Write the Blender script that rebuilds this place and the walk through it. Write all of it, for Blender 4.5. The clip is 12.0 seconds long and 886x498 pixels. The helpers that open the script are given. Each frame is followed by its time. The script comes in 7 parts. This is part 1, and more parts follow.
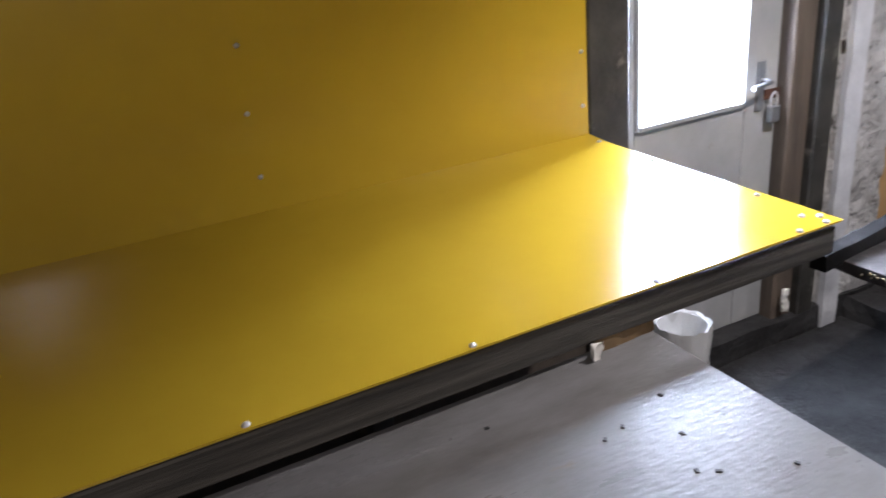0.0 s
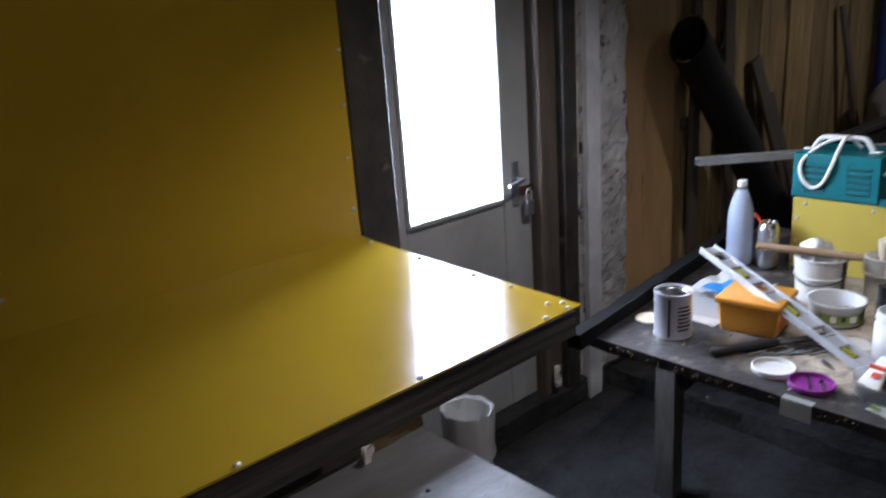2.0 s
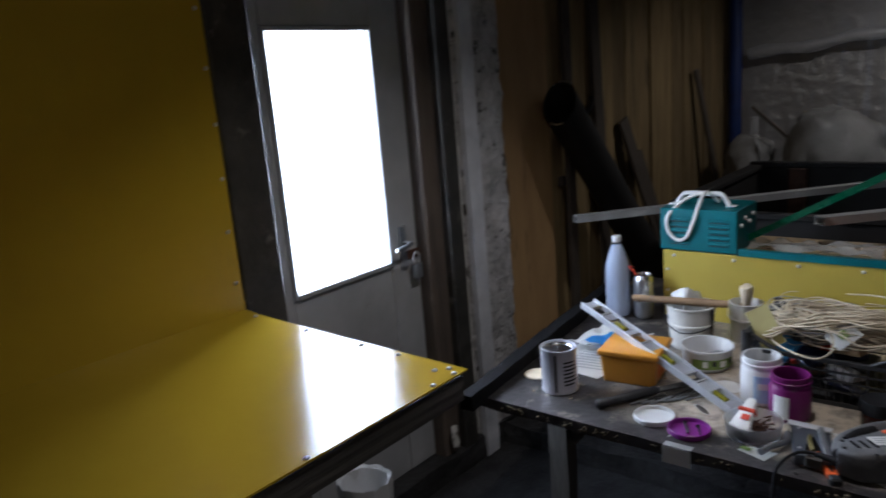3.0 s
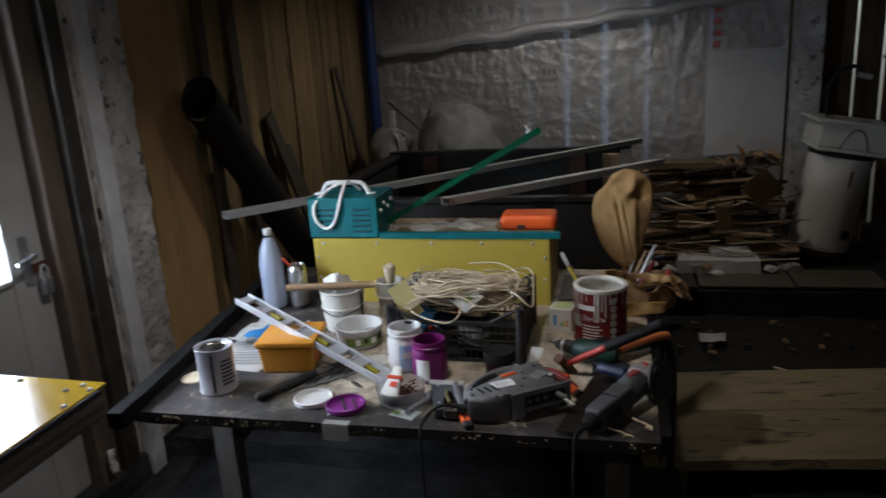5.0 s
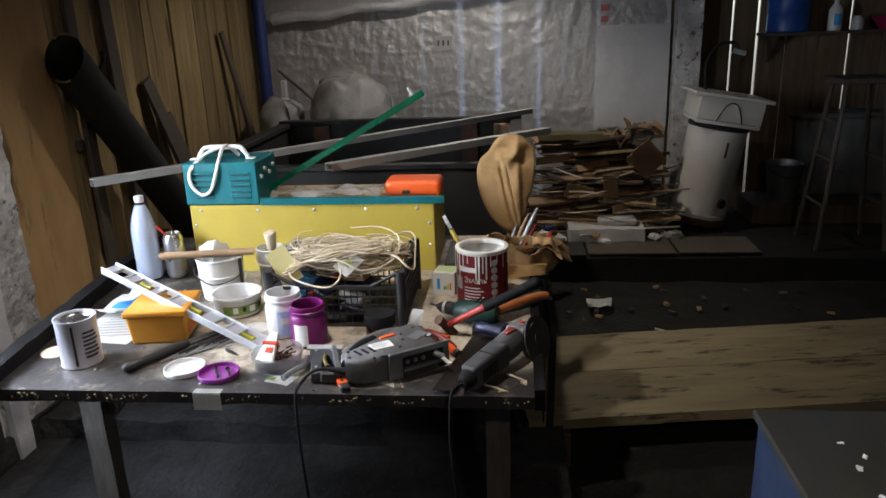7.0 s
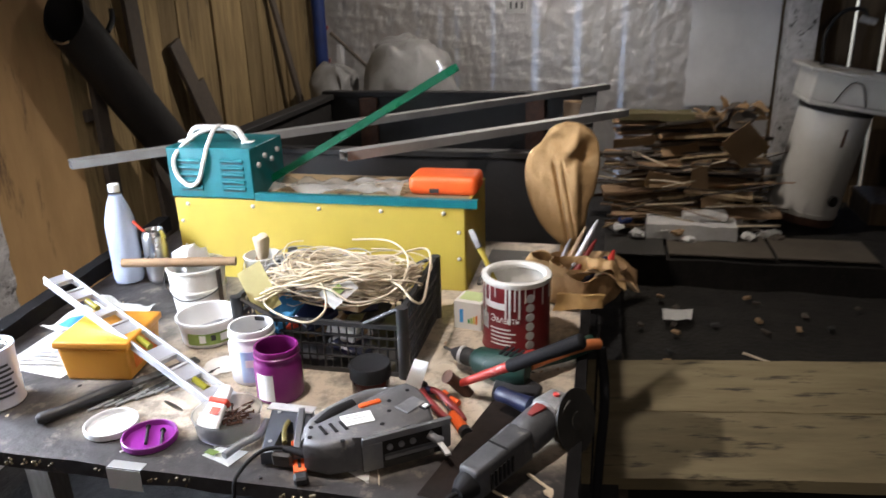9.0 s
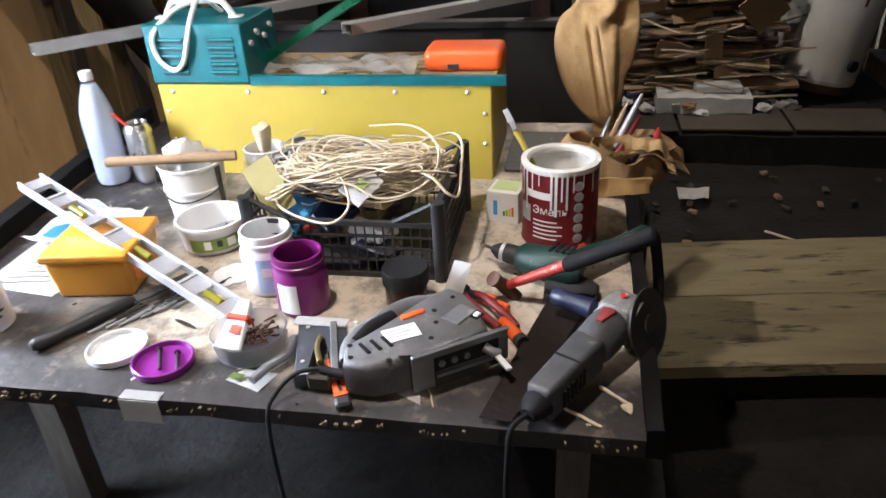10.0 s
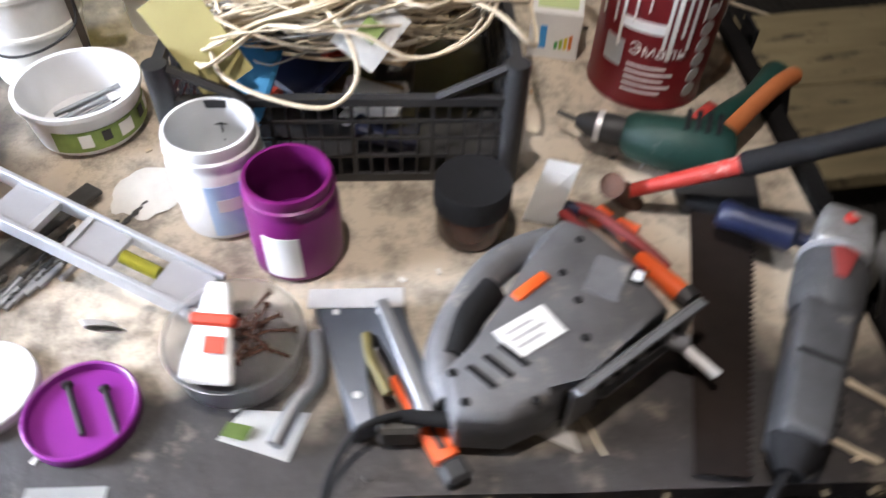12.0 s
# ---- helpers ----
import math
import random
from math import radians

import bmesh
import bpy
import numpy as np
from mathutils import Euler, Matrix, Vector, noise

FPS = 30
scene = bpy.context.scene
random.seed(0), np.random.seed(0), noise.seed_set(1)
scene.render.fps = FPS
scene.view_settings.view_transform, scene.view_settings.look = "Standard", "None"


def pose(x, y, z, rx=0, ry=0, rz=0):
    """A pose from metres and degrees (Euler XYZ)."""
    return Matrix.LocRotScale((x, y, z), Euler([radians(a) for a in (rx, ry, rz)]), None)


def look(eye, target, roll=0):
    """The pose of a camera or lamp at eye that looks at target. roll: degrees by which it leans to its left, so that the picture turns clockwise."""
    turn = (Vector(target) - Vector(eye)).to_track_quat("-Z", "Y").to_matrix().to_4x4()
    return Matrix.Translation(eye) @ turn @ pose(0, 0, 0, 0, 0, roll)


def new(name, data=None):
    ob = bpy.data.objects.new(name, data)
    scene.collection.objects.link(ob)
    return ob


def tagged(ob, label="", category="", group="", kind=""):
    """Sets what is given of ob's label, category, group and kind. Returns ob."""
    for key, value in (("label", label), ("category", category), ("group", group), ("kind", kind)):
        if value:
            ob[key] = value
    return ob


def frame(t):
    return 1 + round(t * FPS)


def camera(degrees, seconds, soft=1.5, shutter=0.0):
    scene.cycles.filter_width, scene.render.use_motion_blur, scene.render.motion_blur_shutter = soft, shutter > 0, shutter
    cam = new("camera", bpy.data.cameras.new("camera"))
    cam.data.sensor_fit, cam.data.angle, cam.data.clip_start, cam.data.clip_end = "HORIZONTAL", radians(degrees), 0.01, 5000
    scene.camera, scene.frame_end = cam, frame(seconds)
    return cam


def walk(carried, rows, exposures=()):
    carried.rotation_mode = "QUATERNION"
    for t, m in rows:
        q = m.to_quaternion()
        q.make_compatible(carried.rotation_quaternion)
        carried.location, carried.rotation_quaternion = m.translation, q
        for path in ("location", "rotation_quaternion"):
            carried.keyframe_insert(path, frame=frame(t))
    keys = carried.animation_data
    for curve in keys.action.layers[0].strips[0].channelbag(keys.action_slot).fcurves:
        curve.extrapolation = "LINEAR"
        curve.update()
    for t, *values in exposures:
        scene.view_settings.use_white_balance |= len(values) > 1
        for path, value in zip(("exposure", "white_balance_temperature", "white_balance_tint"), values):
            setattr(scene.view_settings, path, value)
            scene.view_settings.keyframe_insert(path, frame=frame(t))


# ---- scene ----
cam = camera(62.5, 12.0, soft=1.5, shutter=0.6)
PATH = [
    (0, (0.017, 0.276, 1.582), (0.773, 1.957, 0.806), -6.1),
    (0.5, (0.033, 0.257, 1.578), (0.915, 1.891, 0.836), -5.9),
    (1, (0.049, 0.252, 1.581), (1.056, 1.821, 0.857), -5.2),
    (1.5, (0.056, 0.232, 1.589), (1.186, 1.734, 0.906), -5.1),
    (2, (0.061, 0.22, 1.611), (1.323, 1.657, 1.025), -4.2),
    (2.5, (0.069, 0.205, 1.632), (1.437, 1.575, 1.132), -4.3),
    (3, (0.077, 0.193, 1.638), (1.569, 1.445, 1.182), -4.7),
    (3.5, (0.079, 0.177, 1.641), (1.718, 1.221, 1.172), -5.3),
    (5.5, (0.084, 0.107, 1.609), (1.98, 0.44, 1.065), -3.1),
    (6, (0.088, 0.081, 1.592), (1.99, 0.329, 1.024), -3.0),
    (6.5, (0.098, 0.067, 1.581), (2.003, 0.261, 1.004), -2.2),
    (8.5, (0.433, 0.007, 1.536), (2.288, 0.328, 0.861), -1.7),
    (9, (0.683, -0.02, 1.54), (2.518, 0.398, 0.863), -1.6),
    (9.5, (0.74, 0.033, 1.511), (2.476, 0.51, 0.641), -3.9),
    (10, (0.851, 0.135, 1.478), (2.565, 0.49, 0.51), -3.3),
    (10.5, (1.035, 0.191, 1.446), (2.666, 0.524, 0.337), -1.4),
    (11, (1.226, 0.227, 1.406), (2.738, 0.403, 0.109), 1.4),
    (11.5, (1.32, 0.313, 1.396), (2.75, 0.423, 0.024), 2.5),
    (12, (1.413, 0.525, 1.344), (2.728, 0.434, -0.150), 2.1),
]
EXPOSURES = [(0.0, 2.4, 5950, 18), (0.5, 2.1, 5950, 18), (1.0, 1.66, 5950, 18), (1.5, 1.22, 5950, 18), (2.0, 0.76, 5900, 17), (2.5, 0.3, 5850, 16), (3.2, 0.0, 5850, 15), (3.7, -0.13, 5850, 14), (5.5, 0.5, 6350, 13), (6.2, 0.82, 6350, 13), (6.7, 1.12, 6400, 14), (8.3, 1.92, 6450, 16), (9.5, 1.92, 6450, 17), (12.0, 1.66, 6350, 17)]
walk(cam, [(t, look(eye, target, roll)) for t, eye, target, roll in PATH], EXPOSURES)

# ---- world and light ----
world = bpy.data.worlds.new("overcast_day")
scene.world = world
world.use_nodes = True
wn = world.node_tree.nodes
sky = wn.new("ShaderNodeTexSky")
sky.sky_type, sky.sun_disc = "NISHITA", False
sky.sun_elevation, sky.sun_rotation = radians(35), radians(20)
sky.ozone_density = 4.0
world.node_tree.links.new(sky.outputs[0], wn["Background"].inputs[0])
wn["Background"].inputs[1].default_value = 0.15

SUN = new("sun", bpy.data.lights.new("sun", "SUN"))
SUN.data.energy, SUN.data.angle, SUN.data.color = 1.5, radians(20), (0.95, 0.98, 1.0)
SUN.matrix_basis = look((0, 0, 10), (0 - 2.3, -6, 4))


def area_lamp(name, m, sx, sy, watts, color):
    d = bpy.data.lights.new(name, "AREA")
    d.shape, d.size, d.size_y, d.energy, d.color = "RECTANGLE", sx, sy, watts, color
    ob = new(name, d)
    ob.matrix_basis = m
    return ob


def bulb_light(name, at, watts, color, radius=0.035):
    d = bpy.data.lights.new(name, "POINT")
    d.energy, d.color, d.shadow_soft_size = watts, color, radius
    ob = new(name, d)
    ob.location = at
    return ob


# daylight that enters by the glazed door, and an added fill light behind the walker
area_lamp("door_daylight", look((1.775, 2.135, 1.396), (1.775, 0.0, 1.396)), 0.52, 0.90, 22, (0.76, 0.87, 1.0))
area_lamp("gateway_daylight", look((-2.75, -2.2, 1.4), (1.5, 0.6, 0.9)), 1.6, 1.8, 0.25, (0.88, 0.93, 1.0))
LAMPS = [(1.72, 0.72, 2.50), (-0.5, -0.65, 2.2), (4.75, 0.3, 2.50)]
bulb_light("bulb_glow", LAMPS[0], 29, (1.0, 0.93, 0.84))
# made-up back lamp, out of view, that brightens the film and scrap heap
bulb_light("bulb_glow", LAMPS[2], 26, (1.0, 0.93, 0.82))
bulb_light("bulb_glow", LAMPS[1], 9, (1.0, 0.88, 0.76))

# ---- materials ----


def material(name, a, b=None, scale=8.0, rough=0.7, rough2=None, metal=0.0, bump=0.2, bump_scale=60.0, stretch=(1, 1, 1), spots=None, spot_at=0.62, spot_scale=3.0, coat=0.0, random_tint=0.0, distance=0.004):
    """A surface of two colours a and b, mixed by noise, with fine relief; spots: a third colour in patches."""
    m = bpy.data.materials.new(name)
    m.use_nodes = True
    n, l = m.node_tree.nodes, m.node_tree.links
    bsdf = n["Principled BSDF"]
    b = b or tuple(c * 0.75 for c in a)
    co = n.new("ShaderNodeTexCoord")
    mp = n.new("ShaderNodeMapping")
    mp.inputs["Scale"].default_value = stretch
    l.new(co.outputs["Object"], mp.inputs[0])
    info = n.new("ShaderNodeObjectInfo")
    shift = n.new("ShaderNodeVectorMath")
    shift.operation = "MULTIPLY_ADD"
    shift.inputs[1].default_value = (7.3, 5.1, 3.7)
    l.new(info.outputs["Random"], shift.inputs[0])
    l.new(mp.outputs[0], shift.inputs[2])
    big = n.new("ShaderNodeTexNoise")
    big.inputs["Scale"].default_value, big.inputs["Detail"].default_value, big.inputs["Roughness"].default_value = scale, 6, 0.65
    l.new(shift.outputs[0], big.inputs["Vector"])
    ramp = n.new("ShaderNodeValToRGB")
    ramp.color_ramp.elements[0].position, ramp.color_ramp.elements[1].position = 0.32, 0.68
    ramp.color_ramp.elements[0].color, ramp.color_ramp.elements[1].color = (*a, 1), (*b, 1)
    l.new(big.outputs[0], ramp.inputs[0])
    out = ramp.outputs[0]
    if spots:
        sp = n.new("ShaderNodeTexNoise")
        sp.inputs["Scale"].default_value, sp.inputs["Detail"].default_value, sp.inputs["Roughness"].default_value = spot_scale, 9, 0.7
        l.new(shift.outputs[0], sp.inputs["Vector"])
        r2 = n.new("ShaderNodeValToRGB")
        r2.color_ramp.elements[0].position, r2.color_ramp.elements[1].position = spot_at, spot_at + 0.08
        r2.color_ramp.elements[0].color, r2.color_ramp.elements[1].color = (0, 0, 0, 1), (1, 1, 1, 1)
        l.new(sp.outputs[0], r2.inputs[0])
        mx = n.new("ShaderNodeMixRGB")
        mx.inputs[2].default_value = (*spots, 1)
        l.new(r2.outputs[0], mx.inputs[0])
        l.new(out, mx.inputs[1])
        out = mx.outputs[0]
    if random_tint:
        hs = n.new("ShaderNodeHueSaturation")
        mr = n.new("ShaderNodeMapRange")
        mr.inputs[3].default_value, mr.inputs[4].default_value = 1 - random_tint, 1 + random_tint
        l.new(info.outputs["Random"], mr.inputs[0])
        l.new(mr.outputs[0], hs.inputs["Value"])
        l.new(out, hs.inputs["Color"])
        out = hs.outputs[0]
    l.new(out, bsdf.inputs["Base Color"])
    fine = n.new("ShaderNodeTexNoise")
    fine.inputs["Scale"].default_value, fine.inputs["Detail"].default_value = bump_scale, 5
    l.new(shift.outputs[0], fine.inputs["Vector"])
    rr = n.new("ShaderNodeMapRange")
    rr.inputs[3].default_value, rr.inputs[4].default_value = rough, rough if rough2 is None else rough2
    rr.inputs[1].default_value, rr.inputs[2].default_value = 0.3, 0.7
    l.new(big.outputs[0], rr.inputs[0])
    l.new(rr.outputs[0], bsdf.inputs["Roughness"])
    if bump:
        bp = n.new("ShaderNodeBump")
        bp.inputs["Strength"].default_value, bp.inputs["Distance"].default_value = bump, distance
        l.new(fine.outputs[0], bp.inputs["Height"])
        l.new(bp.outputs[0], bsdf.inputs["Normal"])
    bsdf.inputs["Metallic"].default_value = metal
    bsdf.inputs["Coat Weight"].default_value = coat
    return m


def clear_material(name, color=(1, 1, 1), rough=0.02, ior=1.45):
    m = bpy.data.materials.new(name)
    m.use_nodes = True
    p = m.node_tree.nodes["Principled BSDF"]
    p.inputs["Base Color"].default_value = (*color, 1)
    p.inputs["Roughness"].default_value, p.inputs["IOR"].default_value, p.inputs["Transmission Weight"].default_value = rough, ior, 1
    return m


def film_material(name, color, through_share, rough=0.35, bump=0.5, bump_scale=7.0, metal=0.25):
    """Thin silvery film that lets a share of the light behind it through."""
    m = material(name, color, tuple(c * 0.8 for c in color), 3, rough, rough + 0.2, metal, bump, bump_scale, distance=0.03)
    n, l = m.node_tree.nodes, m.node_tree.links
    tr = n.new("ShaderNodeBsdfTranslucent")
    tr.inputs[0].default_value = (0.9, 0.92, 0.95, 1)
    mx = n.new("ShaderNodeMixShader")
    mx.inputs[0].default_value = through_share
    l.new(n["Principled BSDF"].outputs[0], mx.inputs[1])
    l.new(tr.outputs[0], mx.inputs[2])
    l.new(mx.outputs[0], n["Material Output"].inputs[0])
    return m


YELLOW = material("yellow_gloss_sheet", (0.54, 0.375, 0.026), (0.48, 0.325, 0.022), 1.6, 0.09, 0.19, 0, 0.04, 5, spots=(0.44, 0.305, 0.03), spot_at=0.66, distance=0.02)
YELLOW_BACK = material("yellow_satin_sheet", (0.54, 0.375, 0.026), (0.48, 0.325, 0.022), 1.6, 0.18, 0.28, 0, 0.05, 5, spots=(0.44, 0.305, 0.03), spot_at=0.66, distance=0.02)
YELLOW2 = material("yellow_enamel", (0.47, 0.365, 0.055), (0.42, 0.325, 0.05), 3, 0.35, 0.5, 0, 0.05, 20)
# pine darkened in its colour for the weak grazing light on the far wall
SHADED_PINE = material("shaded_pine", (0.17, 0.115, 0.06), (0.09, 0.06, 0.035), 2.6, 0.75, 0.9, 0, 0.35, 30, (9, 9, 0.7), (0.05, 0.035, 0.022), 0.6, 1.6, random_tint=0.3)
STEEL_DARK = material("dark_grey_steel", (0.04, 0.039, 0.035), (0.085, 0.08, 0.07), 9, 0.4, 0.6, 0.3, 0.25, 70, (1, 1, 1), (0.16, 0.15, 0.13), 0.6, 12)
PLY = material("dusty_plywood", (0.19, 0.188, 0.19), (0.10, 0.096, 0.09), 3.2, 0.22, 0.5, 0, 0.2, 40, (1, 3, 1), (0.18, 0.13, 0.08), 0.66, 3)
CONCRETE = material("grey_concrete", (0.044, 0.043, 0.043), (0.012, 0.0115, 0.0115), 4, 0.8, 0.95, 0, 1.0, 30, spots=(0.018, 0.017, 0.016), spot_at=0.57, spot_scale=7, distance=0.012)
PIER = material("rough_concrete", (0.66, 0.65, 0.64), (0.32, 0.31, 0.295), 7, 0.9, 0.95, 0, 1.0, 30, spots=(0.05, 0.043, 0.036), spot_at=0.56, spot_scale=13, distance=0.02)
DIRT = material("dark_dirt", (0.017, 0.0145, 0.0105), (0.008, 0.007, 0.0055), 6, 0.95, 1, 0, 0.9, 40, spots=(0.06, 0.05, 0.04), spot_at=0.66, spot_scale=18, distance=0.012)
PINE = material("aged_pine", (0.33, 0.235, 0.105), (0.17, 0.115, 0.052), 2.6, 0.75, 0.9, 0, 0.45, 30, (8, 8, 0.8), (0.06, 0.04, 0.022), 0.60, 1.8, random_tint=0.3)
PINE_Y = material("floor_board_pine", (0.50, 0.38, 0.22), (0.34, 0.25, 0.14), 2.2, 0.7, 0.9, 0, 0.4, 30, (9, 0.8, 9), (0.09, 0.065, 0.04), 0.57, 3.0, random_tint=0.2)
WALKWAY = material("trodden_pine", (0.30, 0.245, 0.135), (0.20, 0.16, 0.088), 2.2, 0.75, 0.9, 0, 0.45, 26, (5, 0.9, 5), (0.05, 0.038, 0.024), 0.56, 3.4, random_tint=0.1)
PANEL = material("orange_plywood", (0.54, 0.34, 0.15), (0.40, 0.245, 0.105), 1.8, 0.6, 0.75, 0, 0.25, 30, (4, 4, 0.9), (0.17, 0.10, 0.05), 0.60, 1.5)
GREYWOOD = material("dark_stained_wood", (0.06, 0.048, 0.038), (0.10, 0.08, 0.06), 4, 0.6, 0.8, 0, 0.4, 40, (8, 8, 1))
DOORPAINT = material("dirty_white_door_paint", (0.44, 0.445, 0.44), (0.34, 0.345, 0.34), 4, 0.45, 0.6, 0, 0.15, 30, spots=(0.27, 0.25, 0.22), spot_at=0.66, spot_scale=5)
FILM = film_material("silver_insulation_film", (0.80, 0.80, 0.80), 0.44, 0.34, 0.85, 14.0, 0.45)
FILM2 = film_material("pale_plastic_sheet", (0.74, 0.75, 0.76), 0.25, 0.5, 0.3, 6)
GLASS = clear_material("window_glass")
SNOW = material("pale_ground", (0.75, 0.77, 0.8), (0.6, 0.62, 0.64), 0.8, 0.9, bump=0.2, bump_scale=4)
ROOFWOOD = material("ceiling_boards", (0.06, 0.045, 0.033), (0.035, 0.027, 0.02), 3, 0.85, bump=0.3, stretch=(1, 8, 8))
BLOCK = material("plaster_wall", (0.12, 0.115, 0.108), (0.085, 0.08, 0.075), 3, 0.9, bump=0.4)
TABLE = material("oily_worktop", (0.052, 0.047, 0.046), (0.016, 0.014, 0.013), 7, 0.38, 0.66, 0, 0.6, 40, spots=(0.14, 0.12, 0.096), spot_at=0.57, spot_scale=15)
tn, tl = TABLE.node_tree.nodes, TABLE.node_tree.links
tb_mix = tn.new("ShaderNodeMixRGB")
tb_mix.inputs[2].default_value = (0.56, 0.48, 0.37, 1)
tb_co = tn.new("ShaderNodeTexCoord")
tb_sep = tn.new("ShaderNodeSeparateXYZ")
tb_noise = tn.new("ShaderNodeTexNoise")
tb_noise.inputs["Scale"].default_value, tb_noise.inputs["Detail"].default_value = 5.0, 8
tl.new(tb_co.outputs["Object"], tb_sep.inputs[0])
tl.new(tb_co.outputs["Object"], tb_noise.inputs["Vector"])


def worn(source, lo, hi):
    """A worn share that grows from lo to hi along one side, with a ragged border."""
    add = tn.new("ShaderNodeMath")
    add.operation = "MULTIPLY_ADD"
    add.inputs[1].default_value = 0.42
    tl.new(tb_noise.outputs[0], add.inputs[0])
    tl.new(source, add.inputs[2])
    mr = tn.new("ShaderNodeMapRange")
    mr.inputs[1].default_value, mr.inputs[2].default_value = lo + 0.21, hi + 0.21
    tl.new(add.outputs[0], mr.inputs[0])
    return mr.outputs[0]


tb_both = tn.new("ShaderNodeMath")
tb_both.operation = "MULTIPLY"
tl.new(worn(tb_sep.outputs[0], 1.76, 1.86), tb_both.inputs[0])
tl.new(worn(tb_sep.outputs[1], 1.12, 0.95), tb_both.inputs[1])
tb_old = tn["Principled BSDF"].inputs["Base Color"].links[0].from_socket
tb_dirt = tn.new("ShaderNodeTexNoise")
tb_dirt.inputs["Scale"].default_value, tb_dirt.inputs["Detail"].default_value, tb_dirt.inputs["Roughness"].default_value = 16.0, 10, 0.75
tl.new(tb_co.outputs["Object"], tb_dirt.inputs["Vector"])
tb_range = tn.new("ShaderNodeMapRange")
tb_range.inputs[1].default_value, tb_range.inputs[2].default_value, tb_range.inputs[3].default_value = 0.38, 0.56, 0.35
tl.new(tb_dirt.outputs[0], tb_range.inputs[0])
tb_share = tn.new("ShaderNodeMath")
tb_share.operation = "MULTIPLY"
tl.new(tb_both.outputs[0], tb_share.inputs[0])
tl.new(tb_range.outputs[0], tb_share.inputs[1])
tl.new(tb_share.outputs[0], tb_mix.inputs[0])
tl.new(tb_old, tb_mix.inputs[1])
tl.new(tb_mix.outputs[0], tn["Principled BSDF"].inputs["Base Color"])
CHROME = material("zinc_screw", (0.74, 0.74, 0.74), (0.62, 0.62, 0.62), 30, 0.4, metal=0.45, bump=0)
GREYSTEEL = material("bare_steel", (0.42, 0.43, 0.44), (0.33, 0.34, 0.35), 20, 0.35, 0.5, 0.85, 0.05, 90)
ALU = material("pale_aluminium", (0.55, 0.56, 0.58), (0.46, 0.47, 0.49), 12, 0.35, 0.5, 0.5, 0.05, 60)
WHITE_PL = material("white_plastic", (0.72, 0.72, 0.71), (0.64, 0.64, 0.63), 6, 0.4, 0.55, bump=0.05)
BLACK_PL = material("black_plastic", (0.018, 0.018, 0.019), (0.03, 0.03, 0.031), 12, 0.45, 0.65, bump=0.1)
TEAL = material("teal_hammered_paint", (0.0, 0.14, 0.155), (0.0, 0.11, 0.125), 20, 0.35, 0.45, 0, 0.15, 90)
GREEN = material("green_paint", (0.0, 0.075, 0.032), (0.0, 0.05, 0.022), 10, 0.22, 0.35, bump=0.1)
ORANGE = material("orange_plastic", (0.85, 0.13, 0.02), (0.75, 0.10, 0.015), 8, 0.4, 0.5, bump=0.05)
AMBER = material("amber_plastic", (0.66, 0.29, 0.025), (0.58, 0.24, 0.02), 5, 0.4, 0.5, bump=0.05)
PURPLE = material("purple_plastic", (0.18, 0.012, 0.13), (0.15, 0.010, 0.11), 6, 0.28, 0.4, bump=0.03)
SUEDE = material("tan_suede", (0.42, 0.265, 0.115), (0.31, 0.19, 0.078), 9, 0.9, 0.95, bump=0.5, bump_scale=90)
LEATHER = material("worn_leather", (0.36, 0.215, 0.09), (0.17, 0.10, 0.045), 12, 0.6, 0.8, bump=0.4)
BLACKIRON = material("black_iron", (0.008, 0.0075, 0.007), (0.014, 0.012, 0.010), 5, 0.6, 0.8, 0.0, 0.4, 50, spots=(0.04, 0.022, 0.014), spot_at=0.66, spot_scale=4)
ENAMEL = material("chipped_white_enamel", (0.66, 0.65, 0.60), (0.55, 0.53, 0.48), 3, 0.3, 0.5, bump=0.1, spots=(0.13, 0.07, 0.035), spot_at=0.645, spot_scale=9)
BLUEPAINT = material("blue_paint", (0.012, 0.035, 0.16), (0.01, 0.025, 0.11), 8, 0.45, 0.6, bump=0.15)
RUBBER = material("black_rubber", (0.011, 0.011, 0.012), rough=0.8, bump=0.15)
RUBBER.node_tree.nodes["Principled BSDF"].inputs["Specular IOR Level"].default_value = 0.25

# ---- building blocks ----


def box(bm, x0, x1, y0, y1, z0, z1, bevel=0.0, m=None, segments=1):
    """A block between two corners, with bevelled edges."""
    made = bmesh.ops.create_cube(bm, size=1.0)["verts"]
    t = Matrix.Translation(((x0 + x1) / 2, (y0 + y1) / 2, (z0 + z1) / 2)) @ Matrix.Diagonal((x1 - x0, y1 - y0, z1 - z0, 1))
    bmesh.ops.transform(bm, matrix=(m @ t) if m else t, verts=made)
    if bevel:
        edges = list({e for v in made for e in v.link_edges})
        bmesh.ops.bevel(bm, geom=edges, offset=bevel, segments=segments, profile=0.6, affect="EDGES")
    return bm


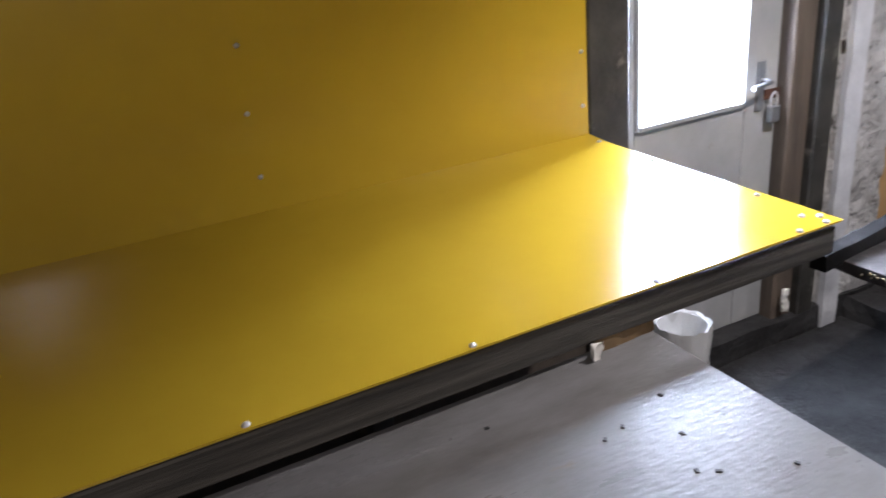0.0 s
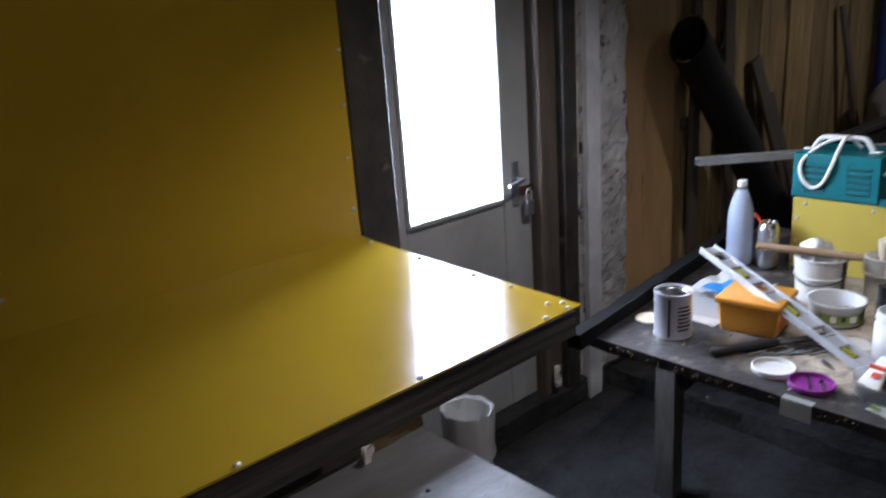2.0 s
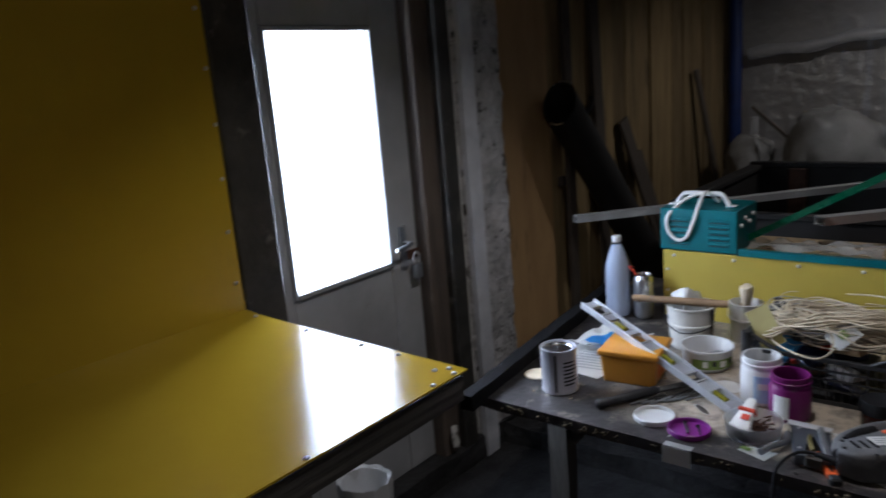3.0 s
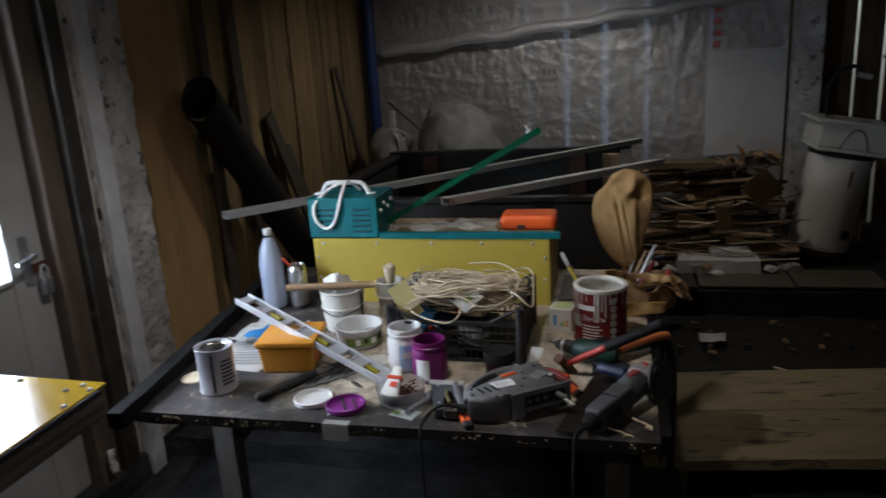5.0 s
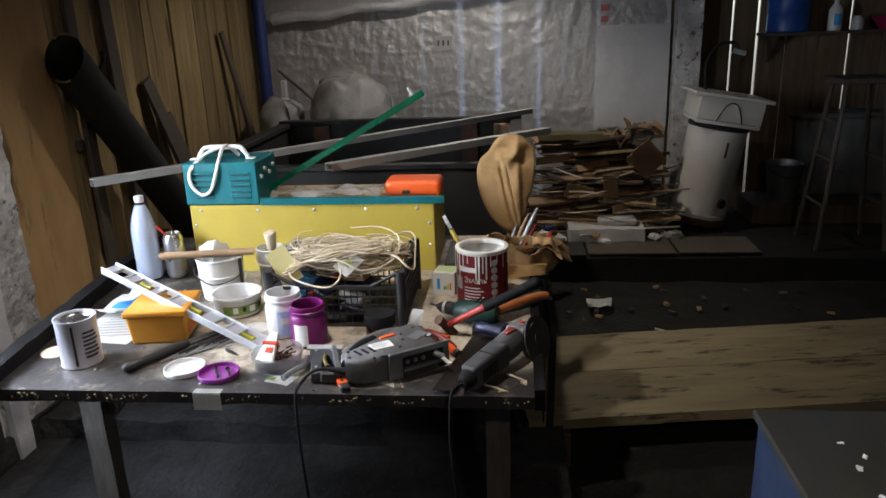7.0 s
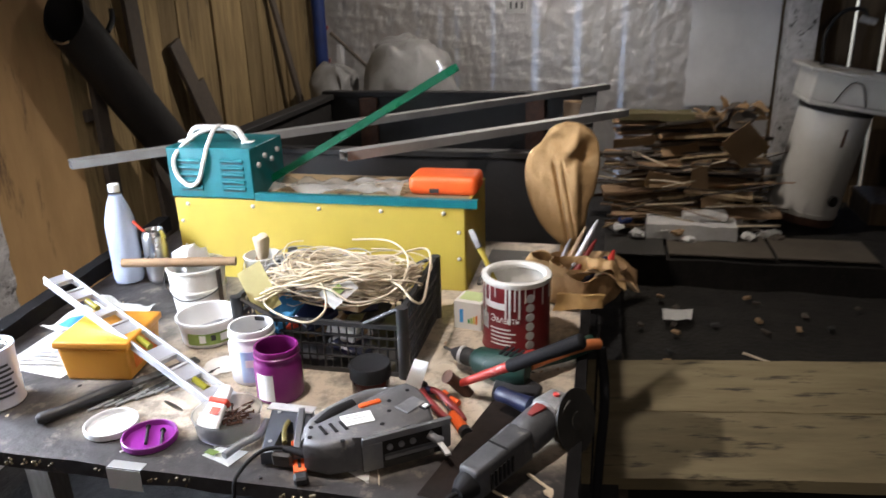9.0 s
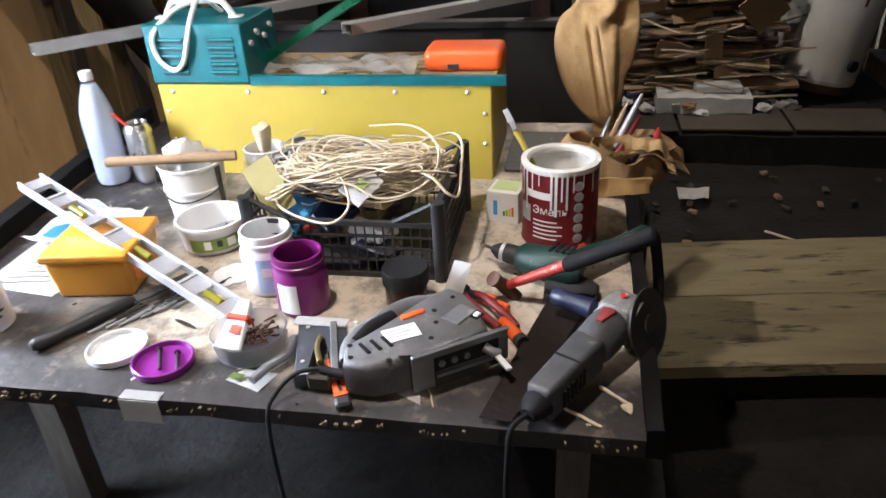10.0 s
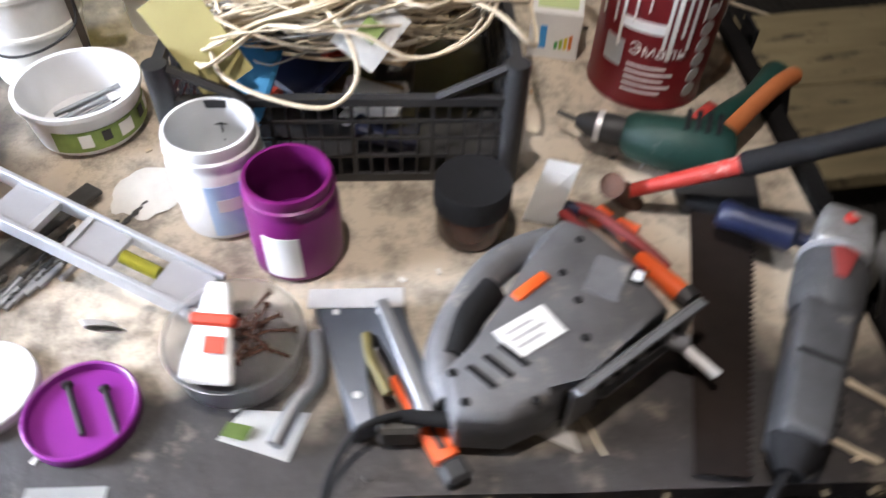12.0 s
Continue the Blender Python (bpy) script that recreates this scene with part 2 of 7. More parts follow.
def lathe(bm, profile, seg=32, m=None, sx=1.0, sy=1.0):
    """A turned body: profile is a row of (radius, height)."""
    rings = []
    for r, z in profile:
        if r < 1e-5:
            rings.append([bm.verts.new((0, 0, z))])
        else:
            rings.append([bm.verts.new((r * sx * math.cos(2 * math.pi * i / seg), r * sy * math.sin(2 * math.pi * i / seg), z)) for i in range(seg)])
    for a, b in zip(rings, rings[1:]):
        for i in range(seg):
            j = (i + 1) % seg
            if len(a) == 1 and len(b) == 1:
                continue
            if len(a) == 1:
                bm.faces.new((a[0], b[j], b[i]))
            elif len(b) == 1:
                bm.faces.new((a[i], a[j], b[0]))
            else:
                bm.faces.new((a[i], a[j], b[j], b[i]))
    if m:
        bmesh.ops.transform(bm, matrix=m, verts=[v for r in rings for v in r])
    return bm


def tube(bm, points, r, seg=8, radii=None):
    """A round bar along a row of points."""
    pts = [Vector(p) for p in points]
    rings = []
    for i, p in enumerate(pts):
        d = (pts[min(i + 1, len(pts) - 1)] - pts[max(i - 1, 0)]).normalized()
        u = d.orthogonal().normalized() if i == 0 else (u - d * u.dot(d)).normalized()
        w = d.cross(u)
        rr = radii[i] if radii else r
        rings.append([bm.verts.new(p + rr * (math.cos(2 * math.pi * k / seg) * u + math.sin(2 * math.pi * k / seg) * w)) for k in range(seg)])
    for a, b in zip(rings, rings[1:]):
        for k in range(seg):
            bm.faces.new((a[k], a[(k + 1) % seg], b[(k + 1) % seg], b[k]))
    bm.faces.new(rings[0][::-1])
    bm.faces.new(rings[-1])
    return bm


def smooth_path(points, n=8):
    """A round curve through the points."""
    pts = [Vector(p) for p in points]
    out = []
    for i in range(len(pts) - 1):
        p0, p1, p2, p3 = pts[max(i - 1, 0)], pts[i], pts[i + 1], pts[min(i + 2, len(pts) - 1)]
        for k in range(n):
            t = k / n
            out.append(0.5 * (2 * p1 + (p2 - p0) * t + (2 * p0 - 5 * p1 + 4 * p2 - p3) * t * t + (3 * p1 - p0 - 3 * p2 + p3) * t ** 3))
    out.append(pts[-1])
    return out


def prism(bm, outline, h0, h1, m=None, bevel=0.0):
    """A flat outline (x, y) drawn out from height h0 to h1."""
    lo = [bm.verts.new((x, y, h0)) for x, y in outline]
    hi = [bm.verts.new((x, y, h1)) for x, y in outline]
    n = len(outline)
    caps = [bm.faces.new(lo[::-1]), bm.faces.new(hi)]
    for i in range(n):
        bm.faces.new((lo[i], lo[(i + 1) % n], hi[(i + 1) % n], hi[i]))
    if m:
        bmesh.ops.transform(bm, matrix=m, verts=lo + hi)
    if bevel:
        bmesh.ops.bevel(bm, geom=[e for c in caps for e in c.edges], offset=bevel, segments=2, profile=0.5, affect="EDGES")
    return bm


def finish(bm, name, mat, smooth=None):
    bmesh.ops.recalc_face_normals(bm, faces=bm.faces)
    me = bpy.data.meshes.new(name)
    bm.to_mesh(me)
    bm.free()
    me.materials.append(mat)
    if smooth is not None:
        me.shade_smooth()
        me.set_sharp_from_angle(angle=radians(smooth))
    return me


def part(name, bm, mat, parent, label="", smooth=None, m=None):
    """One mesh object under a thing or a part."""
    ob = new(name, finish(bm, name, mat, smooth))
    ob.parent = parent
    if m:
        ob.matrix_basis = m
    return tagged(ob, label) if label else ob


def thing(name, label, category, m=None, group=""):
    ob = new(name)
    ob.empty_display_size = 0.05
    if m:
        ob.matrix_basis = m
    return tagged(ob, label, category, group)


def whole(name, bm, mat, label, category, m=None, smooth=None, group=""):
    """A thing of one mesh."""
    ob = new(name, finish(bm, name, mat, smooth))
    if m:
        ob.matrix_basis = m
    return tagged(ob, label, category, group)


def setting(name, bm, mat, label, category, smooth=None):
    return tagged(new(name, finish(bm, name, mat, smooth)), label, category, kind="structure")


def B(*a, **k):
    return box(bmesh.new(), *a, **k)


def L(*a, **k):
    return lathe(bmesh.new(), *a, **k)


def T(*a, **k):
    return tube(bmesh.new(), *a, **k)


def rough_up(bm, amount, scale, seed=0.0):
    for v in bm.verts:
        v.co += noise.noise_vector(v.co * scale + Vector((seed, seed, seed))) * amount
    return bm


def grid_box(x0, x1, y0, y1, z0, z1, step):
    """A block cut into small faces, to be made uneven."""
    bm = B(x0, x1, y0, y1, z0, z1)
    for axis, lo, hi in ((0, x0, x1), (1, y0, y1), (2, z0, z1)):
        k = max(1, round((hi - lo) / step))
        for i in range(1, k):
            at, no = Vector((0, 0, 0)), Vector((0, 0, 0))
            at[axis], no[axis] = lo + (hi - lo) * i / k, 1
            bmesh.ops.bisect_plane(bm, geom=bm.verts[:] + bm.edges[:] + bm.faces[:], plane_co=at, plane_no=no)
    return bm


# ---- the shed ----
setting("ground", B(-40, 60, 2.75, 80, -0.2, -0.12), SNOW, "pale bright ground outside the shed", "ground")
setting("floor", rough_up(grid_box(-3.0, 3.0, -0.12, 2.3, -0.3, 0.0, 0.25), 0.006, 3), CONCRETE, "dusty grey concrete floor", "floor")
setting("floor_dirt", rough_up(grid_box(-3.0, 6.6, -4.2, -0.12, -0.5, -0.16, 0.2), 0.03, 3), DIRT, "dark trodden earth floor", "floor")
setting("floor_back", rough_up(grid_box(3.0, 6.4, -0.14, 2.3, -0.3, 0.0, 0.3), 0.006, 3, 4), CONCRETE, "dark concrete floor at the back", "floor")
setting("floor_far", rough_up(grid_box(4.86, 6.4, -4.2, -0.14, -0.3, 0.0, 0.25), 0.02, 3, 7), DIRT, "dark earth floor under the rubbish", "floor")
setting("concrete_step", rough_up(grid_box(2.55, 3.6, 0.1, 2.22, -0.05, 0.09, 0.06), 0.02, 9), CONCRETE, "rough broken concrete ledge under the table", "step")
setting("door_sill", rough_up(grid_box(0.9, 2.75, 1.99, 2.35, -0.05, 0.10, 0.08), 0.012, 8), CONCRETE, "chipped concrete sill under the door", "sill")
setting("ceiling", B(-3.2, 6.8, -4.4, 2.5, 2.72, 2.82), ROOFWOOD, "dark board ceiling", "ceiling")
setting("wall_west", B(-3.2, -3.0, -4.4, 2.5, -0.3, 2.72), BLOCK, "grey plaster wall", "wall")
setting("wall_south", B(-3.2, 6.8, -4.4, -4.2, -0.3, 2.72), BLOCK, "grey plaster wall", "wall")
wall_n = B(-3.0, 1.40, 2.07, 2.25, -0.3, 2.72)
box(wall_n, 1.40, 2.28, 2.07, 2.25, 2.02, 2.72)
box(wall_n, 2.28, 2.75, 2.12, 2.25, -0.3, 2.72)
setting("wall_north", wall_n, BLOCK, "grey plaster wall round the door", "wall")
# plaster strip whose pale colour includes door light on the pier's edge
setting("plaster_strip", rough_up(grid_box(2.40, 2.485, 1.975, 1.999, 0.0, 2.7, 0.04), 0.005, 12), material("doorlit_plaster", (0.72, 0.73, 0.75), (0.52, 0.53, 0.55), 6, 0.6, 0.8, bump=0.6, spots=(0.2, 0.19, 0.18), spot_at=0.66, spot_scale=12), "plastered strip beside the door, paled for the door's light", "pier", 60)
setting("concrete_pier", rough_up(grid_box(2.40, 2.70, 2.00, 2.13, -0.05, 2.70, 0.035), 0.012, 16), PIER, "rough pitted concrete pier beside the door", "pier", 60)

# plank wall on the north side, behind the table
planks_n = tagged(new("wall_plank"), "wall of upright aged pine planks", "wall", kind="structure")
part("wall_panel", B(2.72, 3.35, 2.16, 2.19, -0.1, 2.7, bevel=0.003), PANEL, planks_n, "wide orange plywood sheet")
x = 3.37
while x < 6.15:
    w = random.uniform(0.13, 0.21)
    d = random.uniform(-0.012, 0.012)
    part("plank", B(x, min(x + w - 0.009, 6.2), 2.17 + d, 2.20 + d, -0.1, 2.7, bevel=0.003), PINE, planks_n)
    x += w
part("backing", B(2.70, 6.3, 2.235, 2.25, -0.3, 2.72), GREYWOOD, planks_n)

# far wall: planks with gaps behind a sheet of silver film
wall_e = tagged(new("wall_east"), "plank wall with daylight in its gaps", "wall", kind="structure")
GAPS = [(2.15, 0.003), (1.80, 0.003), (1.578, 0.006), (1.388, 0.010), (1.216, 0.013), (1.093, 0.012), (0.819, 0.020), (0.51, 0.034), (0.209, 0.038), (-0.117, 0.028), (-0.325, 0.010), (-0.587, 0.018), (-0.81, 0.006), (-1.05, 0.003), (-1.32, 0.004), (-1.617, 0.020), (-1.809, 0.024), (-2.023, 0.008), (-2.27, 0.005), (-2.495, 0.018), (-2.75, 0.008), (-3.0, 0.012), (-3.3, 0.006), (-3.6, 0.01), (-3.9, 0.006), (-4.15, 0.004)]
for (ya, ga), (yb_, gb_) in zip(GAPS, GAPS[1:]):
    part("plank", B(6.24, 6.27, yb_ + gb_ / 2, ya - ga / 2, -0.1, 2.72), SHADED_PINE, wall_e)
part("plank", B(6.24, 6.27, 2.152, 2.30, -0.1, 2.72), SHADED_PINE, wall_e)
film = bmesh.new()
bmesh.ops.create_grid(film, x_segments=230, y_segments=190, size=0.5)
for v in film.verts:
    yy, zz = v.co.x * 3.38 + 0.55, v.co.y * 2.9 + 1.3
    fold = 0.005 * noise.noise(Vector((yy * 5, zz * 1.2, 0))) + 0.006 * abs(noise.noise(Vector((yy * 9 + zz * 3, zz * 5, 3)))) - 0.004 * max(0, 1 - 8 * abs(noise.noise(Vector((yy * 2.6, zz * 3.1, 7))))) + 0.0022 * noise.noise(Vector((yy * 22, zz * 17, 3))) - 0.0045 * max(0, 1 - 11 * abs(noise.noise(Vector((yy * 1.1 + 4, zz * 4.5, 11))))) - 0.0035 * max(0, 1 - 11 * abs(noise.noise(Vector((yy * 7, zz * 1.4, 15)))))
    v.co = Vector((6.225 + fold, yy, zz))
setting("film_sheet", film, FILM, "creased silvery insulation film tacked over the far wall", "insulation film", 180)
BLACKRAIL = material("matt_black_paint", (0.008, 0.008, 0.008), (0.014, 0.013, 0.013), 14, 0.7, 0.9, 0, 0.3, 60)
BLACKRAIL.node_tree.nodes["Principled BSDF"].inputs["Specular IOR Level"].default_value = 0.03


def wpart(name, bm, mat, parent, label="", smooth=None):
    """As part(), for a mesh drawn in the world's own coordinates."""
    m, p = parent.matrix_basis.copy(), parent.parent
    while p:
        m, p = p.matrix_basis @ m, p.parent
    return part(name, bm, mat, parent, label, smooth, m.inverted())


def rod(a, b, r, seg=10):
    return T([a, b], r, seg)


def oriented(a, b, up=(0, 0, 1)):
    """The pose at a whose x axis runs to b and whose z axis keeps near up."""
    a, b = Vector(a), Vector(b)
    x = (b - a).normalized()
    y = Vector(up).cross(x).normalized()
    z = x.cross(y)
    return Matrix(((x.x, y.x, z.x, a.x), (x.y, y.y, z.y, a.y), (x.z, y.z, z.z, a.z), (0, 0, 0, 1)))


def screw_head(parent, at, towards="z", r=0.0062, name="screw"):
    """A domed zinc screw head, on a face that looks along the given axis."""
    turn = {"z": pose(0, 0, 0), "-y": pose(0, 0, 0, 90), "-x": pose(0, 0, 0, 0, -90)}[towards]
    bm = L([(r, 0), (r, 0.001), (r * 0.75, 0.0035), (r * 0.3, 0.005), (0, 0.005)], 10)
    return part(name, bm, CHROME, parent, smooth=50, m=Matrix.Translation(at) @ turn)


def bent_sheet(corners, z, lift=0.004, n=8, thick=0.0012, seed=0.0):
    """A thin sheet of paper or cloth over four corners, slightly wavy."""
    a, b, c, d = [Vector((x, y, 0)) for x, y in corners]
    bm = bmesh.new()
    rows = []
    for i in range(n + 1):
        row = []
        for j in range(n + 1):
            u, v = i / n, j / n
            p = (a * (1 - u) + b * u) * (1 - v) + (d * (1 - u) + c * u) * v
            row.append(bm.verts.new((p.x, p.y, z + lift * (0.5 + 0.5 * noise.noise(Vector((p.x * 22, p.y * 22, seed)))))))
        rows.append(row)
    for i in range(n):
        for j in range(n):
            bm.faces.new((rows[i][j], rows[i + 1][j], rows[i + 1][j + 1], rows[i][j + 1]))
    bmesh.ops.solidify(bm, geom=bm.faces[:], thickness=thick)
    return bm


def band(r, a0, a1, z0, z1, seg=14):
    """A label wrapped round a jar of radius r, from angle a0 to a1 in degrees."""
    bm = bmesh.new()
    cols = []
    for i in range(seg + 1):
        a = radians(a0 + (a1 - a0) * i / seg)
        cols.append([bm.verts.new((rr * math.cos(a), rr * math.sin(a), z)) for rr, z in ((r, z0), (r, z1), (r - 0.0006, z1), (r - 0.0006, z0))])
    for p, q in zip(cols, cols[1:]):
        for k in range(4):
            bm.faces.new((p[k], q[k], q[(k + 1) % 4], p[(k + 1) % 4]))
    bm.faces.new(cols[0])
    bm.faces.new(cols[-1][::-1])
    return bm


def words(parent, name, text, size, m, mat):
    """Lettering as a mesh, in the built-in font."""
    cu = bpy.data.curves.new(name, "FONT")
    cu.body, cu.size, cu.extrude = text, size, 0.0002
    tmp = bpy.data.objects.new(name, cu)
    me = bpy.data.meshes.new_from_object(tmp)
    bpy.data.objects.remove(tmp)
    me.materials.append(mat)
    ob = new(name, me)
    ob.parent, ob.matrix_basis = parent, m
    return ob


def wrap_round(ob, r, centre_angle, z):
    """Bends flat lettering round an upright jar of radius r."""
    for v in ob.data.vertices:
        a = radians(centre_angle) + v.co.x / r
        v.co = Vector(((r + v.co.z) * math.cos(a), (r + v.co.z) * math.sin(a), z + v.co.y))


TZ = 0.70
INK = material("black_ink", (0.03, 0.03, 0.03), rough=0.6, bump=0)
PAPER = material("white_paper", (0.80, 0.80, 0.77), (0.74, 0.73, 0.70), 20, 0.8, bump=0.1)
BLUEPAPER = material("blue_print", (0.05, 0.30, 0.70), (0.07, 0.38, 0.75), 12, 0.7, bump=0)
REDPRINT = material("red_print", (0.70, 0.07, 0.03), rough=0.6, bump=0)
GREENPRINT = material("green_print", (0.24, 0.34, 0.08), (0.15, 0.23, 0.05), 30, 0.6, bump=0)
TINRED = material("dark_red_tin_print", (0.17, 0.012, 0.015), (0.13, 0.010, 0.012), 6, 0.3, 0.4, bump=0.02)
TINMETAL = material("bright_tinplate", (0.72, 0.72, 0.72), (0.6, 0.6, 0.6), 10, 0.22, 0.35, 1.0, 0.03, 40)
CREAM = material("dried_white_paint", (0.72, 0.70, 0.64), (0.62, 0.60, 0.55), 25, 0.4, 0.6, bump=0.3)
PALEGREY = material("pale_grey_paint", (0.42, 0.42, 0.41), (0.36, 0.36, 0.35), 10, 0.35, bump=0.1)
PET = clear_material("clear_plastic", (0.93, 0.96, 1.0), 0.06, 1.2)
pet_see = PET.node_tree.nodes.new("ShaderNodeBsdfTransparent")
pet_mix = PET.node_tree.nodes.new("ShaderNodeMixShader")
pet_mix.inputs[0].default_value = 0.65
PET.node_tree.links.new(PET.node_tree.nodes["Principled BSDF"].outputs[0], pet_mix.inputs[1])
PET.node_tree.links.new(pet_see.outputs[0], pet_mix.inputs[2])
PET.node_tree.links.new(pet_mix.outputs[0], PET.node_tree.nodes["Material Output"].inputs[0])
WATER = material("cloudy_water", (0.44, 0.50, 0.61), (0.38, 0.44, 0.55), 4, 0.12, bump=0)
HAZE = material("frosted_plastic", (0.62, 0.62, 0.60), (0.52, 0.52, 0.50), 9, 0.35, bump=0.2)
CASE_GREY = material("grey_tool_case", (0.15, 0.152, 0.155), (0.10, 0.101, 0.104), 14, 0.45, 0.6, bump=0.2, bump_scale=120, spots=(0.24, 0.225, 0.20), spot_at=0.58, spot_scale=24)
TOOLGREEN = material("green_tool_case", (0.006, 0.042, 0.031), (0.004, 0.03, 0.022), 14, 0.5, 0.6, bump=0.15, spots=(0.10, 0.11, 0.095), spot_at=0.62, spot_scale=30)
GRINDER_GREY = material("dark_grey_tool_case", (0.075, 0.077, 0.08), (0.045, 0.046, 0.048), 14, 0.5, 0.65, bump=0.2, bump_scale=120, spots=(0.14, 0.13, 0.115), spot_at=0.60, spot_scale=24)
RUST = material("rusty_iron", (0.13, 0.06, 0.035), (0.07, 0.04, 0.03), 14, 0.6, 0.8, 0.4, 0.5, 60)
REDPAINT = material("chipped_red_paint", (0.50, 0.04, 0.028), (0.36, 0.03, 0.02), 14, 0.45, 0.6, bump=0.15, spots=(0.6, 0.42, 0.36), spot_at=0.57, spot_scale=34)
MAROON = material("dark_red_grip", (0.24, 0.02, 0.02), (0.17, 0.015, 0.015), 20, 0.5, bump=0.1)
NAVY = material("navy_plastic", (0.012, 0.018, 0.05), (0.01, 0.014, 0.04), 20, 0.4, bump=0.1)
ROPE = material("cream_cord", (0.70, 0.60, 0.44), (0.56, 0.47, 0.33), 12, 0.8, bump=0.4, bump_scale=200)
GREYROPE = material("grey_cord", (0.34, 0.33, 0.31), (0.26, 0.25, 0.23), 12, 0.8, bump=0.4, bump_scale=200)
CARDBOARD = material("brown_cardboard", (0.36, 0.24, 0.13), (0.28, 0.18, 0.095), 5, 0.85, bump=0.2)
BROWNGLASS = material("brown_jar", (0.06, 0.018, 0.010), (0.04, 0.012, 0.008), 8, 0.2, bump=0)
STICK = material("raw_wood_stick", (0.38, 0.25, 0.14), (0.28, 0.18, 0.10), 3, 0.75, bump=0.3, stretch=(1, 12, 12))
FOAM = material("white_foam", (0.74, 0.74, 0.72), (0.62, 0.61, 0.58), 9, 0.85, bump=0.6, bump_scale=90, spots=(0.35, 0.32, 0.28), spot_at=0.66)

# ---- the yellow bench ----
bench = thing("workbench", "bench clad in glossy yellow sheet on a dark steel frame", "workbench", pose(0, 1.5, 0))


def sheet_mesh(x0, x1, u0, u1, nx, nu, to_point, thick):
    bm = bmesh.new()
    g = [[bm.verts.new(to_point(x0 + (x1 - x0) * i / nx, u0 + (u1 - u0) * j / nu)) for j in range(nu + 1)] for i in range(nx + 1)]
    for i in range(nx):
        for j in range(nu):
            bm.faces.new((g[i][j], g[i + 1][j], g[i + 1][j + 1], g[i][j + 1]))
    bmesh.ops.recalc_face_normals(bm, faces=bm.faces)
    bmesh.ops.solidify(bm, geom=bm.faces[:], thickness=thick)
    return bm


def seat_point(x, y):
    return (x, y, 1.034 + 0.0022 * noise.noise(Vector((x * 1.5, y * 2.2, 0))) + 0.006 * max(0, (y - 1.78) / 0.125) ** 2 + 0.02 * (y - 1.51) / 0.79)


def back_point(x, z):
    return (x, 1.905 + 0.003 * noise.noise(Vector((x * 1.5, z * 1.7, 5))) - 0.004 * max(0, (1.16 - z) / 0.125) ** 2, z)


top_sheet = wpart("top_sheet", sheet_mesh(-1.7, 1.225, 1.115, 1.905, 60, 22, seat_point, 0.004), YELLOW, bench, "glossy yellow sheet fixed with screws", 60)
back_sheet = wpart("back_sheet", sheet_mesh(-1.7, 1.225, 1.045, 2.62, 60, 30, back_point, 0.004), YELLOW_BACK, bench, "glossy yellow upright sheet", 60)
RAILSTEEL = material("streaked_rail_steel", (0.028, 0.027, 0.024), (0.13, 0.12, 0.10), 3, 0.45, 0.65, 0.2, 0.4, 30, (0.7, 22, 22), (0.24, 0.22, 0.19), 0.64, 2.2)
wpart("front_rail", B(-1.7, 1.215, 1.12, 1.16, 0.955, 1.012, bevel=0.003), RAILSTEEL, bench, "streaked dark steel rail")
wpart("end_rail", B(1.175, 1.213, 1.1605, 1.88, 0.955, 1.012, bevel=0.003), STEEL_DARK, bench)
wpart("post", B(1.235, 1.375, 1.905, 1.99, 0.0, 2.7, bevel=0.005), STEEL_DARK, bench, "dark weathered upright at the end")
wpart("backing_board", B(-1.7, 1.22, 1.93, 1.95, 0.0, 2.6), GREYWOOD, bench)
for x0 in (-1.6, -0.3, 0.45):
    wpart("leg", B(x0, x0 + 0.06, 1.80, 1.86, 0.0, 0.99, bevel=0.003), STEEL_DARK, bench)
for x0 in (-1.5, -1.05, -0.62, -0.25, 0.09, 0.43, 0.78, 1.12, 1.19):
    screw_head(bench, Vector((x0, 1.124, seat_point(x0, 1.124)[2])) - Vector((0, 1.5, 0)))
for at in ((1.205, 1.15), (1.18, 1.17), (1.207, 1.30), (1.207, 1.42), (1.207, 1.62), (1.207, 1.83)):
    screw_head(bench, Vector((at[0], at[1], seat_point(*at)[2])) - Vector((0, 1.5, 0)))
for z0 in (1.13, 1.275, 1.42, 1.565, 1.71, 1.86):
    for x0 in (-1.45, -0.58, 0.32, 1.212):
        screw_head(bench, Vector((x0 + 0.006 * math.sin(z0 * 9), 1.9, z0)) - Vector((0, 1.5, 0)), "-y", 0.0058)

# ---- plywood table in front of the bench ----
ply = thing("plywood_table", "low table of dusty grey plywood beside the bench", "table", pose(0, 0.7, 0))
wpart("tabletop", B(-1.3, 0.778, 0.42, 1.139, 0.912, 0.93, bevel=0.002), PLY, ply)
for px, py in ((-1.2, 0.5), (0.72, 0.5), (-1.2, 1.02), (0.72, 1.02)):
    wpart("leg", B(px - 0.03, px + 0.03, py - 0.03, py + 0.03, 0, 0.9115, bevel=0.003), GREYWOOD, ply)
offcut = grid_box(0, 0.125, -0.006, 0.0, 0, 0.05, 0.012)
whole("brown_offcut", rough_up(offcut, 0.005, 40), material("amber_sheet", (0.26, 0.17, 0.075), (0.13, 0.085, 0.045), 12, 0.5, 0.7, bump=0.3, spots=(0.5, 0.46, 0.38), spot_at=0.62, spot_scale=20), "brown fibreboard offcut standing on the plywood", "offcut", pose(0.655, 1.128, 0.9305, 0, 0, 3), 60)
whole("foam_fringe", rough_up(grid_box(-0.010, 0.010, -0.004, 0.004, 0, 0.026, 0.004), 0.009, 70), CREAM, "ragged bit of dried foam on the plywood", "foam bit", pose(0.645, 1.112, 0.9305, 0, 0, 20), 60)
